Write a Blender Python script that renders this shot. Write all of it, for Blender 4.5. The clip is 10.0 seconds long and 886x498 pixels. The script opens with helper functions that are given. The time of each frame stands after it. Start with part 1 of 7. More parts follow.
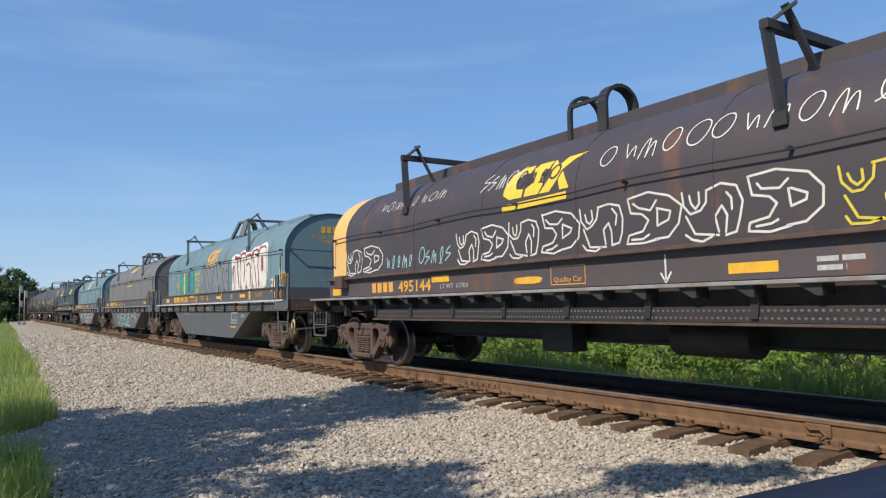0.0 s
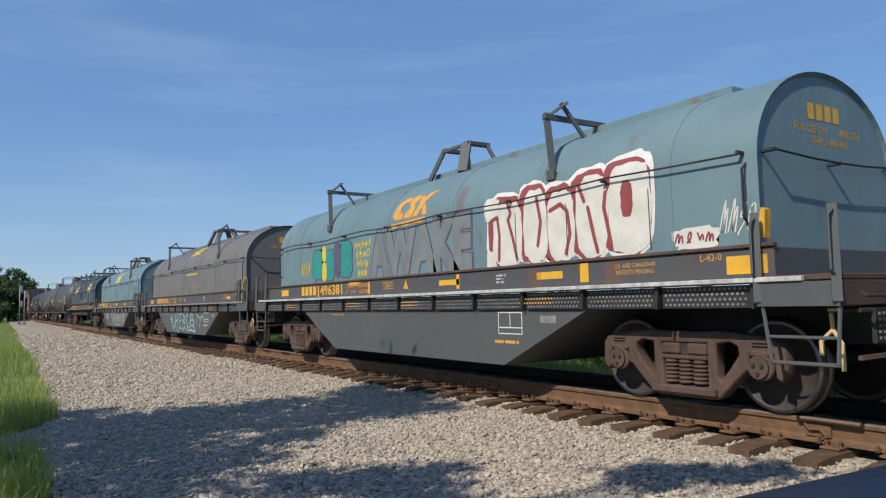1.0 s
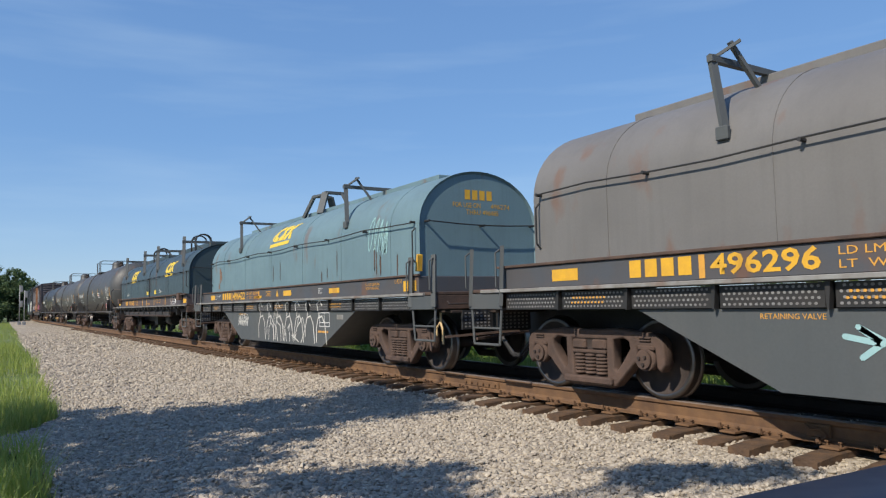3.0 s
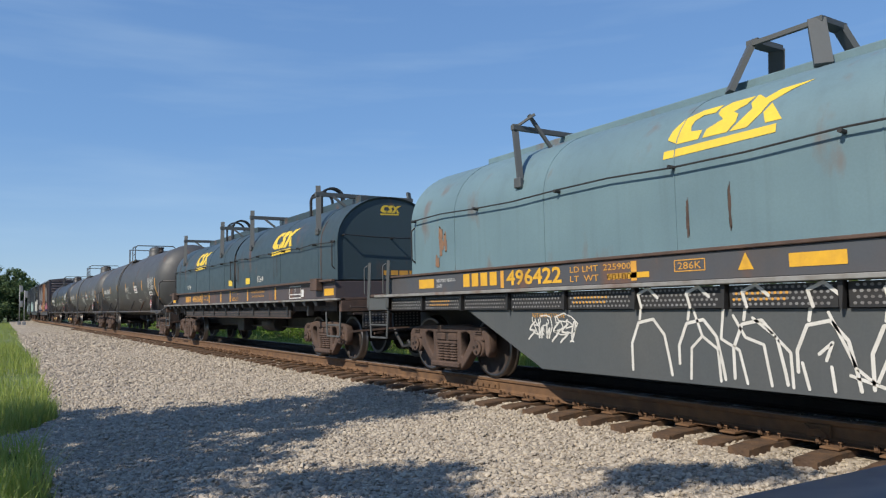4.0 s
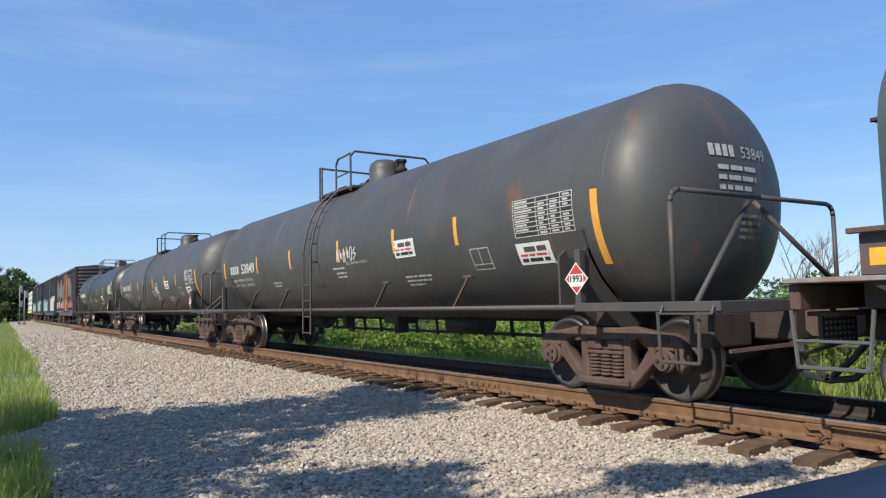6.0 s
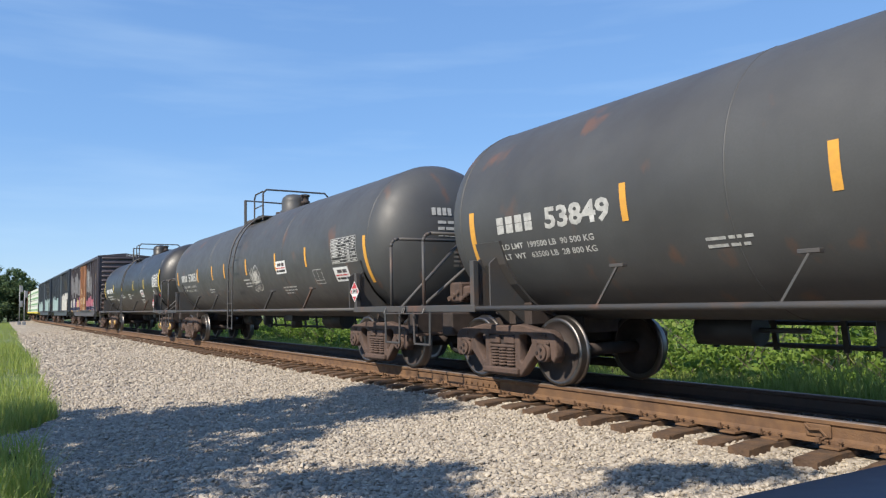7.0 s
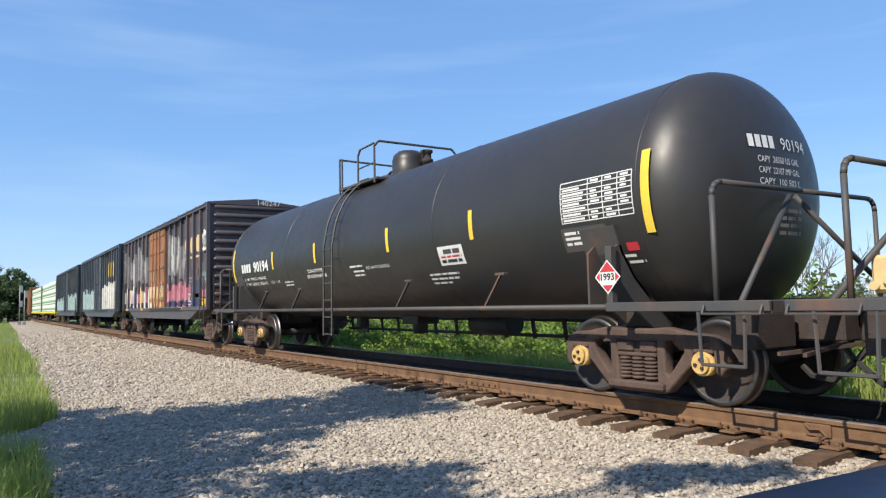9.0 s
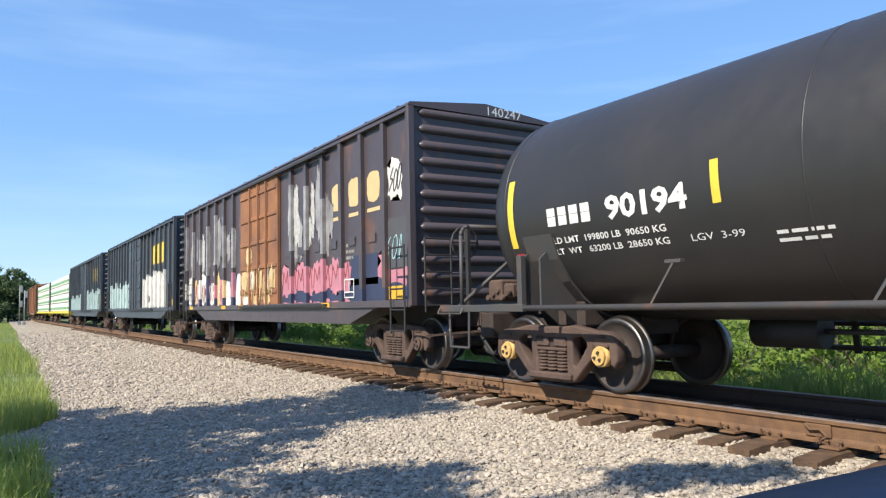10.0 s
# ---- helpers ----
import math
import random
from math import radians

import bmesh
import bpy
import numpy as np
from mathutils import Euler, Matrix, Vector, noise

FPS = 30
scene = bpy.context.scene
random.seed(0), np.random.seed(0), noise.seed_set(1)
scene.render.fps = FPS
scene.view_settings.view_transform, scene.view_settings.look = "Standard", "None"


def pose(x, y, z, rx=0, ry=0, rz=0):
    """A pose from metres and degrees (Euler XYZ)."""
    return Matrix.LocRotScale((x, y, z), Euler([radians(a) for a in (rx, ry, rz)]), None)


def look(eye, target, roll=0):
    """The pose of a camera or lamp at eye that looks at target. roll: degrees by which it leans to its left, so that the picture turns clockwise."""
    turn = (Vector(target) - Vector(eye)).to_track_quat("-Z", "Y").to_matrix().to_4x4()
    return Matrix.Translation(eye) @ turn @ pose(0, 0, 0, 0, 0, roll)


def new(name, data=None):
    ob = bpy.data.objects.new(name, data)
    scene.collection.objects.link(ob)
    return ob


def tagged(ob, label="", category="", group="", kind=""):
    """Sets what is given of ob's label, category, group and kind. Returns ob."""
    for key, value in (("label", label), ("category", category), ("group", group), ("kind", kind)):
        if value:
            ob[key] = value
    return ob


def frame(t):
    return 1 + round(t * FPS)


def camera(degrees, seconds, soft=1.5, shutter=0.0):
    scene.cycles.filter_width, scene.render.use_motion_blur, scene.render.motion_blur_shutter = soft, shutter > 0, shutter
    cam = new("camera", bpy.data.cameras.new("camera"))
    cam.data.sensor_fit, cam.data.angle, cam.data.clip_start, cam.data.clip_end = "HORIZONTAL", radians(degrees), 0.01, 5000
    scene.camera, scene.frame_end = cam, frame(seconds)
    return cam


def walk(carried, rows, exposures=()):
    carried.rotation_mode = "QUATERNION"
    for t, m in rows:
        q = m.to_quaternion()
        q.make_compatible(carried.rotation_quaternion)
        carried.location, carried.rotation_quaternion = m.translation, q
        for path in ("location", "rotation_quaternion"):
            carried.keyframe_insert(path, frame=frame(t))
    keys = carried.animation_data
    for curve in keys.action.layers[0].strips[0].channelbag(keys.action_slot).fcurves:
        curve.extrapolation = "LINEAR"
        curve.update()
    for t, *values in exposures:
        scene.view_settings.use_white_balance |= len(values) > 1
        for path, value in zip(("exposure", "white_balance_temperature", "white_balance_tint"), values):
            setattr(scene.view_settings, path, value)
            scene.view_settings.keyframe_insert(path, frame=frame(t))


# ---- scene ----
# World: x runs along the track the way the train goes, y away from the camera, z = 0 on the rail tops.
TRACK_Y = 7.287
EYE = (0.0, 0.0, 1.132)
cam = camera(63.54, 10.0, soft=1.25)
PATH = [(0, look(EYE, (-16.7666, 10.7980, 2.6439), -1.235)), (10, look(EYE, (-16.7666, 10.7980, 2.6439), -1.235))]
walk(cam, PATH, [(0, 0.38), (0.5, 0.34), (1.2, 0.15), (2.5, 0.36), (4.0, 0.27), (4.5, 0.46), (7.0, 0.64), (7.5, 0.70), (8.5, 0.71), (9.0, 0.71), (9.5, 0.80), (10, 0.88)])

# ---- light ----
world = bpy.data.worlds.new("sky")
scene.world = world
world.use_nodes = True
wn = world.node_tree.nodes
wl = world.node_tree.links
sky = wn.new("ShaderNodeTexSky")
sky.sky_type = "NISHITA"
sky.sun_disc = False
SUN_FROM = Vector((0.22, -0.74, 0.66)).normalized()
sky.sun_elevation = math.asin(SUN_FROM.z)
sky.sun_rotation = math.atan2(SUN_FROM.x, SUN_FROM.y)
sky.air_density, sky.dust_density, sky.ozone_density = 1.0, 0.3, 4.0
tc = wn.new("ShaderNodeTexCoord")
sz = wn.new("ShaderNodeSeparateXYZ")
wl.new(tc.outputs["Generated"], sz.inputs[0])
gr = wn.new("ShaderNodeValToRGB")
gr.color_ramp.elements[0].position, gr.color_ramp.elements[0].color = 0.0, (0.26, 0.40, 0.58, 1)
gr.color_ramp.elements[1].position, gr.color_ramp.elements[1].color = 0.75, (0.075, 0.17, 0.42, 1)
mid = gr.color_ramp.elements.new(0.22)
mid.color = (0.125, 0.265, 0.52, 1)
wl.new(sz.outputs["Z"], gr.inputs["Fac"])
cl = wn.new("ShaderNodeTexNoise")
cl.inputs["Scale"].default_value, cl.inputs["Detail"].default_value = 3.0, 6.0
mp = wn.new("ShaderNodeMapping")
mp.inputs["Scale"].default_value = (1.0, 1.0, 9.0)
wl.new(tc.outputs["Generated"], mp.inputs["Vector"])
wl.new(mp.outputs["Vector"], cl.inputs["Vector"])
cm = wn.new("ShaderNodeMapRange")
cm.inputs["From Min"].default_value, cm.inputs["From Max"].default_value, cm.inputs["To Max"].default_value = 0.5, 0.8, 0.22
wl.new(cl.outputs["Fac"], cm.inputs["Value"])
haze = wn.new("ShaderNodeMix")
haze.data_type = "RGBA"
wl.new(cm.outputs["Result"], haze.inputs[0])
wl.new(gr.outputs["Color"], haze.inputs[6])
haze.inputs[7].default_value = (0.42, 0.55, 0.68, 1)
up = wn.new("ShaderNodeVectorMath")
up.operation = "SCALE"
up.inputs["Scale"].default_value = 8.6
wl.new(haze.outputs[2], up.inputs[0])
both = wn.new("ShaderNodeMix")
both.data_type = "RGBA"
both.inputs[0].default_value = 0.72
wl.new(sky.outputs["Color"], both.inputs[6])
wl.new(up.outputs[0], both.inputs[7])
wl.new(both.outputs[2], wn["Background"].inputs["Color"])
wn["Background"].inputs["Strength"].default_value = 0.122
sun_data = bpy.data.lights.new("sun", "SUN")
sun_data.energy, sun_data.angle, sun_data.color = 4.1, radians(0.53), (1.0, 0.91, 0.78)
sun = new("sun", sun_data)
sun.matrix_world = look((0, 0, 30), Vector((0, 0, 30)) - SUN_FROM)


# ---- materials ----
def material(name, colour, rough=0.6, metal=0.0, second=None, scale=3.0, amount=0.5, bump=0.0, bump_scale=60.0, streak=0.0,
             rust=0.0, island=0.0, grain=0.12, spec=0.5):
    """A painted or weathered surface: base colour, a second colour in patches, fine grain, rust, and vertical streaks."""
    m = bpy.data.materials.new(name)
    m.use_nodes = True
    n, l = m.node_tree.nodes, m.node_tree.links
    b = n["Principled BSDF"]
    b.inputs["Roughness"].default_value = rough
    b.inputs["Metallic"].default_value = metal
    b.inputs["Specular IOR Level"].default_value = spec
    tc = n.new("ShaderNodeTexCoord")

    def noise_at(sc, stretch=None, detail=6.0):
        t = n.new("ShaderNodeTexNoise")
        t.inputs["Scale"].default_value = sc
        t.inputs["Detail"].default_value = detail
        if stretch:
            mp = n.new("ShaderNodeMapping")
            mp.inputs["Scale"].default_value = stretch
            l.new(tc.outputs["Object"], mp.inputs["Vector"])
            l.new(mp.outputs["Vector"], t.inputs["Vector"])
        else:
            l.new(tc.outputs["Object"], t.inputs["Vector"])
        return t.outputs["Fac"]

    def ramp(src, lo, hi):
        r = n.new("ShaderNodeMapRange")
        r.inputs["From Min"].default_value, r.inputs["From Max"].default_value = lo, hi
        l.new(src, r.inputs["Value"])
        return r.outputs["Result"]

    def mix(fac, a, c, mode="MIX"):
        x = n.new("ShaderNodeMix")
        x.data_type, x.blend_type = "RGBA", mode
        if isinstance(fac, float):
            x.inputs[0].default_value = fac
        else:
            l.new(fac, x.inputs[0])
        for sock, v in ((x.inputs[6], a), (x.inputs[7], c)):
            if isinstance(v, tuple):
                sock.default_value = (*v, 1)
            else:
                l.new(v, sock)
        return x.outputs[2]

    def times(src, k):
        q = n.new("ShaderNodeMath")
        q.operation = "MULTIPLY"
        q.inputs[1].default_value = k
        l.new(src, q.inputs[0])
        return q.outputs[0]

    second = second or tuple(c * 0.72 for c in colour)
    col = mix(times(ramp(noise_at(scale), 0.35, 0.68), amount), colour, second)
    fine = noise_at(45.0)
    col = mix(times(ramp(fine, 0.3, 0.75), grain * 2), col, tuple(c * 0.6 for c in colour))
    if streak:
        col = mix(times(ramp(noise_at(1.0, (9.0, 9.0, 0.5)), 0.5, 0.75), streak), col, tuple(c * 0.55 + 0.02 for c in colour))
    if rust:
        spot = ramp(noise_at(2.3, (1.0, 1.0, 0.45), 9.0), 0.62 - 0.18 * rust, 0.72 - 0.12 * rust)
        col = mix(times(spot, min(1.0, 0.5 + rust * 0.5)), col, (0.16, 0.075, 0.04))
    if island:
        g = n.new("ShaderNodeNewGeometry")
        col = mix(times(g.outputs["Random Per Island"], island), col, second)
    l.new(col, b.inputs["Base Color"])
    rr = n.new("ShaderNodeMapRange")
    rr.inputs["To Min"].default_value, rr.inputs["To Max"].default_value = max(0.05, rough - 0.1), min(1, rough + 0.12)
    l.new(noise_at(6.0), rr.inputs["Value"])
    l.new(rr.outputs["Result"], b.inputs["Roughness"])
    if bump:
        bp = n.new("ShaderNodeBump")
        bp.inputs["Strength"].default_value = bump
        bp.inputs["Distance"].default_value = 0.02
        l.new(noise_at(bump_scale), bp.inputs["Height"])
        l.new(bp.outputs["Normal"], b.inputs["Normal"])
    return m


M = {}
M["blue_hood"] = material("faded_blue_paint", (0.15, 0.235, 0.265), 0.5, second=(0.10, 0.16, 0.19), scale=0.9, streak=0.35, rust=0.05)
M["grey_hood"] = material("faded_grey_paint", (0.165, 0.16, 0.155), 0.55, second=(0.11, 0.105, 0.10), scale=0.9, streak=0.4, rust=0.08)
M["brown_hood"] = material("weathered_purple_brown_paint", (0.064, 0.051, 0.056), 0.52, second=(0.047, 0.043, 0.047), scale=1.0, streak=0.35, rust=0.08)
M["green_hood"] = material("dark_blue_green_paint", (0.042, 0.066, 0.078), 0.45, second=(0.035, 0.055, 0.06), scale=0.9, streak=0.3, rust=0.06)
M["sill_grey"] = material("dirty_grey_sill_paint", (0.07, 0.077, 0.09), 0.6, second=(0.095, 0.07, 0.055), scale=2.2, amount=0.5, streak=0.4, rust=0.15)
M["sill_brown"] = material("rusty_brown_sill", (0.07, 0.062, 0.07), 0.62, second=(0.105, 0.066, 0.05), scale=1.6, amount=0.5, streak=0.4, rust=0.2)
M["well"] = material("dusty_dark_grey_paint", (0.075, 0.085, 0.09), 0.65, second=(0.10, 0.10, 0.095), scale=1.2, streak=0.35)
M["black"] = material("black_steel", (0.02, 0.021, 0.023), 0.6, second=(0.04, 0.036, 0.033), scale=4, amount=0.6)
M["edge_white"] = material("chipped_white_paint", (0.55, 0.56, 0.55), 0.6, second=(0.28, 0.27, 0.25), scale=14, amount=0.9, rust=0.1)
M["edge_grey"] = material("worn_grey_walkway", (0.27, 0.27, 0.26), 0.6, second=(0.16, 0.14, 0.12), scale=6, amount=0.8, rust=0.2)
M["rust_light"] = material("orange_surface_rust", (0.26, 0.15, 0.09), 0.85, second=(0.18, 0.11, 0.08), scale=9, amount=0.8, bump=0.2)
M["rust"] = material("rusty_cast_steel", (0.105, 0.066, 0.05), 0.85, second=(0.05, 0.035, 0.03), scale=5, amount=0.8, bump=0.5, bump_scale=40)
M["rust_dark"] = material("dark_greasy_rust", (0.05, 0.035, 0.03), 0.8, second=(0.025, 0.02, 0.018), scale=6, amount=0.8, bump=0.4)
M["steel"] = material("polished_wheel_steel", (0.2, 0.19, 0.185), 0.42, 1.0, second=(0.2, 0.17, 0.15), scale=8, amount=0.5)
M["wheel"] = material("rusty_wheel_steel", (0.055, 0.04, 0.035), 0.75, second=(0.025, 0.021, 0.019), scale=5, amount=0.8)
M["yellow"] = material("yellow_paint", (0.72, 0.40, 0.03), 0.55, second=(0.55, 0.30, 0.04), scale=9, amount=0.6, rust=0.03)
M["yellow_logo"] = material("bright_yellow_paint", (0.78, 0.55, 0.05), 0.55, second=(0.6, 0.42, 0.06), scale=8, amount=0.5)
M["orange"] = material("faded_orange_paint", (0.68, 0.34, 0.05), 0.6, second=(0.5, 0.26, 0.06), scale=9, amount=0.6)
M["cream"] = material("cream_paint", (0.62, 0.45, 0.22), 0.6, second=(0.5, 0.36, 0.2), scale=5)
M["white"] = material("white_paint", (0.7, 0.7, 0.69), 0.6, second=(0.52, 0.52, 0.5), scale=10)
M["white_old"] = material("worn_white_lettering", (0.48, 0.48, 0.46), 0.6, second=(0.3, 0.3, 0.29), scale=14, amount=0.9)
M["cream_band"] = material("cream_orange_paint", (0.70, 0.42, 0.13), 0.6, second=(0.66, 0.47, 0.22), scale=2.5, amount=0.7)
M["spray_white"] = material("white_spray_paint", (0.66, 0.65, 0.61), 0.6, second=(0.52, 0.5, 0.45), scale=5, amount=0.7)
M["spray_grey"] = material("grey_spray_paint", (0.20, 0.22, 0.23), 0.65, second=(0.13, 0.14, 0.15), scale=2.5, amount=0.8)
M["spray_teal"] = material("teal_spray_paint", (0.03, 0.27, 0.23), 0.6, second=(0.02, 0.17, 0.17), scale=4)
M["spray_cyan"] = material("pale_cyan_spray_paint", (0.32, 0.52, 0.53), 0.6, second=(0.24, 0.42, 0.44), scale=6)
M["spray_pink"] = material("pink_spray_paint", (0.50, 0.20, 0.25), 0.6, second=(0.30, 0.14, 0.18), scale=4)
M["spray_maroon"] = material("maroon_spray_paint", (0.27, 0.06, 0.06), 0.6, second=(0.2, 0.05, 0.05), scale=6)
M["spray_yellow"] = material("yellow_spray_paint", (0.62, 0.5, 0.05), 0.6, second=(0.5, 0.42, 0.08), scale=6)
M["spray_purple"] = material("purple_spray_paint", (0.10, 0.09, 0.17), 0.6, second=(0.06, 0.06, 0.1), scale=6)
M["tank_old"] = material("dusty_grey_black_tank_paint", (0.070, 0.072, 0.073), 0.52, second=(0.046, 0.046, 0.048), scale=1.1, amount=0.8, streak=0.45, rust=0.05, grain=0.16)
M["tank_new"] = material("black_tank_paint", (0.025, 0.025, 0.026), 0.42, second=(0.037, 0.033, 0.030), scale=0.9, amount=0.7, streak=0.25, grain=0.1)
M["tank_frame"] = material("grey_black_frame_paint", (0.055, 0.057, 0.06), 0.6, second=(0.08, 0.065, 0.055), scale=3, amount=0.7, rust=0.1)
M["box_brown"] = material("dark_brown_boxcar_paint", (0.075, 0.06, 0.066), 0.42, second=(0.05, 0.045, 0.055), scale=1.2, streak=0.4, rust=0.12)
M["box_blue"] = material("dark_blue_green_boxcar_paint", (0.05, 0.06, 0.075), 0.45, second=(0.04, 0.046, 0.055), scale=1.2, streak=0.3, rust=0.04)
M["rust_door"] = material("rust_orange_door", (0.30, 0.13, 0.055), 0.75, second=(0.16, 0.08, 0.05), scale=1.6, amount=0.9, rust=0.3)
M["red_placard"] = material("red_placard", (0.5, 0.04, 0.05), 0.45, second=(0.42, 0.04, 0.05))
M["gold"] = material("gold_painted_cap", (0.62, 0.42, 0.14), 0.5, second=(0.35, 0.22, 0.1), scale=16, amount=0.8)
M["lumber_wrap"] = material("white_lumber_wrap", (0.66, 0.68, 0.62), 0.5, second=(0.5, 0.55, 0.45), scale=2.0)
M["green_strap"] = material("green_print", (0.12, 0.3, 0.12), 0.5)
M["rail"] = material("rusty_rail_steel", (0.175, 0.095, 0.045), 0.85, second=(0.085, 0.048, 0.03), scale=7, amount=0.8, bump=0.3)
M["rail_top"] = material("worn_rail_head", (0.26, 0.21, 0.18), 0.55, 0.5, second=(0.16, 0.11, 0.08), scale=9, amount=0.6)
# Far rail: the shade under the train is put into its colour.
M["rail_shaded"] = material("dark_greasy_rail_steel", (0.028, 0.024, 0.022), 0.7, second=(0.05, 0.035, 0.03), scale=7, amount=0.6)
# Ballast with the train's shadow worked into its base colour.
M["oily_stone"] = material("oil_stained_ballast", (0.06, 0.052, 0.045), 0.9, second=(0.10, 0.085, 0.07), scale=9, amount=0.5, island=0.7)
M["stud"] = material("worn_grey_stud", (0.27, 0.27, 0.27), 0.6, second=(0.13, 0.12, 0.115), scale=5, amount=0.9)
M["stud_rust"] = material("pinkish_worn_rusty_stud", (0.17, 0.12, 0.11), 0.75, second=(0.09, 0.06, 0.05), scale=4, amount=0.8)
M["box_band"] = material("dark_blue_painted_band", (0.035, 0.045, 0.095), 0.5, second=(0.03, 0.035, 0.06), scale=2, streak=0.3)
# Sun glare on glossy paint, with rubbing, as a pale colour.
M["silver_smear"] = material("pale_scuffed_paint", (0.34, 0.33, 0.33), 0.45, second=(0.15, 0.14, 0.145), scale=3.0, amount=0.9, streak=0.6)
M["spray_pale"] = material("pale_mint_spray_paint", (0.46, 0.56, 0.54), 0.6, second=(0.30, 0.42, 0.42), scale=2.5, amount=0.8)
M["tie"] = material("weathered_creosote_tie", (0.13, 0.075, 0.04), 0.9, second=(0.055, 0.037, 0.027), scale=7, amount=0.9, bump=0.7, bump_scale=30)
M["gravel"] = material("pale_gravel_bed", (0.40, 0.36, 0.30), 0.95, second=(0.28, 0.25, 0.215), scale=28, amount=0.9, bump=1.0, bump_scale=22, grain=0.3)
M["stone"] = material("crushed_limestone", (0.54, 0.47, 0.37), 0.9, second=(0.25, 0.215, 0.175), scale=9, amount=0.4, island=0.9, bump=0.4, bump_scale=30)
M["soil"] = material("grassy_soil", (0.11, 0.16, 0.04), 0.95, second=(0.17, 0.18, 0.07), scale=0.7, amount=0.8)
M["grass"] = material("green_grass", (0.24, 0.34, 0.055), 0.6, second=(0.40, 0.42, 0.15), scale=1.2, amount=0.5, island=0.6, spec=0.2)
M["leaf"] = material("green_leaves", (0.11, 0.20, 0.035), 0.55, second=(0.22, 0.30, 0.05), scale=1.0, amount=0.5, island=0.7, spec=0.25)
M["leaf_dark"] = material("dark_green_leaves", (0.085, 0.135, 0.06), 0.6, second=(0.13, 0.18, 0.08), scale=0.6, amount=0.5, island=0.6, spec=0.2)
M["bark"] = material("grey_brown_bark", (0.13, 0.10, 0.08), 0.9, second=(0.07, 0.055, 0.045), scale=6, bump=0.8)
M["galv"] = material("galvanised_steel", (0.26, 0.27, 0.28), 0.55, 0.3, second=(0.3, 0.3, 0.3), scale=6)
M["car_paint"] = material("dark_blue_car_paint", (0.008, 0.022, 0.055), 0.5, 0.0, second=(0.007, 0.018, 0.045), grain=0.02, spec=0.2)
M["fence"] = material("dark_weathered_fence_wood", (0.035, 0.03, 0.027), 0.85, second=(0.06, 0.05, 0.04), scale=5)


def leafy(m, share=0.4):
    """Lets some light through thin leaves and blades."""
    n, l = m.node_tree.nodes, m.node_tree.links
    b = n["Principled BSDF"]
    src = b.inputs["Base Color"].links[0].from_socket
    tr = n.new("ShaderNodeBsdfTranslucent")
    l.new(src, tr.inputs["Color"])
    mx = n.new("ShaderNodeMixShader")
    mx.inputs[0].default_value = share
    l.new(b.outputs[0], mx.inputs[1])
    l.new(tr.outputs[0], mx.inputs[2])
    l.new(mx.outputs[0], n["Material Output"].inputs["Surface"])


for key in ("grass", "leaf", "leaf_dark"):
    leafy(M[key])


def gravel_material():
    """Packed stones as cells: each its own tint, dark joints, bumped."""
    m = bpy.data.materials.new("packed_gravel")
    m.use_nodes = True
    n, l = m.node_tree.nodes, m.node_tree.links
    b = n["Principled BSDF"]
    b.inputs["Roughness"].default_value = 0.95
    tc = n.new("ShaderNodeTexCoord")
    vo = n.new("ShaderNodeTexVoronoi")
    vo.inputs["Scale"].default_value = 17.0
    l.new(tc.outputs["Object"], vo.inputs["Vector"])
    sp = n.new("ShaderNodeSeparateColor")
    l.new(vo.outputs["Color"], sp.inputs["Color"])
    r = n.new("ShaderNodeValToRGB")
    r.color_ramp.elements[0].color = (0.30, 0.26, 0.21, 1)
    r.color_ramp.elements[1].color = (0.62, 0.55, 0.44, 1)
    e = r.color_ramp.elements.new(0.55)
    e.color = (0.47, 0.41, 0.325, 1)
    l.new(sp.outputs["Red"], r.inputs["Fac"])
    big = n.new("ShaderNodeTexNoise")
    big.inputs["Scale"].default_value = 0.8
    big.inputs["Detail"].default_value = 5.0
    l.new(tc.outputs["Object"], big.inputs["Vector"])
    mx = n.new("ShaderNodeMix")
    mx.data_type, mx.blend_type = "RGBA", "MULTIPLY"
    mr = n.new("ShaderNodeMapRange")
    mr.inputs["From Min"].default_value, mr.inputs["From Max"].default_value, mr.inputs["To Max"].default_value = 0.45, 0.7, 0.6
    l.new(big.outputs["Fac"], mr.inputs["Value"])
    l.new(mr.outputs["Result"], mx.inputs[0])
    l.new(r.outputs["Color"], mx.inputs[6])
    mx.inputs[7].default_value = (0.72, 0.68, 0.62, 1)
    dk = n.new("ShaderNodeMix")
    dk.data_type, dk.blend_type = "RGBA", "MULTIPLY"
    dk.inputs[0].default_value = 1.0
    dr = n.new("ShaderNodeValToRGB")
    dr.color_ramp.elements[0].position, dr.color_ramp.elements[0].color = 0.25, (1, 1, 1, 1)
    dr.color_ramp.elements[1].position, dr.color_ramp.elements[1].color = 0.75, (0.55, 0.52, 0.48, 1)
    l.new(vo.outputs["Distance"], dr.inputs["Fac"])
    l.new(mx.outputs[2], dk.inputs[6])
    l.new(dr.outputs["Color"], dk.inputs[7])
    l.new(dk.outputs[2], b.inputs["Base Color"])
    bp = n.new("ShaderNodeBump")
    bp.invert = True
    bp.inputs["Strength"].default_value, bp.inputs["Distance"].default_value = 1.0, 0.03
    l.new(vo.outputs["Distance"], bp.inputs["Height"])
    l.new(bp.outputs["Normal"], b.inputs["Normal"])
    return m


M["gravel"] = gravel_material()


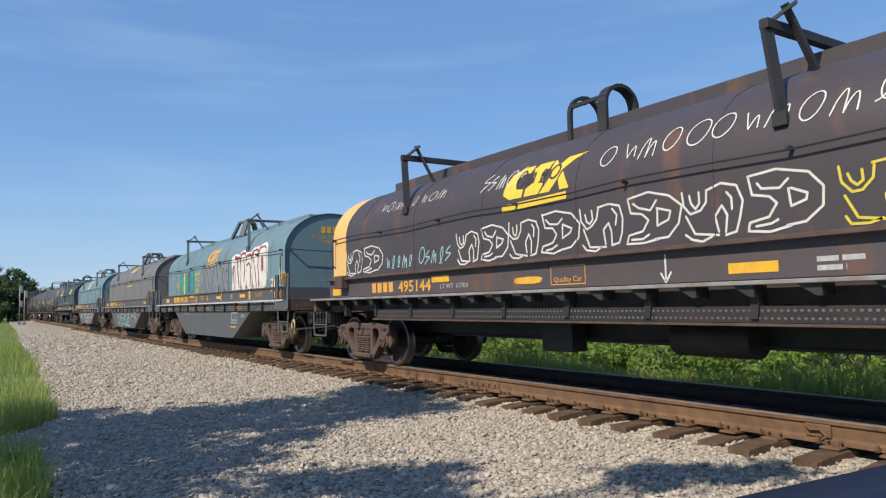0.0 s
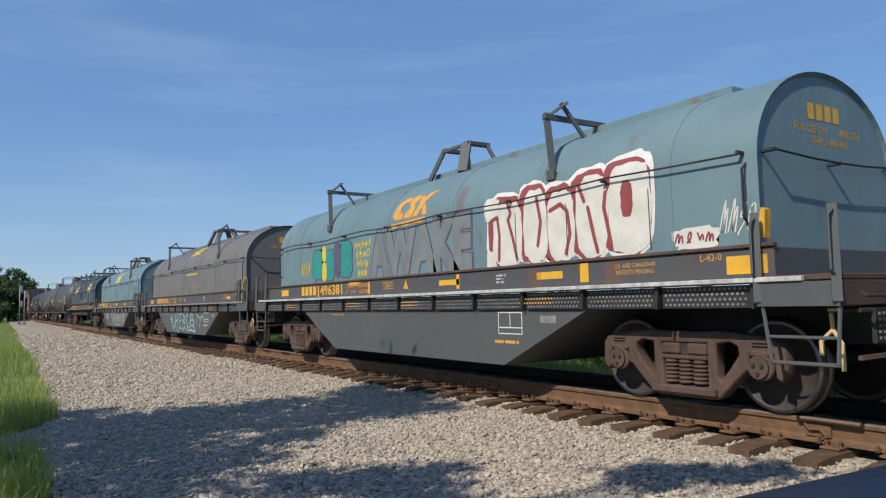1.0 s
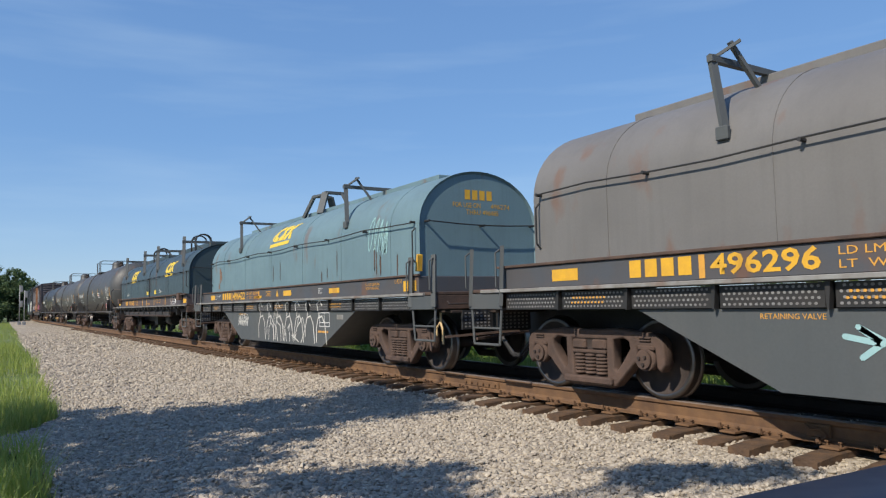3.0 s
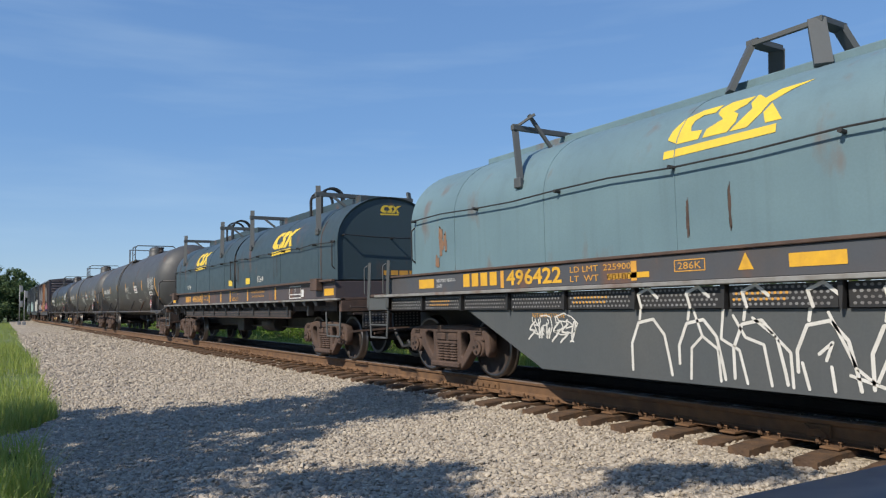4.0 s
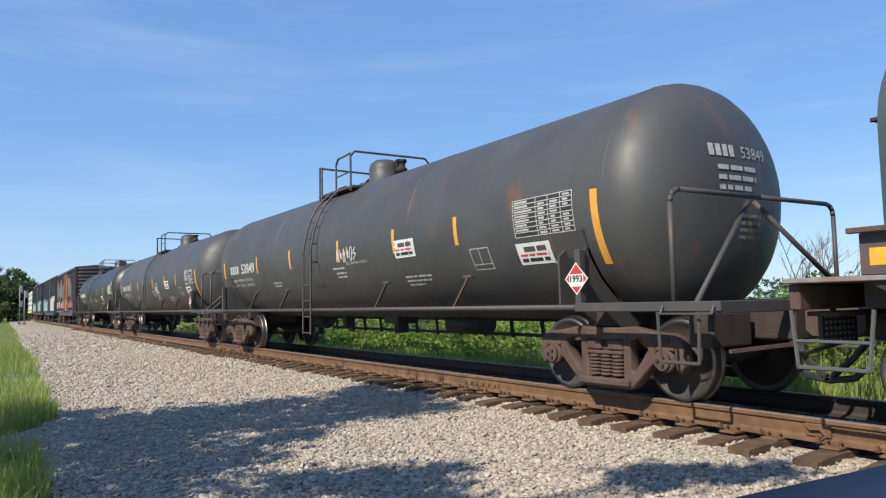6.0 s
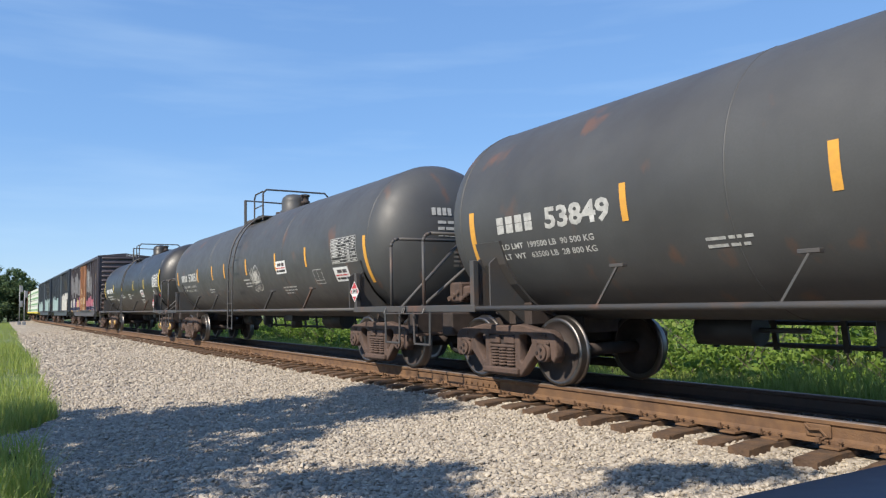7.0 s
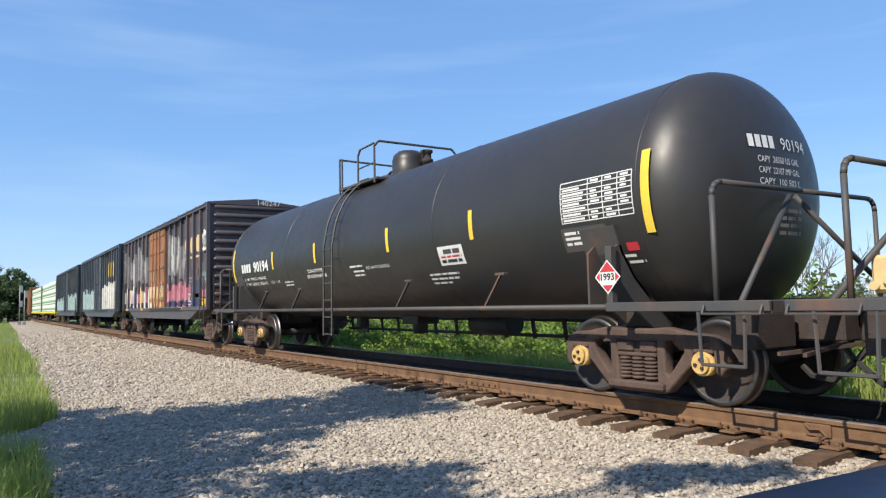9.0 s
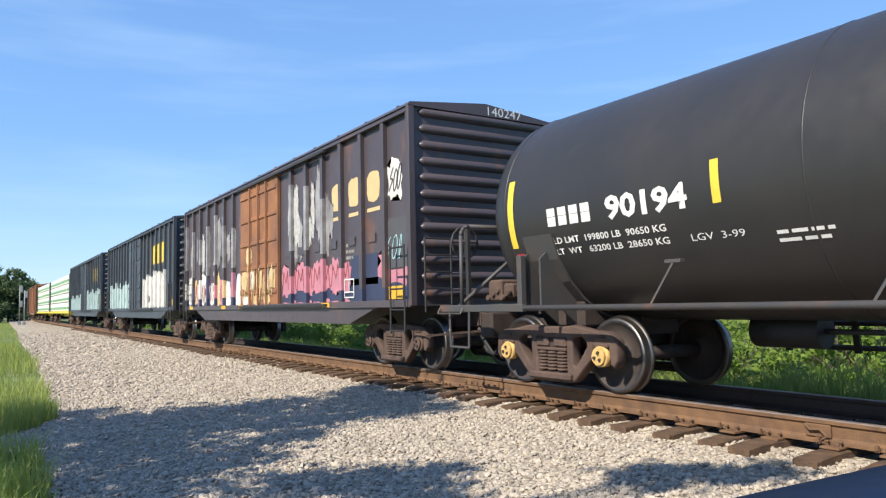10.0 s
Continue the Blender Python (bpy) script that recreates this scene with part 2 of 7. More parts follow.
# ---- mesh helpers ----
def box(bm, x0, x1, y0, y1, z0, z1, bevel=0.0, mi=0):
    r = bmesh.ops.create_cube(bm, size=1.0, matrix=Matrix.Translation(((x0 + x1) / 2, (y0 + y1) / 2, (z0 + z1) / 2)) @ Matrix.Diagonal((abs(x1 - x0), abs(y1 - y0), abs(z1 - z0), 1)))
    fs = {f for v in r["verts"] for f in v.link_faces}
    for f in fs:
        f.material_index = mi
    if bevel:
        es = list({e for v in r["verts"] for e in v.link_edges})
        for f in bmesh.ops.bevel(bm, geom=es, offset=bevel, segments=1, affect="EDGES")["faces"]:
            f.material_index = mi


def rod(bm, a, b, r, n=8, mi=0, r2=None):
    a, b = Vector(a), Vector(b)
    d = b - a
    m = Matrix.Translation((a + b) / 2) @ d.to_track_quat("Z", "Y").to_matrix().to_4x4()
    res = bmesh.ops.create_cone(bm, cap_ends=True, segments=n, radius1=r, radius2=r if r2 is None else r2, depth=d.length, matrix=m)
    for f in {f for v in res["verts"] for f in v.link_faces}:
        f.material_index = mi
        f.smooth = len(f.verts) == 4 and n > 6


def pipe(bm, pts, r, n=6, mi=0):
    for a, b in zip(pts[:-1], pts[1:]):
        rod(bm, a, b, r, n, mi)
    for p in pts[1:-1]:
        res = bmesh.ops.create_icosphere(bm, subdivisions=1, radius=r * 1.02, matrix=Matrix.Translation(p))
        for f in {f for v in res["verts"] for f in v.link_faces}:
            f.material_index = mi


def bar(bm, a, b, w, d, mi=0):
    """A flat bar from a to b, w wide and d deep."""
    a, b = Vector(a), Vector(b)
    m = Matrix.Translation((a + b) / 2) @ (b - a).to_track_quat("Z", "Y").to_matrix().to_4x4() @ Matrix.Diagonal((w, d, (b - a).length, 1))
    for v in bmesh.ops.create_cube(bm, size=1.0, matrix=m)["verts"]:
        for f in v.link_faces:
            f.material_index = mi


def prism(bm, poly, y0, y1, mi=0):
    """A polygon in x and z, extruded from y0 to y1."""
    a = [bm.verts.new((x, y0, z)) for x, z in poly]
    b = [bm.verts.new((x, y1, z)) for x, z in poly]
    n = len(poly)
    fs = [bm.faces.new(a), bm.faces.new(b[::-1])]
    fs += [bm.faces.new((a[i], b[i], b[(i + 1) % n], a[(i + 1) % n])) for i in range(n)]
    for f in fs:
        f.material_index = mi
    bmesh.ops.recalc_face_normals(bm, faces=fs)


def lathe(bm, profile, m, n=32, mi=0):
    """Turns (radius, along) pairs round the z axis of m."""
    rings = []
    for r, z in profile:
        rings.append([bm.verts.new(m @ Vector((r * math.cos(2 * math.pi * k / n), r * math.sin(2 * math.pi * k / n), z))) for k in range(n)])
    fs = []
    for a, b in zip(rings[:-1], rings[1:]):
        for k in range(n):
            f = bm.faces.new((a[k], a[(k + 1) % n], b[(k + 1) % n], b[k]))
            f.smooth = True
            f.material_index = mi
            fs.append(f)
    fs += [bm.faces.new(rings[0]), bm.faces.new(rings[-1])]
    for f in fs[-2:]:
        f.material_index = mi
    bmesh.ops.recalc_face_normals(bm, faces=fs)


def mesh_of(name, bm, mats):
    me = bpy.data.meshes.new(name)
    bm.to_mesh(me)
    bm.free()
    for mt in (mats if isinstance(mats, (list, tuple)) else [mats]):
        me.materials.append(M[mt])
    return me


def part(name, bm, mats, parent=None, label="", at=None):
    ob = new(name, bm if isinstance(bm, bpy.types.Mesh) else mesh_of(name, bm, mats))
    if parent is not None:
        ob.parent = parent
    if at is not None:
        ob.matrix_basis = at
    if label:
        tagged(ob, label)
    return ob


def empty(name, m=None):
    ob = new(name)
    ob.empty_display_size = 0.3
    if m is not None:
        ob.matrix_basis = m
    return ob


def fresh():
    return bmesh.new()


# ---- ground and track ----
def bend(x):
    """The line runs straight past the camera and bends away far down."""
    return TRACK_Y + 0.0007 * max(0.0, -x - 110.0) ** 2


def ground_z(x, y):
    """Height of the ground: ballast shoulder at the track, a gravel shelf before it, a grassy ditch behind it."""
    o = y - bend(x)
    if -0.9 <= o <= 1.3:
        z = -0.31
    elif -1.3 < o < -0.9:
        z = -0.31 - 0.03 * (-0.9 - o) / 0.4
    elif o < -1.3:
        k = min(1.0, (-1.3 - o) / 3.4)
        z = -0.34 - 0.12 * k * k * (3 - 2 * k)
    else:
        k = min(1.0, (o - 1.3) / 3.0)
        z = -0.30 - 0.55 * k * k * (3 - 2 * k)
        if o > 7:
            z += min(1.0, (o - 7) / 12) * 0.5
    z += 0.03 * noise.noise(Vector((x * 0.35, y * 0.35, 0)))
    return z


def grid_sheet(bm, xs, ys, drop=0.0):
    rows = [[bm.verts.new((x, y, ground_z(x, y) - drop)) for x in xs] for y in ys]
    for a, b in zip(rows[:-1], rows[1:]):
        for i in range(len(xs) - 1):
            bm.faces.new((a[i], a[i + 1], b[i + 1], b[i])).smooth = True


def spread(stops):
    out = []
    for (a, step), (b, _) in zip(stops[:-1], stops[1:]):
        n = max(1, round((b - a) / step))
        out += [a + (b - a) * k / n for k in range(n)]
    return out + [stops[-1][0]]


bm = fresh()
grid_sheet(bm, spread([(-3000, 400), (-300, 25), (-60, 2), (-25, 0.6), (8, 4), (60, 60), (600, 0)]),
           spread([(-600, 60), (-20, 3), (-2, 0.5), (13, 1.5), (40, 20), (200, 200), (2500, 0)]), 0.07)
ground = part("ground", bm, "soil")
tagged(ground, "grassy earth with green weeds stretching to the trees", "ground", kind="structure")

bm = fresh()
xs = spread([(-900, 20), (-80, 1.5), (-20, 0.3), (6, 1.0), (60, 20), (120, 0)])
VERGE = [(-900, 20.0), (-109, 3.1), (-73, 2.5), (-50, 1.95), (-26, 1.55), (-17, 1.22), (-12.3, 1.12), (-11.3, 0.62), (-10.7, 0.1), (-9.9, 0.1), (-9.2, 0.6), (-7.8, 0.72), (-7.0, 0.66), (120, 0.66)]


def edge(x):
    """Where the grass verge ends and the gravel begins."""
    return float(np.interp(x, *zip(*VERGE))) + 0.08 * noise.noise(Vector((x * 0.6, 3.1, 0))) + 0.06 * noise.noise(Vector((x * 2.3, 7.7, 0)))


def inset(x):
    k = max(0.0, min(1.0, (x + 6.6) / 2.4))
    return 2.2 * k * k * (3 - 2 * k)


rows = []
for k in range(33):
    w = k / 32
    rows.append([bm.verts.new((x, (edge(x) - inset(x)) * (1 - w) + (bend(x) + 1.75) * w, 0)) for x in xs])
for r in rows:
    for v in r:
        v.co.z = ground_z(v.co.x, v.co.y) + 0.012 * noise.noise(v.co * 3.0)
for a, b in zip(rows[:-1], rows[1:]):
    for i in range(len(xs) - 1):
        bm.faces.new((a[i], a[i + 1], b[i + 1], b[i])).smooth = True
gravel = part("gravel_bed", bm, "gravel")
tagged(gravel, "pale crushed stone ballast shelf beside the railway track", "gravel", kind="structure")

# Rails: a 0.19 m high section with head, web and foot.
HEAD = [(-0.037, -0.008), (-0.031, 0.0), (0.031, 0.0), (0.037, -0.008), (0.035, -0.038), (0.011, -0.055), (0.0095, -0.14), (0.03, -0.165), (0.076, -0.178), (0.076, -0.190),
        (-0.076, -0.190), (-0.076, -0.178), (-0.03, -0.165), (-0.0095, -0.14), (-0.011, -0.055), (-0.035, -0.038)]


def rail_run(y, x0, x1):
    bm = fresh()
    xs = spread([(x0, 40), (-250, 10), (-60, 6), (x1, 0)])
    rings = [[bm.verts.new((x, bend(x) + y + a, z * 1.12)) for a, z in HEAD] for x in xs]
    n = len(HEAD)
    for a, b in zip(rings[:-1], rings[1:]):
        for i in range(n):
            f = bm.faces.new((a[i], b[i], b[(i + 1) % n], a[(i + 1) % n]))
            f.material_index = 1 if i in (0, 1, 2) else 0
    bmesh.ops.recalc_face_normals(bm, faces=bm.faces[:])
    return bm


track = empty("track")
tagged(track, "single railway track of rusty rails on weathered wooden ties", "railway track", kind="structure")
# The far rail takes the darker steel, standing in for the train's shadow.
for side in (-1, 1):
    part("rail", rail_run(side * 0.755, -900, 60), ["rail" if side < 0 else "rail_shaded", "rail_top"], track, "rusty steel rail with a worn bright head" if side < 0 else "steel rail coloured dark for the train's shade, with a bright head")


def tie_mesh(seed, length):
    rnd = random.Random(seed)
    bm = fresh()
    n = 9
    rings = []
    for i in range(n + 1):
        y = -length / 2 + length * i / n
        w = 0.112 + rnd.uniform(-0.006, 0.006)
        hh = rnd.uniform(-0.008, 0.006) - (0.02 if i in (0, n) else 0)
        rings.append([bm.verts.new(p) for p in ((-w, y, -0.17), (w, y, -0.17), (w, y, hh - 0.012), (w - 0.015, y, hh), (-w + 0.015, y, hh), (-w, y, hh - 0.012))])
    for a, b in zip(rings[:-1], rings[1:]):
        for i in range(6):
            bm.faces.new((a[i], a[(i + 1) % 6], b[(i + 1) % 6], b[i]))
    bm.faces.new(rings[0]), bm.faces.new(rings[-1])
    bmesh.ops.recalc_face_normals(bm, faces=bm.faces[:])
    return mesh_of("tie", bm, "tie")


TIES = [tie_mesh(k, 2.59) for k in range(6)]
bm = fresh()
box(bm, -0.09, 0.09, -0.19, 0.16, -0.022, 0.0, 0.004)
for dx in (-0.06, 0.06):
    for dy in (-0.105, 0.10):
        rod(bm, (dx, dy, -0.01), (dx, dy, 0.035), 0.010, 6)
        box(bm, dx - 0.018, dx + 0.018, dy - 0.02, dy + 0.02, 0.03, 0.045, 0.004)
PLATE = mesh_of("tie_plate", bm, "rail")
bm = fresh()
box(bm, -0.022, 0.022, -0.105, 0.105, -0.012, 0.02, 0.004)
box(bm, -0.018, 0.018, -0.115, -0.085, 0.0, 0.05, 0.004)
ANCHOR = mesh_of("rail_anchor", bm, "rail")
tie_rnd = random.Random(5)
TIE_TOP = -0.243
for k in range(120):
    x = -1.51 - k * 0.528 + tie_rnd.uniform(-0.04, 0.04)
    dy = tie_rnd.uniform(-0.08, 0.05)
    part("tie", TIES[k % 6], None, track, at=pose(x, TRACK_Y + dy, TIE_TOP + tie_rnd.uniform(-0.012, 0.002), tie_rnd.uniform(-0.4, 0.4), 0, tie_rnd.uniform(-2.5, 2.5)))
    if k < 45:
        part("tie_plate", PLATE, None, track, at=pose(x, TRACK_Y - 0.755, -0.214))
        part("rail_anchor", ANCHOR, None, track, at=pose(x - 0.15, TRACK_Y - 0.755, -0.205))
# joint bars with bolts, and a bond clamp
for jx in (-9.1, -21.0):
    bm = fresh()
    for s in (-1, 1):
        box(bm, jx - 0.45, jx + 0.45, TRACK_Y - 0.755 + s * 0.022 - 0.012, TRACK_Y - 0.755 + s * 0.022 + 0.012, -0.165, -0.06, 0.008)
    for k in range(6):
        rod(bm, (jx - 0.38 + k * 0.152, TRACK_Y - 0.755 - 0.06, -0.112), (jx - 0.38 + k * 0.152, TRACK_Y - 0.755 - 0.03, -0.112), 0.019, 6)
    part("joint_bar", bm, "rail", track, "bolted rusty joint bar")
bm = fresh()
box(bm, -3.90, -3.66, TRACK_Y - 0.80, TRACK_Y - 0.775, -0.17, -0.05, 0.01)
pipe(bm, [(-3.9, TRACK_Y - 0.80, -0.06), (-3.84, TRACK_Y - 0.83, -0.10), (-3.74, TRACK_Y - 0.83, -0.09), (-3.68, TRACK_Y - 0.83, -0.15), (-3.75, TRACK_Y - 0.83, -0.19)], 0.012, 6)
part("bond_clamp", bm, "rail", track, "rusty bond wire clamp")


def stones(name, zones, seed, label, mat="stone"):
    """Loose crushed stones lying on the gravel: zones (x0, x1, y0, y1, count, smallest, largest)."""
    rg = np.random.default_rng(seed)
    base = bmesh.new()
    bmesh.ops.create_icosphere(base, subdivisions=1, radius=1.0)
    base.verts.ensure_lookup_table()
    bv = np.array([v.co[:] for v in base.verts])
    bf = np.array([[v.index for v in f.verts] for f in base.faces])
    base.free()
    all_v, all_f, off = [], [], 0
    for x0, x1, y0, y1, count, lo, hi in zones:
        p = np.stack([rg.uniform(x0, x1, count), rg.uniform(y0, y1, count)], 1)
        p = p[[q[1] > edge(q[0]) - 0.1 - inset(q[0]) for q in p]]
        n = len(p)
        size = lo + (hi - lo) * rg.random(n) ** 1.6
        v = bv[None] * (1 + rg.uniform(-0.38, 0.34, (n, len(bv), 1)))
        v = v * np.stack([size * rg.uniform(0.8, 1.35, n), size * rg.uniform(0.7, 1.1, n), size * rg.uniform(0.45, 0.8, n)], 1)[:, None]
        a, b = rg.uniform(0, 6.283, n), rg.normal(0, 0.5, n)
        y_, z_ = v[..., 1] * np.cos(b)[:, None] - v[..., 2] * np.sin(b)[:, None], v[..., 1] * np.sin(b)[:, None] + v[..., 2] * np.cos(b)[:, None]
        x_ = v[..., 0]
        v = np.stack([x_ * np.cos(a)[:, None] - y_ * np.sin(a)[:, None], x_ * np.sin(a)[:, None] + y_ * np.cos(a)[:, None], z_], 2)
        z = np.array([ground_z(q[0], q[1]) for q in p]) + size * rg.uniform(-0.1, 0.55, n)
        v += np.concatenate([p, z[:, None]], 1)[:, None]
        all_v.append(v.reshape(-1, 3))
        all_f.append((bf[None] + (np.arange(n) * len(bv))[:, None, None] + off).reshape(-1, 3))
        off += n * len(bv)
    me = bpy.data.meshes.new(name)
    me.from_pydata(np.concatenate(all_v).tolist(), [], np.concatenate(all_f).tolist())
    me.materials.append(M[mat])
    return tagged(new(name, me), label, "gravel", kind="stuff")


stones("ballast_stones", [(-12.5, -6.0, 0.0, 1.0, 7000, 0.013, 0.03), (-9.5, -2.2, 1.0, TRACK_Y - 0.90, 30000, 0.013, 0.032), (-16, -9.5, 0.7, TRACK_Y - 0.88, 24000, 0.015, 0.035), (-30, -16, 0.7, TRACK_Y - 0.86, 18000, 0.02, 0.045),
                          (-62, -30, 0.9, TRACK_Y - 0.86, 9000, 0.03, 0.07)], 8, "loose pale grey and buff crushed stones")
# Dark stones where the train's shadow lies on the track bed.
stones("crib_stones", [(-22, 1, TRACK_Y - 0.66, TRACK_Y + 0.66, 7000, 0.018, 0.035), (-22, 1, TRACK_Y + 0.85, TRACK_Y + 1.7, 4000, 0.018, 0.035)], 9, "stones between the rails, coloured dark for the train's shade", "oily_stone")
# A dark strip laid between the rails, painting the shadow beneath the cars.
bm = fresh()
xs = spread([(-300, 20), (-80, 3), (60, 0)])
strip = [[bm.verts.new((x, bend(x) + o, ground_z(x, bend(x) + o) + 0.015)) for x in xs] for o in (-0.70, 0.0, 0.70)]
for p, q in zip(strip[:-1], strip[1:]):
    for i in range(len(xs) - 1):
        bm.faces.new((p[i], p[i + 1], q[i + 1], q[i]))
tagged(part("oily_bed", bm, "oily_stone"), "ballast strip between the rails, coloured dark for the train's shade", "gravel", kind="structure")

# ---- trucks ----
def wheelset_mesh(cap):
    bm = fresh()
    for side in (-1, 1):
        m = Matrix.Translation((0, side * 0.755, 0)) @ Matrix.Rotation(radians(90 * side), 4, "X")
        # along: 0 at the tread's middle, positive inwards
        prof = [(0.10, -0.10), (0.13, -0.075), (0.155, -0.02), (0.28, 0.0), (0.385, -0.05), (0.40, -0.07), (0.446, -0.068), (0.452, -0.05), (0.457, 0.02), (0.462, 0.03), (0.483, 0.042), (0.482, 0.062),
                (0.465, 0.072), (0.40, 0.068), (0.385, 0.05), (0.28, 0.05), (0.155, 0.05), (0.12, 0.10), (0.09, 0.105)]
        lathe(bm, prof, m, 36)
        rod(bm, (0, side * 0.85, 0), (0, side * 1.00, 0), 0.075, 16)
        rod(bm, (0, side * 0.99, 0), (0, side * 1.10, 0), 0.125, 20, mi=2)
        rod(bm, (0, side * 1.10, 0), (0, side * 1.135, 0), 0.10, 20, mi=2)
        for k in range(3):
            a = k * 2.0944 + 0.4
            rod(bm, (0.05 * math.cos(a), side * 1.13, 0.05 * math.sin(a)), (0.05 * math.cos(a), side * 1.155, 0.05 * math.sin(a)), 0.02, 6, mi=3)
    rod(bm, (0, -0.8, 0), (0, 0.8, 0), 0.085, 14)
    for f in bm.faces:
        c = f.calc_center_median()
        rr = math.hypot(c.x, c.z)
        if f.material_index == 0 and rr > 0.41:
            f.material_index = 1
    return mesh_of("wheelset", bm, ["wheel", "steel", cap, "rust_dark"])


WHEELSET = {c: wheelset_mesh(c) for c in ("rust", "gold")}


def side_frame_mesh(style):
    """A cast frame cut from one outline with window and triangle openings, its edges rounded."""
    top = 0.80 if style == "cast" else 0.82
    half = [(0.34, 0.10), (0.43, 0.13), (0.72, 0.41), (0.775, 0.43), (0.765, 0.585), (1.015, 0.585), (1.035, 0.37), (1.09, 0.33), (1.15, 0.42), (1.135, 0.64), (1.08, 0.71), (0.98, 0.75), (0.74, 0.765), (0.42, top), (0.18, top - 0.02)]
    outer = half + [(-x, z) for x, z in half[::-1]]
    tri = [(0.40, 0.67), (0.55, 0.69), (0.64, 0.65), (0.655, 0.57), (0.56, 0.44), (0.44, 0.30), (0.39, 0.33)]
    holes = [tri, [(-x, z) for x, z in tri], [(-0.29, 0.22), (0.29, 0.22), (0.29, 0.67), (-0.29, 0.67)]]
    cu = bpy.data.curves.new("frame_outline", "CURVE")
    cu.dimensions, cu.fill_mode, cu.extrude, cu.bevel_depth, cu.bevel_resolution = "2D", "BOTH", 0.055, 0.022, 1
    cu.offset = -0.02
    for pts in [outer] + holes:
        sp = cu.splines.new("POLY")
        sp.points.add(len(pts) - 1)
        for q, (x, z) in zip(sp.points, pts):
            q.co = (x, z, 0, 1)
        sp.use_cyclic_u = True
    ob = bpy.data.objects.new("frame_outline", cu)
    scene.collection.objects.link(ob)
    me = bpy.data.meshes.new_from_object(ob.evaluated_get(bpy.context.evaluated_depsgraph_get()))
    me.transform(Matrix.Rotation(radians(90), 4, "X"))
    bm = fresh()
    bm.from_mesh(me)
    bpy.data.objects.remove(ob)
    bpy.data.curves.remove(cu)
    bpy.data.meshes.remove(me)
    box(bm, -0.40, 0.40, -0.14, 0.09, 0.13, 0.22, 0.02)
    box(bm, -0.285, 0.285, -0.09, 0.09, 0.49, 0.535, 0.012)
    box(bm, -0.285, -0.05, -0.09, 0.06, 0.54, 0.66, 0.02)
    box(bm, 0.05, 0.285, -0.09, 0.06, 0.54, 0.66, 0.02)
    for k in (-1, 1):
        box(bm, k * 0.89 - 0.12, k * 0.89 + 0.12, -0.085, 0.085, 0.56, 0.62, 0.015)
        box(bm, k * 0.89 - 0.08, k * 0.89 + 0.08, -0.10, -0.07, 0.66, 0.675, 0.004)
        box(bm, k * 0.89 - 0.08, k * 0.89 + 0.08, -0.10, -0.07, 0.69, 0.705, 0.004)
    return mesh_of("side_frame", bm, "rust")


SIDE_FRAME = {s: side_frame_mesh(s) for s in ("cast", "wide")}


def springs_mesh():
    bm = fresh()
    prof = [(0.05, 0.0)]
    for i in range(6):
        z = i * 0.042
        prof += [(0.07, z + 0.002), (0.085, z + 0.012), (0.085, z + 0.022), (0.07, z + 0.032), (0.052, z + 0.037)]
    lathe(bm, prof, Matrix.Translation((0, 0, 0.24)), 12)
    return mesh_of("coil_spring", bm, "rust")


SPRINGS = springs_mesh()


def bolster_mesh():
    bm = fresh()
    box(bm, -0.24, 0.24, -1.05, 1.05, 0.52, 0.72, 0.02)
    for s in (-1, 1):
        box(bm, s * 0.40 - 0.04, s * 0.40 + 0.04, -0.72, 0.72, 0.36, 0.44, 0.01)
        rod(bm, (s * 0.40, 0, 0.40), (s * 0.1, 0, 0.68), 0.03)
        for w in (-1, 1):
            box(bm, s * 0.40 - 0.02, s * 0.40 + 0.05, w * 0.755 - 0.05, w * 0.755 + 0.05, 0.30, 0.52, 0.01)
    rod(bm, (0, 0, 0.70), (0, 0, 0.86), 0.2, 16)
    return mesh_of("bolster", bm, "rust_dark")


BOLSTER = bolster_mesh()
WHEELS = []


def truck(car, x, cap="rust", style="cast"):
    t = part("truck", BOLSTER, None, car, "rusty cast steel truck with coil springs", at=pose(x, 0, 0))
    for s in (-1, 1):
        part("side_frame", SIDE_FRAME[style], None, t, at=pose(0, s * 1.0, 0, 0, 0, 0 if s < 0 else 180))
        for k in (-0.18, 0.0, 0.18):
            part("coil_spring", SPRINGS, None, t, at=pose(k, s * 1.03, 0))
        w = part("wheelset", WHEELSET[cap], None, t, "gold-capped wheelset" if cap == "gold" else "", at=pose(s * 0.889, 0, 0.457))
        WHEELS.append((w, s * 0.889))
    return t


def coupler(car, x, sgn):
    bm = fresh()
    box(bm, x - 0.5 * sgn, x, -0.17, 0.17, 0.72, 1.05, 0.02)
    box(bm, x, x + 0.42 * sgn, -0.08, 0.08, 0.80, 0.96, 0.02)
    prism(bm, [(x + 0.36 * sgn, 0.72), (x + 0.62 * sgn, 0.72), (x + 0.70 * sgn, 0.80), (x + 0.70 * sgn, 0.96), (x + 0.60 * sgn, 1.03), (x + 0.36 * sgn, 1.03)], -0.16, 0.12)
    bar(bm, (x + 0.05 * sgn, -1.35, 0.62), (x + 0.30 * sgn, -0.1, 0.68), 0.035, 0.035)
    c = part("coupler", bm, "rust", car, "rusty knuckle coupler with its lift lever")
    bm = fresh()
    pts = [(x, -0.28, 0.70), (x + 0.15 * sgn, -0.30, 0.52), (x + 0.40 * sgn, -0.30, 0.30), (x + 0.62 * sgn, -0.28, 0.33), (x + 0.72 * sgn, -0.27, 0.42)]
    pipe(bm, pts, 0.032)
    part("air_hose", bm, "black", c, "black rubber air hose")


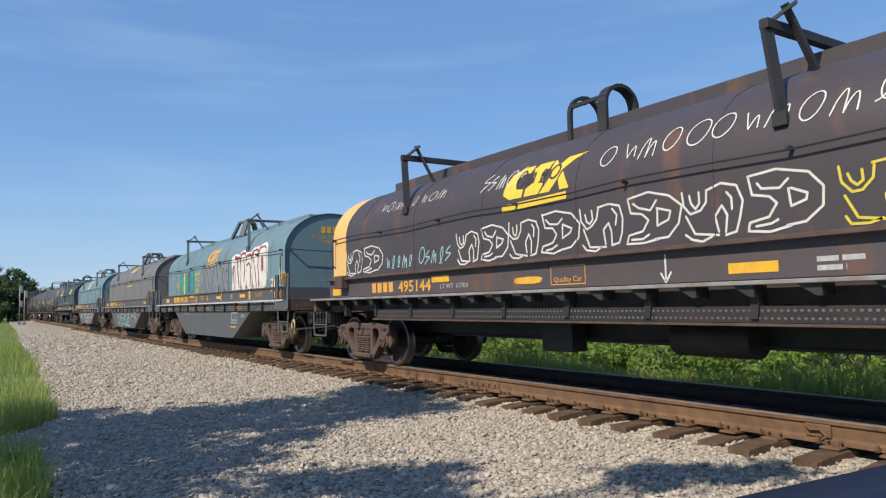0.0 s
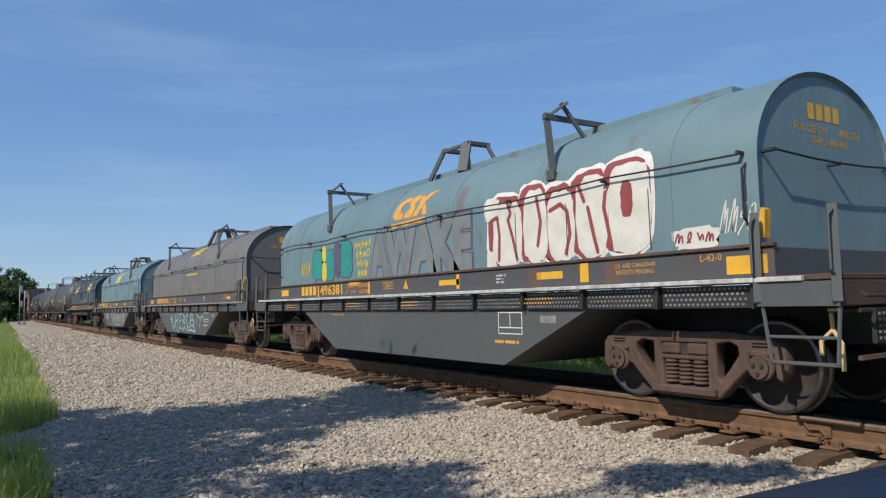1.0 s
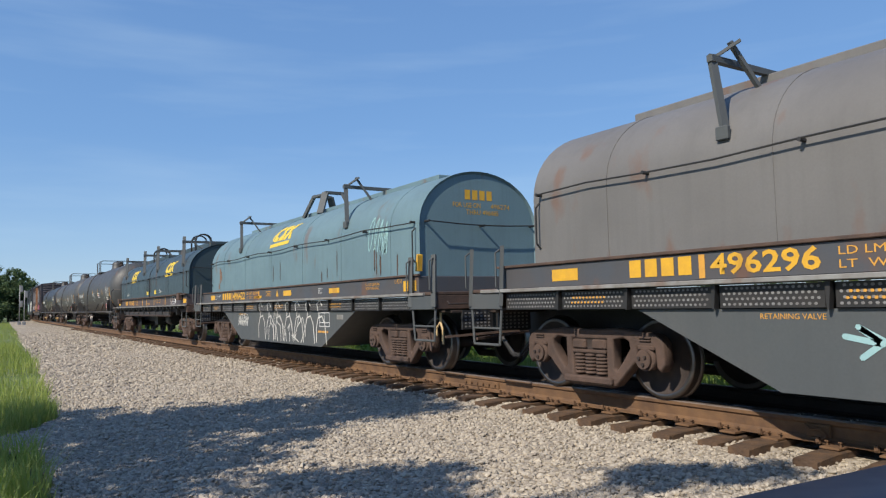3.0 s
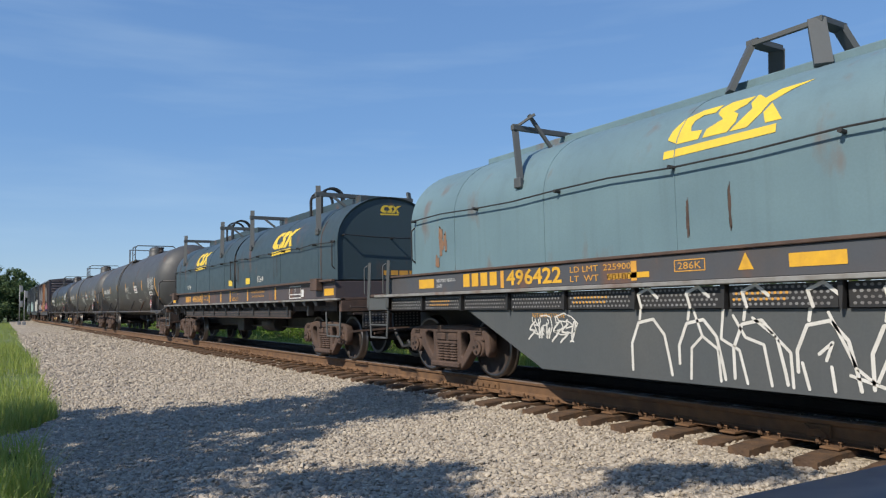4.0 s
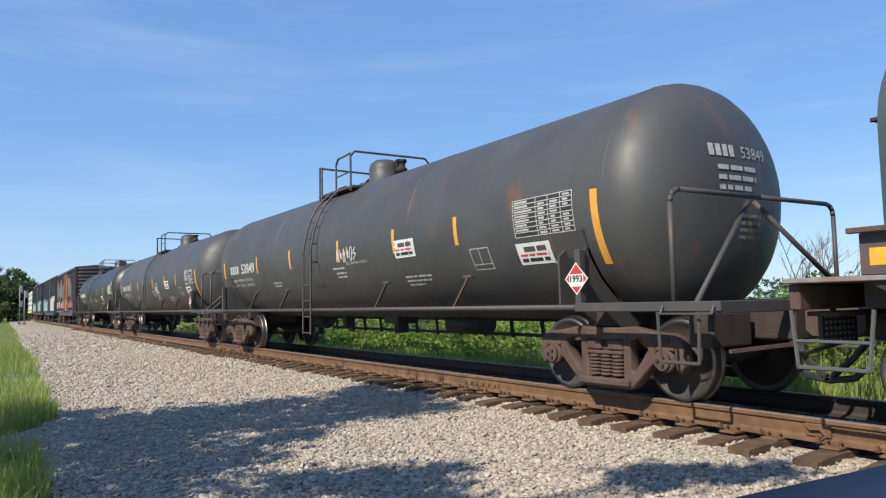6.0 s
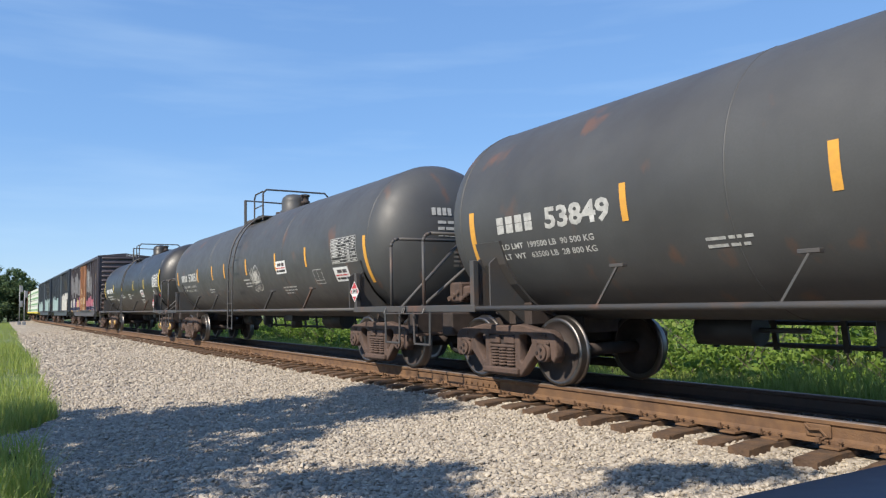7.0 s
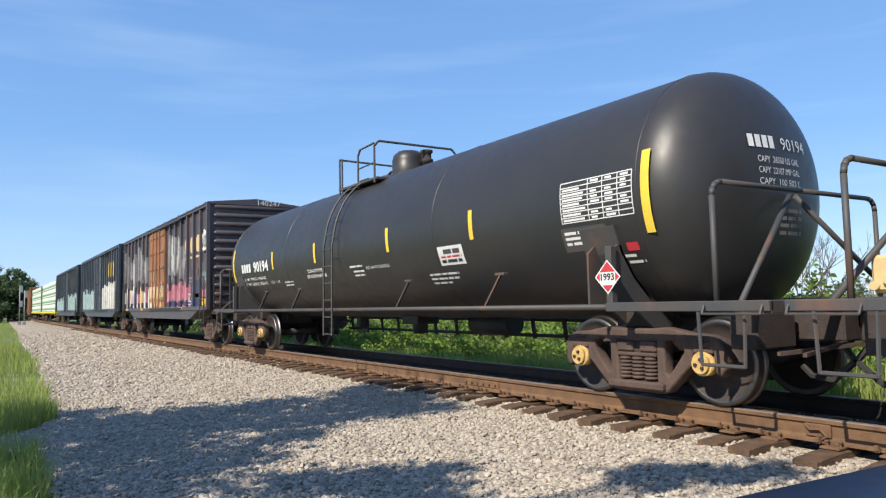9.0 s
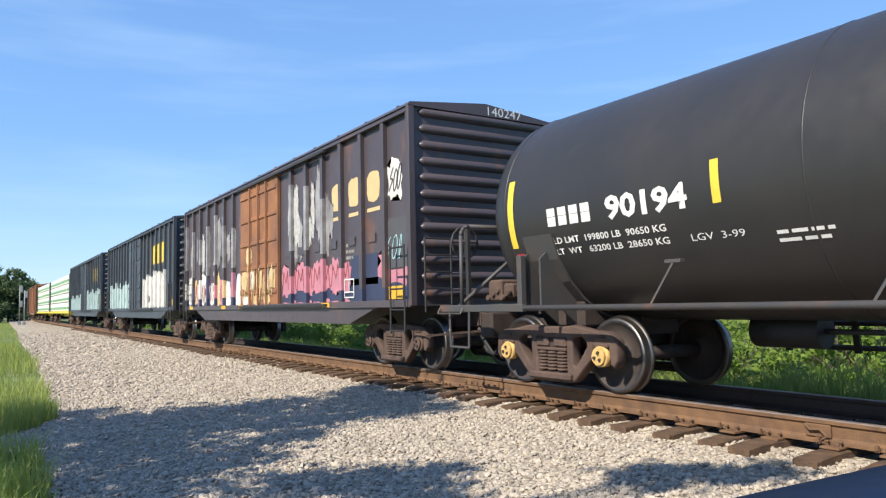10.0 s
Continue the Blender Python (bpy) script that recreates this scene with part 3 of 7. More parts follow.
# ---- lettering and sprayed paint ----
def text_bm(body, height, offset=0.0, bold=False):
    cu = bpy.data.curves.new("letters", "FONT")
    cu.body, cu.size, cu.resolution_u, cu.offset, cu.fill_mode = body, height / 0.70, 2, offset, "FRONT"
    cu.align_x = "LEFT"
    ob = bpy.data.objects.new("letters", cu)
    scene.collection.objects.link(ob)
    me = bpy.data.meshes.new_from_object(ob.evaluated_get(bpy.context.evaluated_depsgraph_get()))
    bm = fresh()
    bm.from_mesh(me)
    bpy.data.objects.remove(ob)
    bpy.data.curves.remove(cu)
    bpy.data.meshes.remove(me)
    return bm


def poly_bm(polys):
    bm = fresh()
    for p in polys:
        bm.faces.new([bm.verts.new((x, y, 0)) for x, y in p])
    bmesh.ops.triangulate(bm, faces=bm.faces[:])
    return bm


def strokes_bm(lines, w):
    """Ribbons of width w along polylines, with round joints."""
    bm = fresh()
    lift = 0
    for pts in lines:
        for (ax, ay), (bx, by) in zip(pts[:-1], pts[1:]):
            dx, dy = bx - ax, by - ay
            d = math.hypot(dx, dy) or 1
            nx, ny = -dy / d * w / 2, dx / d * w / 2
            bm.faces.new([bm.verts.new((px, py, 0)) for px, py in ((ax - nx, ay - ny), (bx - nx, by - ny), (bx + nx, by + ny), (ax + nx, ay + ny))])
        for px, py in pts:
            lift += 1
            bm.faces.new([bm.verts.new((px + w / 2 * math.cos(k * 1.0472), py + w / 2 * math.sin(k * 1.0472), 0.0004 + 0.0002 * (lift % 3))) for k in range(6)])
    return bm


def rect(x0, x1, y0, y1):
    return [(x0, y0), (x1, y0), (x1, y1), (x0, y1)]


def fit_width(bm, width):
    xs = [v.co.x for v in bm.verts]
    if not xs:
        return bm
    k, x0 = width / (max(xs) - min(xs)), min(xs)
    for v in bm.verts:
        v.co.x = (v.co.x - x0) * k
    return bm


def decal(name, bm, mat, parent, onto, x, v, label="", flip=1.0, lift=0.004, fine=0.08, slant=0.0, turn=0.0):
    """Lays a flat drawing on a surface: onto(s, v, lift) gives the place for s along the car and v up its skin."""
    c, s_ = math.cos(turn), math.sin(turn)
    for p in bm.verts:
        a, b = p.co.x + slant * p.co.y, p.co.y
        p.co.x, p.co.y = a * c - b * s_, a * s_ + b * c
    ys = [p.co.y for p in bm.verts]
    if ys and fine:
        lo, hi = min(ys), max(ys)
        k = max(1, int((hi - lo) / fine))
        for i in range(1, k):
            bmesh.ops.bisect_plane(bm, geom=bm.verts[:] + bm.edges[:] + bm.faces[:], plane_co=(0, lo + (hi - lo) * i / k, 0), plane_no=(0, 1, 0))
    for p in bm.verts:
        p.co = onto(x + p.co.x * flip, v + p.co.y, lift + p.co.z)
    return part(name, bm, mat, parent, label)


def flat_side(y):
    return lambda s, v, lift: Vector((s, y - lift, v))


def flat_end(x, sgn=1):
    return lambda s, v, lift: Vector((x + sgn * lift, s * sgn, v))


def bars(rows, h=0.045, gap=0.03, seed=1, top=0.0):
    """Lines of unreadable small print as plain bars: rows of total widths, downwards from the top."""
    rnd = random.Random(seed)
    out, y = [], top
    for w in rows:
        x = 0.0
        while x < w:
            k = min(w - x, rnd.uniform(0.08, 0.25))
            out.append(rect(x, x + k, y - h, y))
            x += k + 0.03
        y -= h + gap
    return poly_bm(out)


# The striped winged mark on the hoods: plain slanted blocks in its colour.
def mark_shapes(w, h):
    a = [[(-0.02, 0.45), (0.06, 0.82), (0.22, 1.0), (0.42, 1.0), (0.38, 0.74), (0.26, 0.76), (0.19, 0.62), (0.18, 0.45)], [(-0.02, 0.45), (0.18, 0.45), (0.20, 0.28), (0.32, 0.24), (0.30, 0.0), (0.08, 0.0), (-0.04, 0.18)],
         [(0.34, 0.0), (0.58, 0.0), (0.64, 0.24), (0.64, 0.46), (0.58, 0.58), (0.68, 0.74), (0.72, 1.0), (0.50, 1.0), (0.42, 0.84), (0.42, 0.66), (0.50, 0.42), (0.36, 0.22)],
         [(0.60, 0.0), (0.76, 0.0), (0.86, 0.30), (0.90, 0.56), (1.06, 0.86), (1.22, 1.04), (0.94, 1.0), (0.84, 0.78), (0.76, 1.0), (0.74, 1.0), (0.72, 0.72), (0.76, 0.52), (0.70, 0.30)], [(0.88, 0.30), (0.92, 0.0), (1.06, 0.0), (0.93, 0.54)],
         [(-0.05, -0.34), (1.02, -0.28), (1.02, -0.08), (-0.05, -0.14)]]
    return poly_bm([[(x * w, y * h) for x, y in p] for p in a])


def scrawl(n, w, h, seed):
    """Looping sprayed lines in a slanted hand that read as no word."""
    rnd = random.Random(seed)
    lines = []
    for k in range(n):
        x0 = k * w / n
        ww = w / n * rnd.uniform(0.75, 1.0)
        hh = h * rnd.uniform(0.7, 1.0)
        y0 = rnd.uniform(0, 0.15) * h
        kind = rnd.randrange(5)
        pts = []
        for i in range(19):
            a = i / 18
            c = 2 * math.pi * a
            if kind == 0:
                x, y = 0.45 - 0.42 * math.cos(c * 1.08 + 0.5), 0.5 + 0.5 * math.sin(c * 1.08 + 0.5)
            elif kind == 1:
                x, y = 0.05 + 0.85 * a, abs(math.sin(c)) ** 0.7 * (1.0 if a < 0.5 else 0.75)
            elif kind == 2:
                x, y = 0.5 + 0.4 * math.cos(1.2 + c * 0.75) * (1 if a < 0.5 else -1), 1 - a
            elif kind == 3:
                x, y = 0.3 + 0.25 * math.sin(c) + 0.35 * a, 0.5 - 0.5 * math.cos(c)
            else:
                x, y = 0.15 + 0.7 * a, 0.95 - 1.6 * a if a < 0.5 else 0.15 + 0.55 * math.sin((a - 0.5) * 6.28)
            pts.append((x0 + ww * x + 0.25 * hh * y, y0 + hh * max(0.0, y)))
        lines.append(pts)
    return lines


# ---- coil cars ----
HALF_W = 1.25


def hood_profile(z0, spring, top, n=22):
    """Points (y, z) of the arched cover from the near lower edge over the top to the far one."""
    pts = [(-HALF_W, z0), (-HALF_W, (z0 + spring) / 2)]
    for i in range(n + 1):
        a = math.pi * i / n
        pts.append((-HALF_W * math.cos(a), spring + (top - spring) * math.sin(a)))
    return pts + [(HALF_W, (z0 + spring) / 2), (HALF_W, z0)]


def on_hood(z0, spring, top):
    """Skin of the cover: v is the length up the near side from its lower edge."""
    pts = hood_profile(z0, spring, top, 60)
    acc = [0.0]
    for a, b in zip(pts[:-1], pts[1:]):
        acc.append(acc[-1] + math.hypot(b[0] - a[0], b[1] - a[1]))

    def f(s, v, lift):
        v = max(0.0, min(v, acc[-1] - 1e-4))
        i = max(k for k in range(len(acc) - 1) if acc[k] <= v)
        (ya, za), (yb, zb) = pts[i], pts[i + 1]
        d = math.hypot(yb - ya, zb - za)
        w = (v - acc[i]) / d
        ny, nz = -(zb - za) / d, (yb - ya) / d
        return Vector((s, ya + (yb - ya) * w + ny * lift, za + (zb - za) * w + nz * lift))
    return f


def hood(car, x0, x1, z0, spring, top, mat, brackets, hoop_x, hoop_style, label, end_mats=None):
    """An arched steel coil cover with end plates, rim beads, lift brackets, crown hoops and tie rods."""
    prof = hood_profile(z0, spring, top)
    bm = fresh()
    xs = spread([(x0, 0.8), (x1, 0)])
    rings = [[bm.verts.new((x, y, z)) for y, z in prof] for x in xs]
    n = len(prof)
    for a, b in zip(rings[:-1], rings[1:]):
        for i in range(n - 1):
            f = bm.faces.new((a[i], a[i + 1], b[i + 1], b[i]))
            f.smooth = True
    for r in (rings[0], rings[-1]):
        inner = [bm.verts.new((v.co.x + (0.04 if r is rings[0] else -0.04), v.co.y * 0.975, z0 + (v.co.z - z0) * 0.975)) for v in r]
        for i in range(n - 1):
            bm.faces.new((r[i], r[i + 1], inner[i + 1], inner[i]))
        bm.faces.new(inner)
    bmesh.ops.recalc_face_normals(bm, faces=bm.faces[:])
    rim = set(rings[0]) | set(rings[-1])
    for e in bm.edges:
        if e.verts[0] in rim and e.verts[1] in rim:
            e.smooth = False
    cover = part("cover", bm, mat, car, label)
    # seam welds
    skin = on_hood(z0, spring, top)
    for x in spread([(x0 + 1.3, 1.9), (x1 - 1.0, 0)]):
        bm = fresh()
        pr = [skin(x, k * 4.9 / 40, 0.0) for k in range(41)]
        for a, b in zip(pr[:-1], pr[1:]):
            if b.z < z0 + 0.02:
                continue
            bar(bm, a, b, 0.012, 0.012)
        part("seam", bm, mat, cover)
    # crown strip
    bm = fresh()
    box(bm, x0 + 0.9, x1 - 0.9, -0.28, 0.28, top - 0.05, top + (0.15 if hoop_style == "round" else 0.08), 0.012)
    part("crown_strip", bm, mat, cover)
    # tie rods along the side, on stand-offs
    arc = 0.90 if z0 < 1.62 else 0.78
    bm = fresh()
    pts = [skin(x0 + 0.15 + (x1 - x0 - 0.3) * k / 14, arc + 0.02 * math.sin(k * 1.7), 0.075) for k in range(15)]
    pipe(bm, pts, 0.011, 5)
    for k in range(0, 15, 2):
        rod(bm, skin(pts[k].x, arc, 0.0), skin(pts[k].x, arc, 0.09), 0.022, 6)
    part("tie_rod", bm, "black", cover, "thin black tie rod")
    for x, sg in ((x0, -1), (x1, 1)):
        bm = fresh()
        pts = [Vector((x + sg * 0.10, y, z0 + 0.92 - 0.05 * math.cos(y * 1.2))) for y in (-1.12, -0.5, 0.0, 0.5, 1.12)]
        pipe(bm, pts, 0.012, 5)
        for p in (pts[0], pts[2], pts[4]):
            rod(bm, (x - sg * 0.03, p.y, p.z), (x + sg * 0.11, p.y, p.z), 0.02, 6)
        part("end_tie_rod", bm, "black", cover)
        bm = fresh()
        pipe(bm, [(x - sg * 0.12, -HALF_W - 0.01, z0 + 0.80), (x - sg * 0.12, -HALF_W - 0.07, z0 + 0.74), (x - sg * 0.12, -HALF_W - 0.07, z0 + 0.28), (x - sg * 0.12, -HALF_W - 0.01, z0 + 0.22)], 0.013, 5)
        part("grab_iron", bm, "black", cover)
    # stacking brackets: two legs, a cross bar over the crown, and raked inner posts that stand above it
    for bx in brackets:
        bm = fresh()
        tall = hoop_style == "round"
        ht, up_ = (top + (0.20 if mat == "green_hood" else 0.30), 0.16) if tall else (top + 0.15, 0.14)
        thick = 0.11 if tall else 0.08
        for s in (-1, 1):
            box(bm, bx - 0.07, bx + 0.07, s * 1.235 - 0.03, s * 1.235 + 0.03, top - 0.76, top - 0.62, 0.01)
            if mat == "green_hood":
                # the leg itself stands above the cross bar, with a stay down to the crown
                bar(bm, (bx + 0.05, s * 1.22, top - 0.68), (bx - 0.16, s * 1.14, ht + 0.14), thick, 0.05)
                bar(bm, (bx - 0.10, s * 0.82, ht - 0.08), (bx - 0.02, s * 0.55, top - 0.10), 0.06, 0.05)
            else:
                bar(bm, (bx, s * 1.20, top - 0.66), (bx - 0.14, s * 1.16, ht), thick, 0.05)
                bar(bm, (bx + 0.05, s * 0.66, top - 0.18), (bx - 0.05, s * 0.98, ht + up_), thick * 0.65, 0.04)
                bar(bm, (bx + 0.05, s * 0.95, ht + up_ - 0.01), (bx - 0.13, s * 1.12, ht - 0.02), thick * 0.55, 0.03)
        bar(bm, (bx - 0.12, -1.22, ht - 0.05), (bx - 0.12, 1.22, ht - 0.05), thick * 0.85, thick * 0.8)
        part("stacking_bracket", bm, "well" if mat != "brown_hood" else "black", cover, "angled steel stacking bracket")
    # crown hoops for lifting
    for k in (-0.32, 0.32) if hoop_style == "round" else (-0.42, 0.42):
        bm = fresh()
        if hoop_style == "round":
            pts = [Vector((hoop_x + k, 0.30 * math.cos(a) * -1, top + 0.36 + 0.27 * math.sin(a))) for a in [math.pi * i / 10 for i in range(11)]]
            pts = [Vector((hoop_x + k, -0.30, top - 0.02))] + pts + [Vector((hoop_x + k, 0.30, top - 0.02))]
            for a, b in zip(pts[:-1], pts[1:]):
                bar(bm, a, b, 0.16 if k > 0 else 0.07, 0.05)
        else:
            for s in (-1, 1):
                bar(bm, (hoop_x + k * 1.25, s * 0.44, top - 0.05), (hoop_x + k * 0.85, s * 0.22, top + 0.50), 0.17, 0.06)
            bar(bm, (hoop_x + k * 0.85, -0.24, top + 0.50), (hoop_x + k * 0.85, 0.24, top + 0.50), 0.14, 0.06)
        part("lifting_hoop", bm, "black" if hoop_style == "round" else "well", cover, "steel lifting hoop on the crown")
    bm = fresh()
    bar(bm, (hoop_x - 0.32, -0.28, top + 0.46), (hoop_x + 0.32, -0.28, top + 0.46), 0.05, 0.05)
    part("hoop_tie", bm, "black" if hoop_style == "round" else "well", cover)
    return cover


def end_details(car, x, sgn, deck_z, mat="sill_grey", posts=True):
    """Ladder stiles, sill steps and the end platform at one end of a coil car."""
    bm = fresh()
    box(bm, x - sgn * 0.75, x, -1.48, 1.48, deck_z - 0.02, deck_z + 0.03, 0.008)
    part("end_platform", bm, "rust", car, "worn rusty steel end platform")
    bm = fresh()
    box(bm, x - sgn * 0.10, x, -1.46, 1.46, deck_z - 0.24, deck_z - 0.022, 0.01)
    box(bm, x - sgn * 1.3, x - sgn * 0.1, -0.30, 0.30, deck_z - 0.55, deck_z - 0.03, 0.02)
    part("end_sill", bm, "rust", car, "rusty end sill")
    for k, s in enumerate((-1, 1)):
        if s < 0 and not posts:
            continue
        for dx in (0.02, 0.72):
            bm = fresh()
            bar(bm, (x - sgn * dx, s * 1.50, deck_z - 0.20), (x - sgn * (dx + 0.02), s * 1.47, deck_z + 0.60), 0.075, 0.05)
            pipe(bm, [(x - sgn * dx, s * 1.52, deck_z + 0.02), (x - sgn * dx, s * 1.57, deck_z + 0.06), (x - sgn * dx, s * 1.57, deck_z + 0.50), (x - sgn * dx, s * 1.5, deck_z + 0.55)], 0.012, 5)
            part("grab_post", bm, "well", car)
    bm = fresh()
    box(bm, x - sgn * 0.02, x + sgn * 0.02, -1.0, -0.42, deck_z - 0.56, deck_z - 0.26, 0.0, 1)
    for j in range(5):
        for i in range(7):
            box(bm, x - 0.024, x + 0.024, -0.96 + i * 0.075, -0.925 + i * 0.075, deck_z - 0.53 + j * 0.052, deck_z - 0.505 + j * 0.052)
    part("end_tread", bm, ["stud", "black"], car, "punched steel end tread")
    bm = fresh()
    box(bm, x - sgn * 0.28, x, -1.2, -0.35, deck_z - 0.30, deck_z - 0.26, 0.006)
    pipe(bm, [(x + sgn * 0.06, -1.3, deck_z - 0.12), (x + sgn * 0.10, -1.3, deck_z - 0.16), (x + sgn * 0.10, -0.85, deck_z - 0.16), (x + sgn * 0.06, -0.85, deck_z - 0.12)], 0.014, 6)
    part("end_grab", bm, "rust_dark", car)
    if posts:
        bm = fresh()
        box(bm, x - sgn * 0.74, x, -1.505, -1.485, deck_z - 0.24, deck_z - 0.03, 0.004)
        part("step_plate", bm, "well", car)
    bm = fresh()
    pipe(bm, [(x - sgn * 0.70, -1.47, deck_z - 0.24), (x - sgn * 0.64, -1.47, deck_z - 0.72), (x - sgn * 0.06, -1.47, deck_z - 0.72), (x - sgn * 0.02, -1.47, deck_z - 0.24)], 0.018, 6)
    rod(bm, (x - sgn * 0.67, -1.47, deck_z - 0.50), (x - sgn * 0.04, -1.47, deck_z - 0.50), 0.015, 6)
    part("sill_step", bm, "well", car, "bent steel sill step")


def studs(bm, x0, x1, z0, z1, y, pitch=0.055, mi=0):
    """Rows of small raised lozenges, as on a punched walkway panel."""
    rows = int((z1 - z0) / (pitch * 0.8))
    cols = int((x1 - x0) / pitch)
    for j in range(rows):
        for i in range(cols):
            cx = x0 + (i + 0.5 + 0.5 * (j % 2)) * pitch
            cz = z0 + (j + 0.5) * (z1 - z0) / rows
            vs = [bm.verts.new((cx + 0.017 * a, y, cz + 0.012 * b)) for a, b in ((-1, 0), (-0.5, -1), (0.5, -1), (1, 0), (0.5, 1), (-0.5, 1))]
            bm.faces.new(vs).material_index = mi


def coil_car_deep(u, hood_mat, edge_mat, label):
    """Coil car with a deep trapezoid well between the trucks and punched walkway panels."""
    car = empty("coil_car", pose(u, TRACK_Y, 0))
    tagged(car, label, "freight car", group="cars of the train")
    L = 6.72
    bm = fresh()
    prism(bm, [(-4.34, 1.02), (4.34, 1.02), (2.74, 0.29), (-2.74, 0.29)], -1.39, 1.39)
    part("well", bm, "well", car, "dusty dark grey trapezoid well")
    bm = fresh()
    box(bm, -L - 0.75, L + 0.75, -0.33, 0.33, 0.66, 1.05, 0.02)
    box(bm, -L, L, -1.25, 1.25, 1.03, 1.24)
    part("centre_sill", bm, "black", car)
    bm = fresh()
    box(bm, -L, L, -1.42, 1.42, 1.30, 1.575, 0.01)
    part("side_sill", bm, "sill_grey", car, "dirty grey side sill with rust at its upper edge")
    bm = fresh()
    box(bm, -L - 0.02, L + 0.02, -1.45, -1.39, 1.575, 1.61, 0.006)
    box(bm, -L - 0.02, L + 0.02, 1.39, 1.45, 1.575, 1.61, 0.006)
    part("upper_ledge", bm, "rust", car)
    bm = fresh()
    box(bm, -L - 0.3, L + 0.3, -1.53, -1.40, 1.255, 1.30, 0.006)
    part("walkway_edge", bm, edge_mat, car, "chipped pale walkway edge")
    for k in range(12):
        xa = -L + 0.15 + k * (2 * L - 0.3) / 12
        xb = xa + (2 * L - 0.3) / 12 - 0.09
        bm = fresh()
        box(bm, xa, xb, -1.43, -1.41, 1.03, 1.24)
        for f in bm.faces:
            f.material_index = 1
        studs(bm, xa + 0.02, xb - 0.04, 1.04, 1.235, -1.434)
        part("punched_panel", bm, ["stud", "black"], car)
        bm = fresh()
        prism(bm, [(xb + 0.02, 1.25), (xb + 0.07, 1.25), (xb + 0.05, 1.02), (xb + 0.03, 1.02)], -1.47, -1.40)
        part("gusset", bm, "black", car)
    for s in (-1, 1):
        end_details(car, s * (L + 0.60), s, 1.28)
        truck(car, s * 5.42)
        coupler(car, s * (L + 0.60), s)
    hood(car, -6.16, 6.50, 1.59, 2.45, 3.42, hood_mat, (-3.3, 3.62), -0.05, "square", "arched steel cover in faded paint")
    return car


def coil_car_flat(u, hood_mat, half, hoods, label):
    """Older coil car: straight side sill, deck edge on bent brackets, low punched strip, open below."""
    car = empty("coil_car", pose(u, TRACK_Y, 0))
    tagged(car, label, "freight car", group="cars of the train")
    L = half
    bm = fresh()
    box(bm, -L - 0.3, L + 0.3, -0.36, 0.36, 0.60, 1.10, 0.02)
    box(bm, -L, L, -1.2, 1.2, 1.06, 1.24)
    part("centre_sill", bm, "black", car)
    for k in range(7):
        x = -4.2 + k * 1.4
        bm = fresh()
        box(bm, x - 0.05, x + 0.05, -1.3, 1.3, 0.86, 1.06)
        part("cross_bearer", bm, "black", car)
    bm = fresh()
    rod(bm, (1.0, -0.55, 0.68), (2.0, -0.55, 0.68), 0.2, 14)
    box(bm, -1.2, -0.6, -0.75, -0.45, 0.45, 0.85, 0.02)
    rod(bm, (-3.8, -0.5, 0.60), (3.8, -0.5, 0.60), 0.02, 6)
    rod(bm, (-3.8, 0.9, 0.50), (3.8, 0.9, 0.52), 0.02, 6)
    part("brake_gear", bm, "black", car)
    bm = fresh()
    box(bm, -L, L, -1.34, 1.34, 1.28, 1.625, 0.01)
    part("side_sill", bm, "sill_brown", car, "purplish brown riveted side sill")
    bm = fresh()
    box(bm, -L - 0.05, L + 0.05, -1.44, -1.36, 1.62, 1.665, 0.006)
    box(bm, -L - 0.05, L + 0.05, 1.36, 1.44, 1.62, 1.665, 0.006)
    part("upper_ledge", bm, "rust", car)
    bm = fresh()
    box(bm, -L - 0.55, L + 0.55, -1.55, -1.37, 1.235, 1.275, 0.006)
    part("deck_edge", bm, "edge_grey", car, "worn grey deck edge")
    bm = fresh()
    prism(bm, [(-5.0, 1.02), (5.0, 1.02), (4.6, 0.86), (-4.6, 0.86)], -1.38, -1.28)
    prism(bm, [(-L, 1.24), (L, 1.24), (L, 1.02), (-L, 1.02)], -1.30, -1.22)
    part("lower_sill", bm, "rust_dark", car)
    bm = fresh()
    box(bm, -5.0, 5.0, -1.42, -1.38, 0.865, 0.89)
    part("lower_lip", bm, "rust", car)
    bm = fresh()
    box(bm, -4.95, 4.95, -1.392, -1.378, 0.895, 1.045, mi=1)
    studs(bm, -4.9, 4.9, 0.90, 1.04, -1.396, 0.062)
    tagged(part("punched_strip", bm, ["stud_rust", "black"], car, "rusty punched walkway strip"), kind="stuff")
    for k in range(int(2 * L / 0.62)):
        x = -L + 0.3 + k * 0.62
        bm = fresh()
        prism(bm, [(x - 0.16, 1.235), (x + 0.05, 1.235), (x + 0.05, 1.13), (x, 1.13), (x - 0.12, 1.20)], -1.50, -1.30)
        if k % 2:
            prism(bm, [(x - 0.03, 1.2), (x + 0.05, 1.2), (x + 0.02, 0.93), (x - 0.06, 0.93)], -1.42, -1.30)
        part("deck_bracket", bm, "black", car)
    for s in (-1, 1):
        bm = fresh()
        box(bm, s * (L - 0.75) - 0.17, s * (L - 0.75) + 0.17, -1.50, -1.36, 1.45, 1.70, 0.01)
        part("hold_down_pad", bm, "rust", car)
        end_details(car, s * (L + 0.55), s, 1.25, "sill_brown", False)
        coupler(car, s * (L + 0.50), s)
        truck(car, s * 6.1)
    for xa, xb, br, hx in hoods:
        hood(car, xa, xb, 1.66, 2.45, 3.42, hood_mat, br, hx, "round", "arched steel cover in weathered dark paint")
    return car


# ---- tank cars ----
TANK_R, TANK_Z = 1.45, 2.32


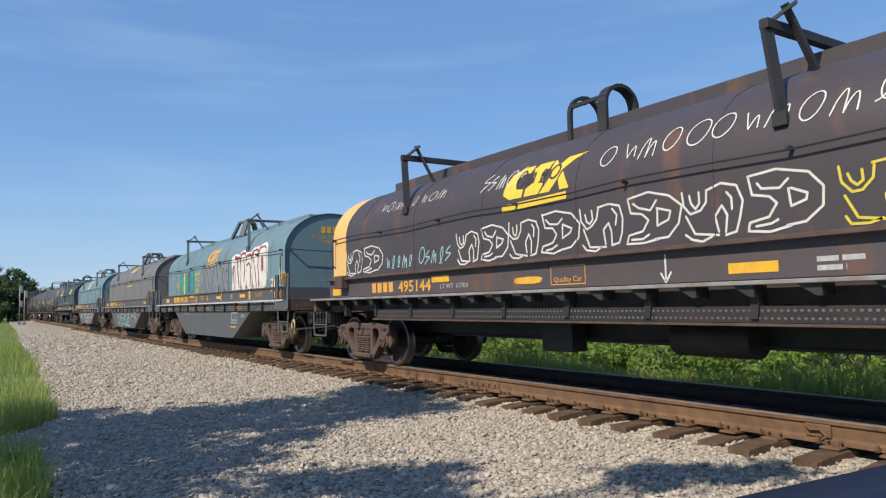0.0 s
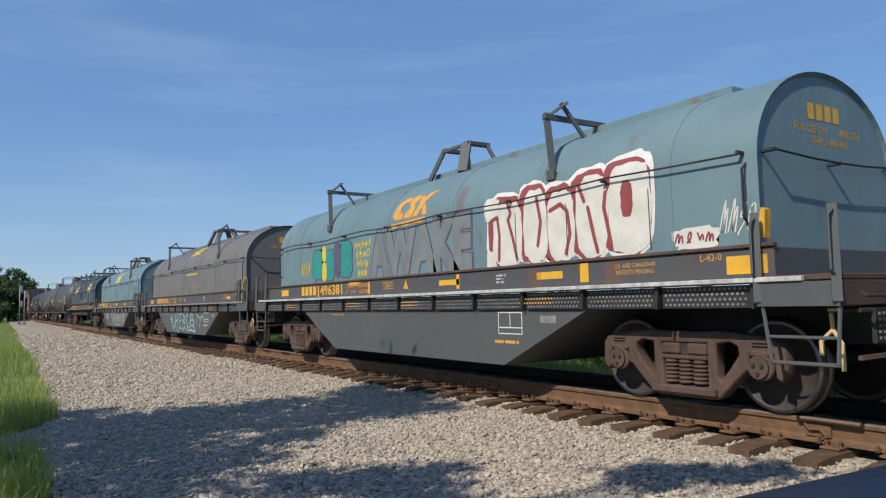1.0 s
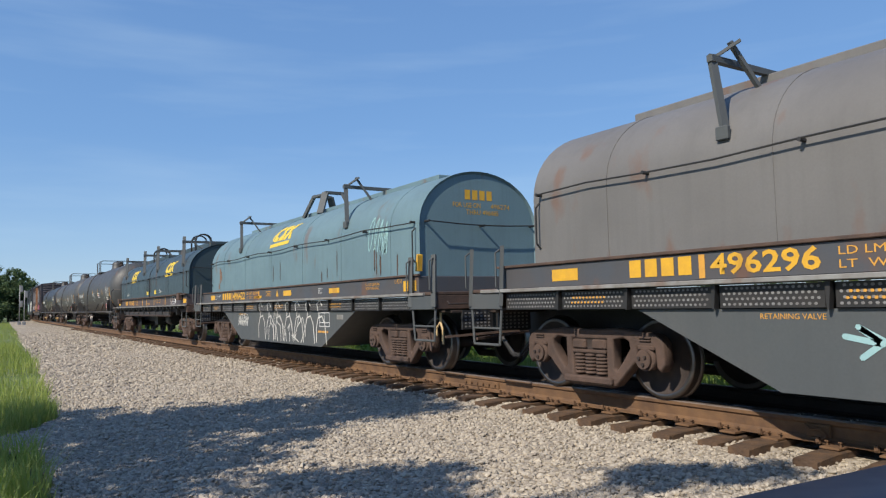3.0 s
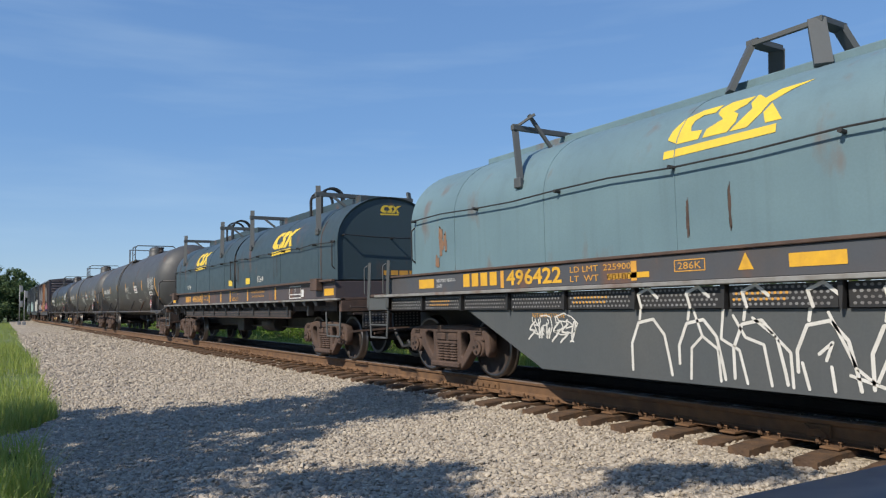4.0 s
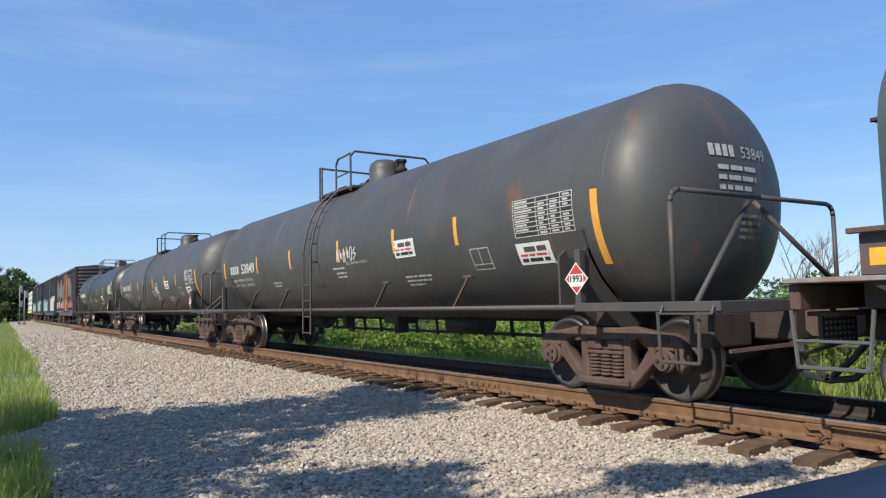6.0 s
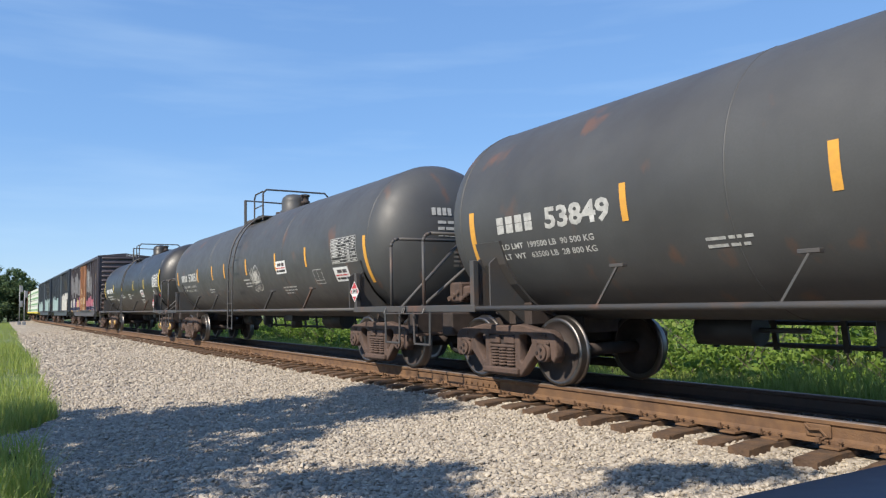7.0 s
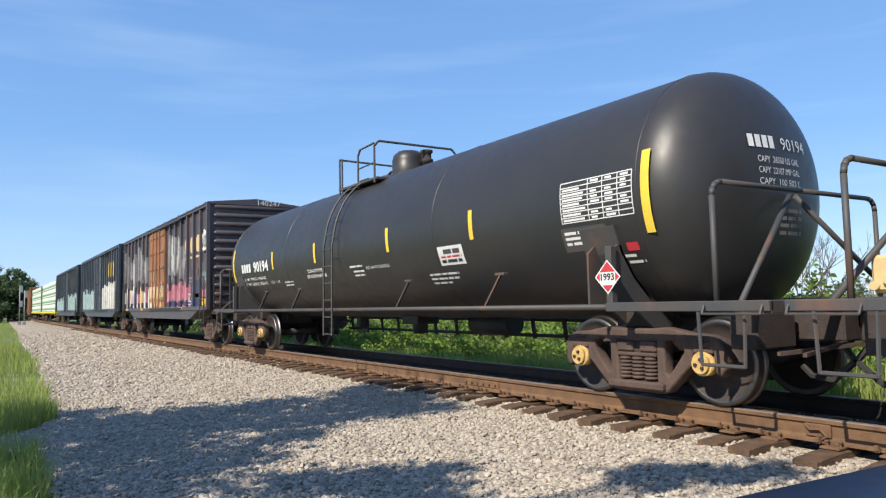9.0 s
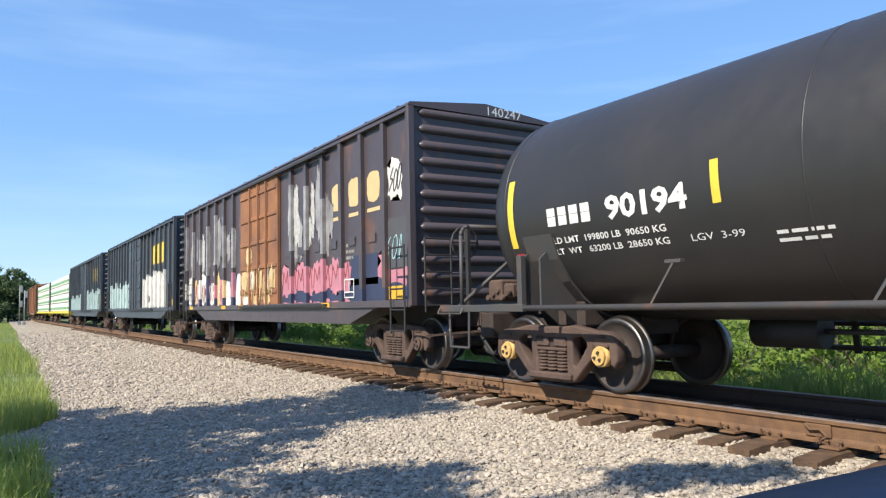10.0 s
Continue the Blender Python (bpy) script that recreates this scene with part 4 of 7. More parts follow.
def on_tank(s, v, lift):
    """Skin of the tank: v is the length up from the level of its axis on the near side."""
    a = v / TANK_R
    r = TANK_R + lift
    return Vector((s, -r * math.cos(a), TANK_Z + r * math.sin(a)))


def tank_car(u, half, mat, cap, label, valve="rust", wheel=False, ladder_x=-0.36):
    car = empty("tank_car", pose(u, TRACK_Y, 0))
    tagged(car, label, "tank car", group="cars of the train")
    E = half + 1.22
    prof = [(0.02, -E)]
    for i in range(1, 11):
        a = math.pi / 2 * i / 10
        prof.append((TANK_R * math.sin(a) ** 0.85, -E + 0.78 * (1 - math.cos(a))))
    prof += [(TANK_R, x) for x in spread([(-E + 1.2, 2.0), (E - 1.2, 0)])]
    prof += [(r, -x) for r, x in prof[:11][::-1]]
    bm = fresh()
    lathe(bm, prof, Matrix.Translation((0, 0, TANK_Z)) @ Matrix.Rotation(radians(90), 4, "Y"), 56)
    tank = part("tank", bm, mat, car, "long welded cylindrical tank with domed heads")
    for x in (-E + 0.8, -3.2, 3.2, E - 0.8):
        bm = fresh()
        lathe(bm, [(TANK_R - 0.01, -0.012), (TANK_R + 0.006, -0.008), (TANK_R + 0.006, 0.008), (TANK_R - 0.01, 0.012)], Matrix.Translation((x, 0, TANK_Z)) @ Matrix.Rotation(radians(90), 4, "Y"), 56)
        part("weld_seam", bm, mat, tank)
    # side running rail on struts
    for s in (-1, 1):
        bm = fresh()
        rod(bm, (-half - 0.0, s * 1.50, 1.05), (half + 0.0, s * 1.50, 1.05), 0.035, 8)
        part("side_rail", bm, "tank_frame", car)
        for x in (-4.9, -2.7, 2.1, 4.6):
            bm = fresh()
            bar(bm, (x, s * 1.50, 1.03), (x + 0.24, s * 1.36, 1.52), 0.06, 0.02)
            box(bm, x + 0.14, x + 0.34, s * 1.35 - 0.05, s * 1.35 + 0.03, 1.49, 1.53, 0.005)
            part("rail_strut", bm, "tank_frame", car)
    for s in (-1, 1):
        # end sill frame, saddle, placard post
        x = s * half
        xe = s * (half + 1.95)
        bm = fresh()
        for w in (-1, 1):
            box(bm, x, xe, w * 1.50 - 0.035, w * 1.50 + 0.035, 1.00, 1.10, 0.008)
        box(bm, xe - s * 0.08, xe, -1.5, 1.5, 0.98, 1.10, 0.008)
        part("end_frame", bm, "tank_frame", car)
        bm = fresh()
        box(bm, x - s * 0.9, xe, -0.34, 0.34, 0.68, 1.02, 0.02)
        part("stub_sill", bm, "rust_dark", car)
        bm = fresh()
        pts = []
        for i in range(13):
            a = -math.pi + math.pi * (0.08 + 0.84 * i / 12)
            pts.append(((TANK_R + 0.01) * math.cos(a), TANK_Z + (TANK_R + 0.01) * math.sin(a)))
        rings = []
        for q, z in pts:
            rings.append([bm.verts.new((x - s * 0.2 + dx, q * g, TANK_Z + (z - TANK_Z) * g)) for dx, g in ((-0.275, 0.998), (0.275, 0.998), (0.275, 1.02), (-0.275, 1.02))])
        for p, q in zip(rings[:-1], rings[1:]):
            for k in range(4):
                bm.faces.new((p[k], p[(k + 1) % 4], q[(k + 1) % 4], q[k]))
        bm.faces.new(rings[0]), bm.faces.new(rings[-1])
        bmesh.ops.recalc_face_normals(bm, faces=bm.faces[:])
        part("saddle", bm, "tank_frame", car, "curved saddle plate under the tank")
        bm = fresh()
        box(bm, x - s * 0.45, x + s * 0.05, -0.9, 0.9, 0.80, 1.12, 0.02)
        part("body_bolster", bm, "rust_dark", car)
        for w in (-1, 1):
            for dx in (-0.30, 0.06):
                bm = fresh()
                web = [(-1.48, 1.06), (-1.48, 1.66), (-1.38, 1.74), (-1.22, 1.72), (-0.95, 1.22), (-0.55, 0.80), (-0.78, 0.74), (-1.15, 1.04)]
                a = [bm.verts.new((x + s * dx - 0.015, w * q, z)) for q, z in web]
                b = [bm.verts.new((x + s * dx + 0.015, w * q, z)) for q, z in web]
                bm.faces.new(a), bm.faces.new(b[::-1])
                for k in range(len(web)):
                    bm.faces.new((a[k], b[k], b[(k + 1) % len(web)], a[(k + 1) % len(web)]))
                bmesh.ops.recalc_face_normals(bm, faces=bm.faces[:])
                part("bolster_web", bm, "tank_frame", car)
        bm = fresh()
        box(bm, x + s * 0.06 - 0.045, x + s * 0.06 + 0.045, -1.53, -1.44, 1.02, 1.72, 0.008)
        part("placard_post", bm, "tank_frame", car)
        for w, py in ((-1, -1.535), (1, 1.45)):
            if w < 0 and s < 0:
                continue
            bm = poly_bm([[(0, -0.19), (0.19, 0), (0, 0.19), (-0.19, 0)]])
            pl = decal("placard", bm, "white", car, flat_side(py - 0.004), x + s * 0.06, 1.38, "red and white hazard diamond reading 1993", fine=0)
            for poly, mt in (([(0, -0.17), (0.08, -0.09), (-0.08, -0.09)], "red_placard"), ([(-0.115, 0.055), (0.115, 0.055), (0, 0.17)], "red_placard"), ([(-0.17, 0), (-0.115, 0.05), (-0.115, -0.05)], "red_placard"), ([(0.17, 0), (0.115, -0.05), (0.115, 0.05)], "red_placard")):
                decal("placard_field", poly_bm([poly]), mt, pl, flat_side(py - 0.006), x + s * 0.06, 1.38, fine=0)
            decal("digits", fit_width(text_bm("1993", 0.075, 0.003), 0.20), "black", pl, flat_side(py - 0.007), x + s * 0.06 - 0.10, 1.345, fine=0)
        # end handrail: an arch from side to side, and a stay to the head
        bm = fresh()
        xr = x + s * 1.40
        pts = [(xr, -1.5, 1.05), (xr, -1.5, 2.10)] + [(xr, -1.5 + 0.14 * (1 - math.cos(a)), 2.10 + 0.14 * math.sin(a)) for a in (0.5, 1.0, 1.57)] + [(xr, 0, 2.24)]
        pts += [(xr, -a, c) for _, a, c in pts[-2::-1]]
        pipe(bm, pts, 0.028, 8)
        part("end_handrail", bm, "tank_frame", car, "bent pipe handrail")
        for w in (-1, 1):
            bm = fresh()
            rod(bm, (xr + s * 0.2, w * 1.42, 1.08), (xr - s * 0.10, w * 0.05, 2.20), 0.03, 8)
            part("head_brace", bm, "tank_frame", car)
            bm = fresh()
            pipe(bm, [(xr - s * 0.2, w * 1.52, 1.0), (xr - s * 0.18, w * 1.52, 0.50), (xr + s * 0.28, w * 1.52, 0.50), (xr + s * 0.3, w * 1.52, 1.0)], 0.018, 6)
            part("sill_step", bm, "tank_frame", car)
            bm = fresh()
            pipe(bm, [(xr - s * 0.1, w * 1.56, 1.06), (xr - s * 0.1, w * 1.60, 0.98), (xr + s * 0.5, w * 1.60, 0.98), (xr + s * 0.5, w * 1.56, 1.06)], 0.012, 5)
            part("grab_iron", bm, "tank_frame", car)
        bm = fresh()
        box(bm, xe - s * 0.72, xe - s * 0.42, -1.1, -0.45, 0.62, 0.98, 0.02)
        part("brake_box", bm, "rust_dark", car)
        truck(car, s * half, cap, "wide")
        coupler(car, s * (half + 1.85), s)
    # ladder up the near side
    lx = ladder_x
    bm = fresh()
    for dx in (-0.2, 0.2):
        pts = [Vector((lx + dx, -1.62, 0.55)), Vector((lx + dx, -1.60, 2.3))]
        pts += [on_tank(lx + dx, k * 0.2, 0.12) for k in range(1, 8)]
        pipe(bm, pts, 0.02, 5)
    for k in range(6):
        rod(bm, (lx - 0.2, -1.62, 0.58 + 0.33 * k), (lx + 0.2, -1.62, 0.58 + 0.33 * k), 0.013, 5)
    for k in range(5):
        rod(bm, on_tank(lx - 0.2, 0.2 + 0.33 * k, 0.12), on_tank(lx + 0.2, 0.2 + 0.33 * k, 0.12), 0.013, 5)
    part("ladder", bm, "tank_frame", car, "steel ladder curving over the shell")
    # top platform, rails, dome and valve
    zt, PX = TANK_Z + TANK_R, ladder_x + 0.68
    for w in (-1, 1):
        bm = fresh()
        box(bm, PX - 1.55, PX + 0.2, w * 0.72 - 0.24, w * 0.72 + 0.24, zt - 0.22, zt - 0.17, 0.006)
        part("top_platform", bm, "tank_frame", car)
    bm = fresh()
    pipe(bm, [(PX + 0.1, -0.95, zt - 0.28), (PX + 0.1, -0.95, zt + 0.45), (PX + 0.1, -0.85, zt + 0.55), (PX + 0.1, 0.85, zt + 0.55), (PX + 0.1, 0.95, zt + 0.45), (PX + 0.1, 0.95, zt - 0.28)], 0.024, 6)
    part("cross_rail", bm, "tank_frame", car, "bent pipe platform rail")
    bm = fresh()
    pipe(bm, [(PX - 0.62, -0.95, zt - 0.28), (PX - 0.62, -0.95, zt + 0.36), (PX - 0.52, -0.95, zt + 0.48), (PX + 0.08, -0.95, zt + 0.5)], 0.022, 6)
    rod(bm, (PX - 0.62, -0.95, zt + 0.1), (PX + 0.1, -0.95, zt + 0.12), 0.016, 6)
    part("side_guard", bm, "tank_frame", car)
    bm = fresh()
    pipe(bm, [(PX - 1.5, -0.95, zt - 0.3), (PX - 1.5, -0.95, zt + 0.45), (PX - 1.5, 0.9, zt + 0.42), (PX - 1.5, 0.9, zt - 0.25)], 0.022, 6)
    part("cross_rail", bm, "tank_frame", car)
    bm = fresh()
    rod(bm, (PX - 1.38, -0.95, zt - 0.3), (PX - 1.38, -0.95, zt + 0.45), 0.022, 6)
    part("gate_post", bm, "tank_frame", car)
    bm = fresh()
    lathe(bm, [(0.38, -0.16), (0.40, 0.04), (0.35, 0.06), (0.35, 0.34), (0.32, 0.45), (0.22, 0.53), (0.05, 0.56)], Matrix.Translation((PX - 0.46, 0.15, zt)), 24)
    part("manway_dome", bm, mat, car)
    bm = fresh()
    lathe(bm, [(0.10, -0.25), (0.10, 0.22), (0.14, 0.24), (0.14, 0.30), (0.10, 0.32), (0.10, 0.42), (0.13, 0.44), (0.13, 0.49), (0.03, 0.51)], Matrix.Translation((PX + 0.0, 0.30, zt)), 14)
    part("relief_valve", bm, "rust_dark", car)
    bm = fresh()
    rod(bm, (PX - 1.05, 0.05, zt - 0.05), (PX - 1.05, 0.05, zt + 0.10), 0.22, 16)
    pipe(bm, [(PX - 0.8, 0.05, zt + 0.15), (PX - 1.05, 0.05, zt + 0.2), (PX - 1.3, 0.05, zt + 0.12)], 0.03, 6)
    part("valve_cover", bm, "rust_dark", car)
    # brake valve on the trailing platform
    bm = fresh()
    xb = -(half + 1.30)
    box(bm, xb - 0.22, xb + 0.10, -0.95, -0.55, 1.14, 1.46, 0.03)
    box(bm, xb + 0.08, xb + 0.30, -0.9, -0.62, 1.18, 1.40, 0.03)
    for k in range(5):
        rod(bm, (xb - 0.18 + k * 0.11, -0.99, 1.20 + 0.05 * (k % 3)), (xb - 0.18 + k * 0.11, -0.90, 1.20 + 0.05 * (k % 3)), 0.04, 8)
    pipe(bm, [(xb + 0.3, -0.8, 1.32), (xb + 0.7, -0.8, 1.34), (xb + 0.85, -0.7, 1.12)], 0.025, 6)
    part("brake_valve", bm, valve, car, "cast brake valve on the end platform")
    if wheel:
        bm = fresh()
        xw = -(half + 1.80)
        bar(bm, (xw, -1.1, 1.0), (xw, -1.1, 2.25), 0.07, 0.05)
        ring = [(xw - 0.08, -1.1 + 0.24 * math.cos(k * 0.5236), 2.05 + 0.24 * math.sin(k * 0.5236)) for k in range(13)]
        pipe(bm, ring, 0.018, 6)
        for k in range(0, 12, 3):
            rod(bm, (xw - 0.08, -1.1, 2.05), ring[k], 0.013, 5)
        part("hand_brake", bm, "black", car, "spoked hand brake wheel on its post")
    # rigging below the belly: two long pipes on hangers, brake cylinder, reservoir, outlet
    for z in (0.52, 0.80):
        bm = fresh()
        rod(bm, (-half + 1.6, 1.15, z), (half - 1.6, 1.15, z), 0.032, 6)
        part("belly_pipe", bm, "black", car)
    for k in range(13):
        x = -half + 1.9 + k * (2 * half - 3.8) / 12
        bm = fresh()
        bar(bm, (x, 1.15, 0.46), (x, 1.02, 1.35), 0.07, 0.04)
        part("pipe_hanger", bm, "black", car)
    bm = fresh()
    rod(bm, (-4.9, 0.35, 0.74), (-4.1, 0.35, 0.74), 0.19, 14)
    rod(bm, (-4.1, 0.35, 0.74), (-3.5, 0.35, 0.74), 0.03, 6)
    part("brake_cylinder", bm, "black", car)
    bm = fresh()
    box(bm, -2.70, -2.50, 0.1, 0.35, 0.60, 1.0, 0.02)
    bar(bm, (-2.6, 0.3, 1.0), (-2.6, 0.3, 0.5), 0.26, 0.05)
    part("valve_bracket", bm, "black", car)
    bm = fresh()
    rod(bm, (1.9, 0.3, 0.76), (3.0, 0.3, 0.76), 0.2, 14)
    part("air_reservoir", bm, "black", car)
    bm = fresh()
    rod(bm, (0.4, 0, 0.94), (0.4, 0, 0.55), 0.15, 14)
    box(bm, 0.1, 0.7, -0.25, 0.25, 0.74, 0.92, 0.02)
    part("bottom_outlet", bm, "black", car)
    return car


# ---- boxcars ----
def box_car(u, half, mat, height, label, door=None, ribs=14):
    car = empty("box_car", pose(u, TRACK_Y, 0))
    tagged(car, label, "boxcar", group="cars of the train")
    z0, z1 = 1.10, height
    bm = fresh()
    box(bm, -half, half, -1.44, 1.44, z0, z1)
    box(bm, -half + 0.4, half - 0.4, -0.4, 0.4, 0.72, z0)
    part("body", bm, mat, car)
    bm = fresh()
    roof = [(-1.56, z1 - 0.02), (-1.52, z1 + 0.04), (0, z1 + 0.20), (1.52, z1 + 0.04), (1.56, z1 - 0.02)]
    a = [bm.verts.new((-half - 0.06, y, z)) for y, z in roof]
    b = [bm.verts.new((half + 0.06, y, z)) for y, z in roof]
    for i in range(4):
        bm.faces.new((a[i], b[i], b[i + 1], a[i + 1]))
    bm.faces.new(a), bm.faces.new(b), bm.faces.new((a[0], a[4], b[4], b[0]))
    bmesh.ops.recalc_face_normals(bm, faces=bm.faces[:])
    for k in range(13):
        x = -half + 0.4 + k * (2 * half - 0.8) / 12
        for s in (-1, 1):
            bar(bm, (x, s * 1.5, z1 + 0.06), (x, 0, z1 + 0.22), 0.05, 0.03)
    part("roof", bm, mat, car)
    for k in range(ribs):
        x = -half + 0.05 + k * (2 * half - 0.1) / (ribs - 1)
        if abs(x) < 1.55:
            continue
        bm = fresh()
        prism(bm, [(x - 0.06, z1 - 0.06), (x + 0.06, z1 - 0.06), (x + 0.06, z0 + 0.05), (x - 0.06, z0 + 0.05)], -1.52, -1.435)
        part("side_post", bm, mat, car)
    bm = fresh()
    box(bm, -half, half, -1.535, -1.435, z1 - 0.10, z1 - 0.02, 0.006)
    box(bm, -half, half, -1.535, -1.435, z0 - 0.02, z0 + 0.10, 0.006)
    prism(bm, [(-half + 1.2, z0), (half - 1.2, z0), (half - 2.4, z0 - 0.32), (-half + 2.4, z0 - 0.32)], -1.49, -1.44)
    part("side_rail", bm, mat, car)
    # corrugated ends
    for s in (-1, 1):
        n = int((z1 - z0 - 0.2) / 0.245)
        for k in range(n):
            bm = fresh()
            zc = z0 + 0.2 + k * (z1 - z0 - 0.3) / (n - 1)
            lathe(bm, [(0.02, -1.34), (0.075, -1.26), (0.085, 0), (0.075, 1.26), (0.02, 1.34)], Matrix.Translation((s * half, 0, zc)) @ Matrix.Rotation(radians(90), 4, "X"), 10)
            part("end_rib", bm, mat, car)
        for w in (-1, 1):
            bm = fresh()
            box(bm, s * half - 0.02, s * (half + 0.06), w * 1.5 - 0.06, w * 1.5 + 0.06, z0, z1, 0.01)
            part("corner_post", bm, mat, car)
        bm = fresh()
        for dx in (0.08, 0.55):
            rod(bm, (s * (half - dx), -1.60, z0 - 0.45), (s * (half - dx), -1.60, z0 + 1.0), 0.018, 6)
        for k in range(5):
            rod(bm, (s * (half - 0.08), -1.60, z0 - 0.40 + k * 0.34), (s * (half - 0.55), -1.60, z0 - 0.40 + k * 0.34), 0.015, 6)
        part("side_ladder", bm, "black", car)
        bm = fresh()
        for w in (-0.85, -1.35):
            rod(bm, (s * (half + 0.16), w, z0 - 0.1), (s * (half + 0.16), w, z0 + 1.1), 0.018, 6)
        for k in range(5):
            rod(bm, (s * (half + 0.16), -0.85, z0 + k * 0.27), (s * (half + 0.16), -1.35, z0 + k * 0.27), 0.015, 6)
        part("end_ladder", bm, "black", car)
        coupler(car, s * (half + 0.1), s)
        truck(car, s * (half - 1.42))
    if door:
        bm = fresh()
        box(bm, -1.42, 1.42, -1.53, -1.445, z0 + 0.08, z1 - 0.12, 0.01)
        for k in range(5):
            zc = z0 + 0.35 + k * 0.62
            box(bm, -1.36, 1.36, -1.56, -1.52, zc, zc + 0.1, 0.015)
        leaf = part("plug_door", bm, door, car, "rust-streaked plug door with locking bars")
        for dx in (-0.5, 0.15, 0.75):
            bm = fresh()
            rod(bm, (dx, -1.58, z0 + 0.05), (dx, -1.58, z1 - 0.2), 0.025, 6)
            part("locking_bar", bm, door, leaf)
        for zt in (z0 + 0.02, z1 - 0.16):
            bm = fresh()
            box(bm, -1.5, 4.3, -1.60, -1.535, zt, zt + 0.05)
            part("door_track", bm, "black", car)
    return car


def lumber_car(u, half, label):
    car = empty("centerbeam_car", pose(u, TRACK_Y, 0))
    tagged(car, label, "flatcar", group="cars of the train")
    bm = fresh()
    box(bm, -half, half, -1.45, 1.45, 0.95, 1.15, 0.02)
    box(bm, -half, half, -0.4, 0.4, 0.65, 0.95)
    part("deck", bm, "spray_yellow", car)
    for s in (-1, 1):
        bm = fresh()
        box(bm, s * half - 0.12, s * half + 0.12, -1.45, 1.45, 1.15, 4.15, 0.02)
        part("bulkhead", bm, "tank_frame", car)
        truck(car, s * (half - 2.2))
    n = 8
    for j in range(4):
        for i in range(n):
            x0 = -half + 0.35 + i * (2 * half - 0.7) / n
            bm = fresh()
            box(bm, x0, x0 + (2 * half - 0.7) / n - 0.06, -1.38, -0.15, 1.17 + j * 0.76, 1.17 + j * 0.76 + 0.70, 0.03)
            pk = part("lumber_pack", bm, "lumber_wrap", car, "white-wrapped lumber pack with green print")
            decal("print_band", poly_bm([rect(0.1, (2 * half - 0.7) / n - 0.2, 0.0, 0.22)]), "green_strap", pk, flat_side(-1.38), x0, 1.30 + j * 0.76, fine=0)
    return car


# ---- the train ----
CARS = []
car_a = coil_car_flat(-6.48, "brown_hood", 7.05, [(-7.04, 6.95, (-4.08, 2.78), -0.63)], "purplish brown coil car with one long arched cover, sprayed tags")
car_b = coil_car_deep(-22.84, "blue_hood", "edge_white", "faded blue coil car with a deep well and large sprayed lettering")
car_c = coil_car_deep(-38.20, "grey_hood", "edge_grey", "faded grey coil car with cyan tags on its deep well")
car_d = coil_car_deep(-53.78, "blue_hood", "edge_grey", "pale blue coil car with a deep well and rust patches")
car_e = coil_car_flat(-70.15, "green_hood", 7.28, [(-7.12, 0.13, (-5.98, -1.28), -3.6), (0.27, 7.22, (1.60, 6.15), 3.85)], "dark blue-green coil car with two arched covers")
car_f = tank_car(-87.76, 7.20, "tank_old", "rust", "dusty grey-black tank car with faded orange strips", ladder_x=-0.72)
car_g = tank_car(-106.02, 7.21, "tank_old", "rust", "dusty grey-black tank car with hazard diamonds and a scrawled tag", "cream")
car_h = tank_car(-124.19, 6.92, "tank_new", "gold", "clean black tank car with yellow strips and gold axle caps", "rust", True, -0.42)
car_j = box_car(-141.5, 7.58, "box_brown", 4.38, "dark brown boxcar with a rusty door and pink sprayed lettering", "rust_door", 18)
car_k = box_car(-158.85, 8.0, "box_blue", 4.45, "dark blue-green boxcar with pale sprayed tags", "box_blue", 20)
car_l = box_car(-178.3, 8.65, "box_blue", 4.45, "dark blue-green boxcar with white sprayed tags", "box_blue", 22)
car_m = lumber_car(-198.6, 9.75, "centerbeam flatcar loaded with white-wrapped lumber")
car_n = lumber_car(-218.8, 9.75, "centerbeam flatcar loaded with white-wrapped lumber")
car_o = box_car(-238.0, 8.0, "rust_door", 4.6, "rusty orange boxcar far down the train", "rust_door", 20)
car_p = box_car(-255.5, 8.0, "box_brown", 4.6, "dark brown boxcar at the far end of the train", None, 20)
CARS = [car_a, car_b, car_c, car_d, car_e, car_f, car_g, car_h, car_j, car_k, car_l, car_m, car_n, car_o, car_p]



# ---- painted marks, stencils and sprayed paint ----
DEEP, FLAT = on_hood(1.59, 2.45, 3.42), on_hood(1.66, 2.45, 3.42)


def kid(car, name):
    """The first part of a car with that name."""
    return next(c for c in car.children if c.name.split(".")[0] == name)


def kids(car, name):
    return sorted((c for c in car.children if c.name.split(".")[0] == name), key=lambda c: c.name)


def words(body, h, w, mat, parent, onto, x, v, off=0.0, **kw):
    return decal("lettering", fit_width(text_bm(body, h, off), w), mat, parent, onto, x, v, **kw)


def block_mark(h, w, mat, parent, onto, x, v, n=4):
    """A maker's letters as plain upright blocks."""
    k = w / n
    return decal("reporting_mark", poly_bm([rect(i * k, i * k + k * 0.74, 0, h) for i in range(n)]), mat, parent, onto, x, v, fine=0)


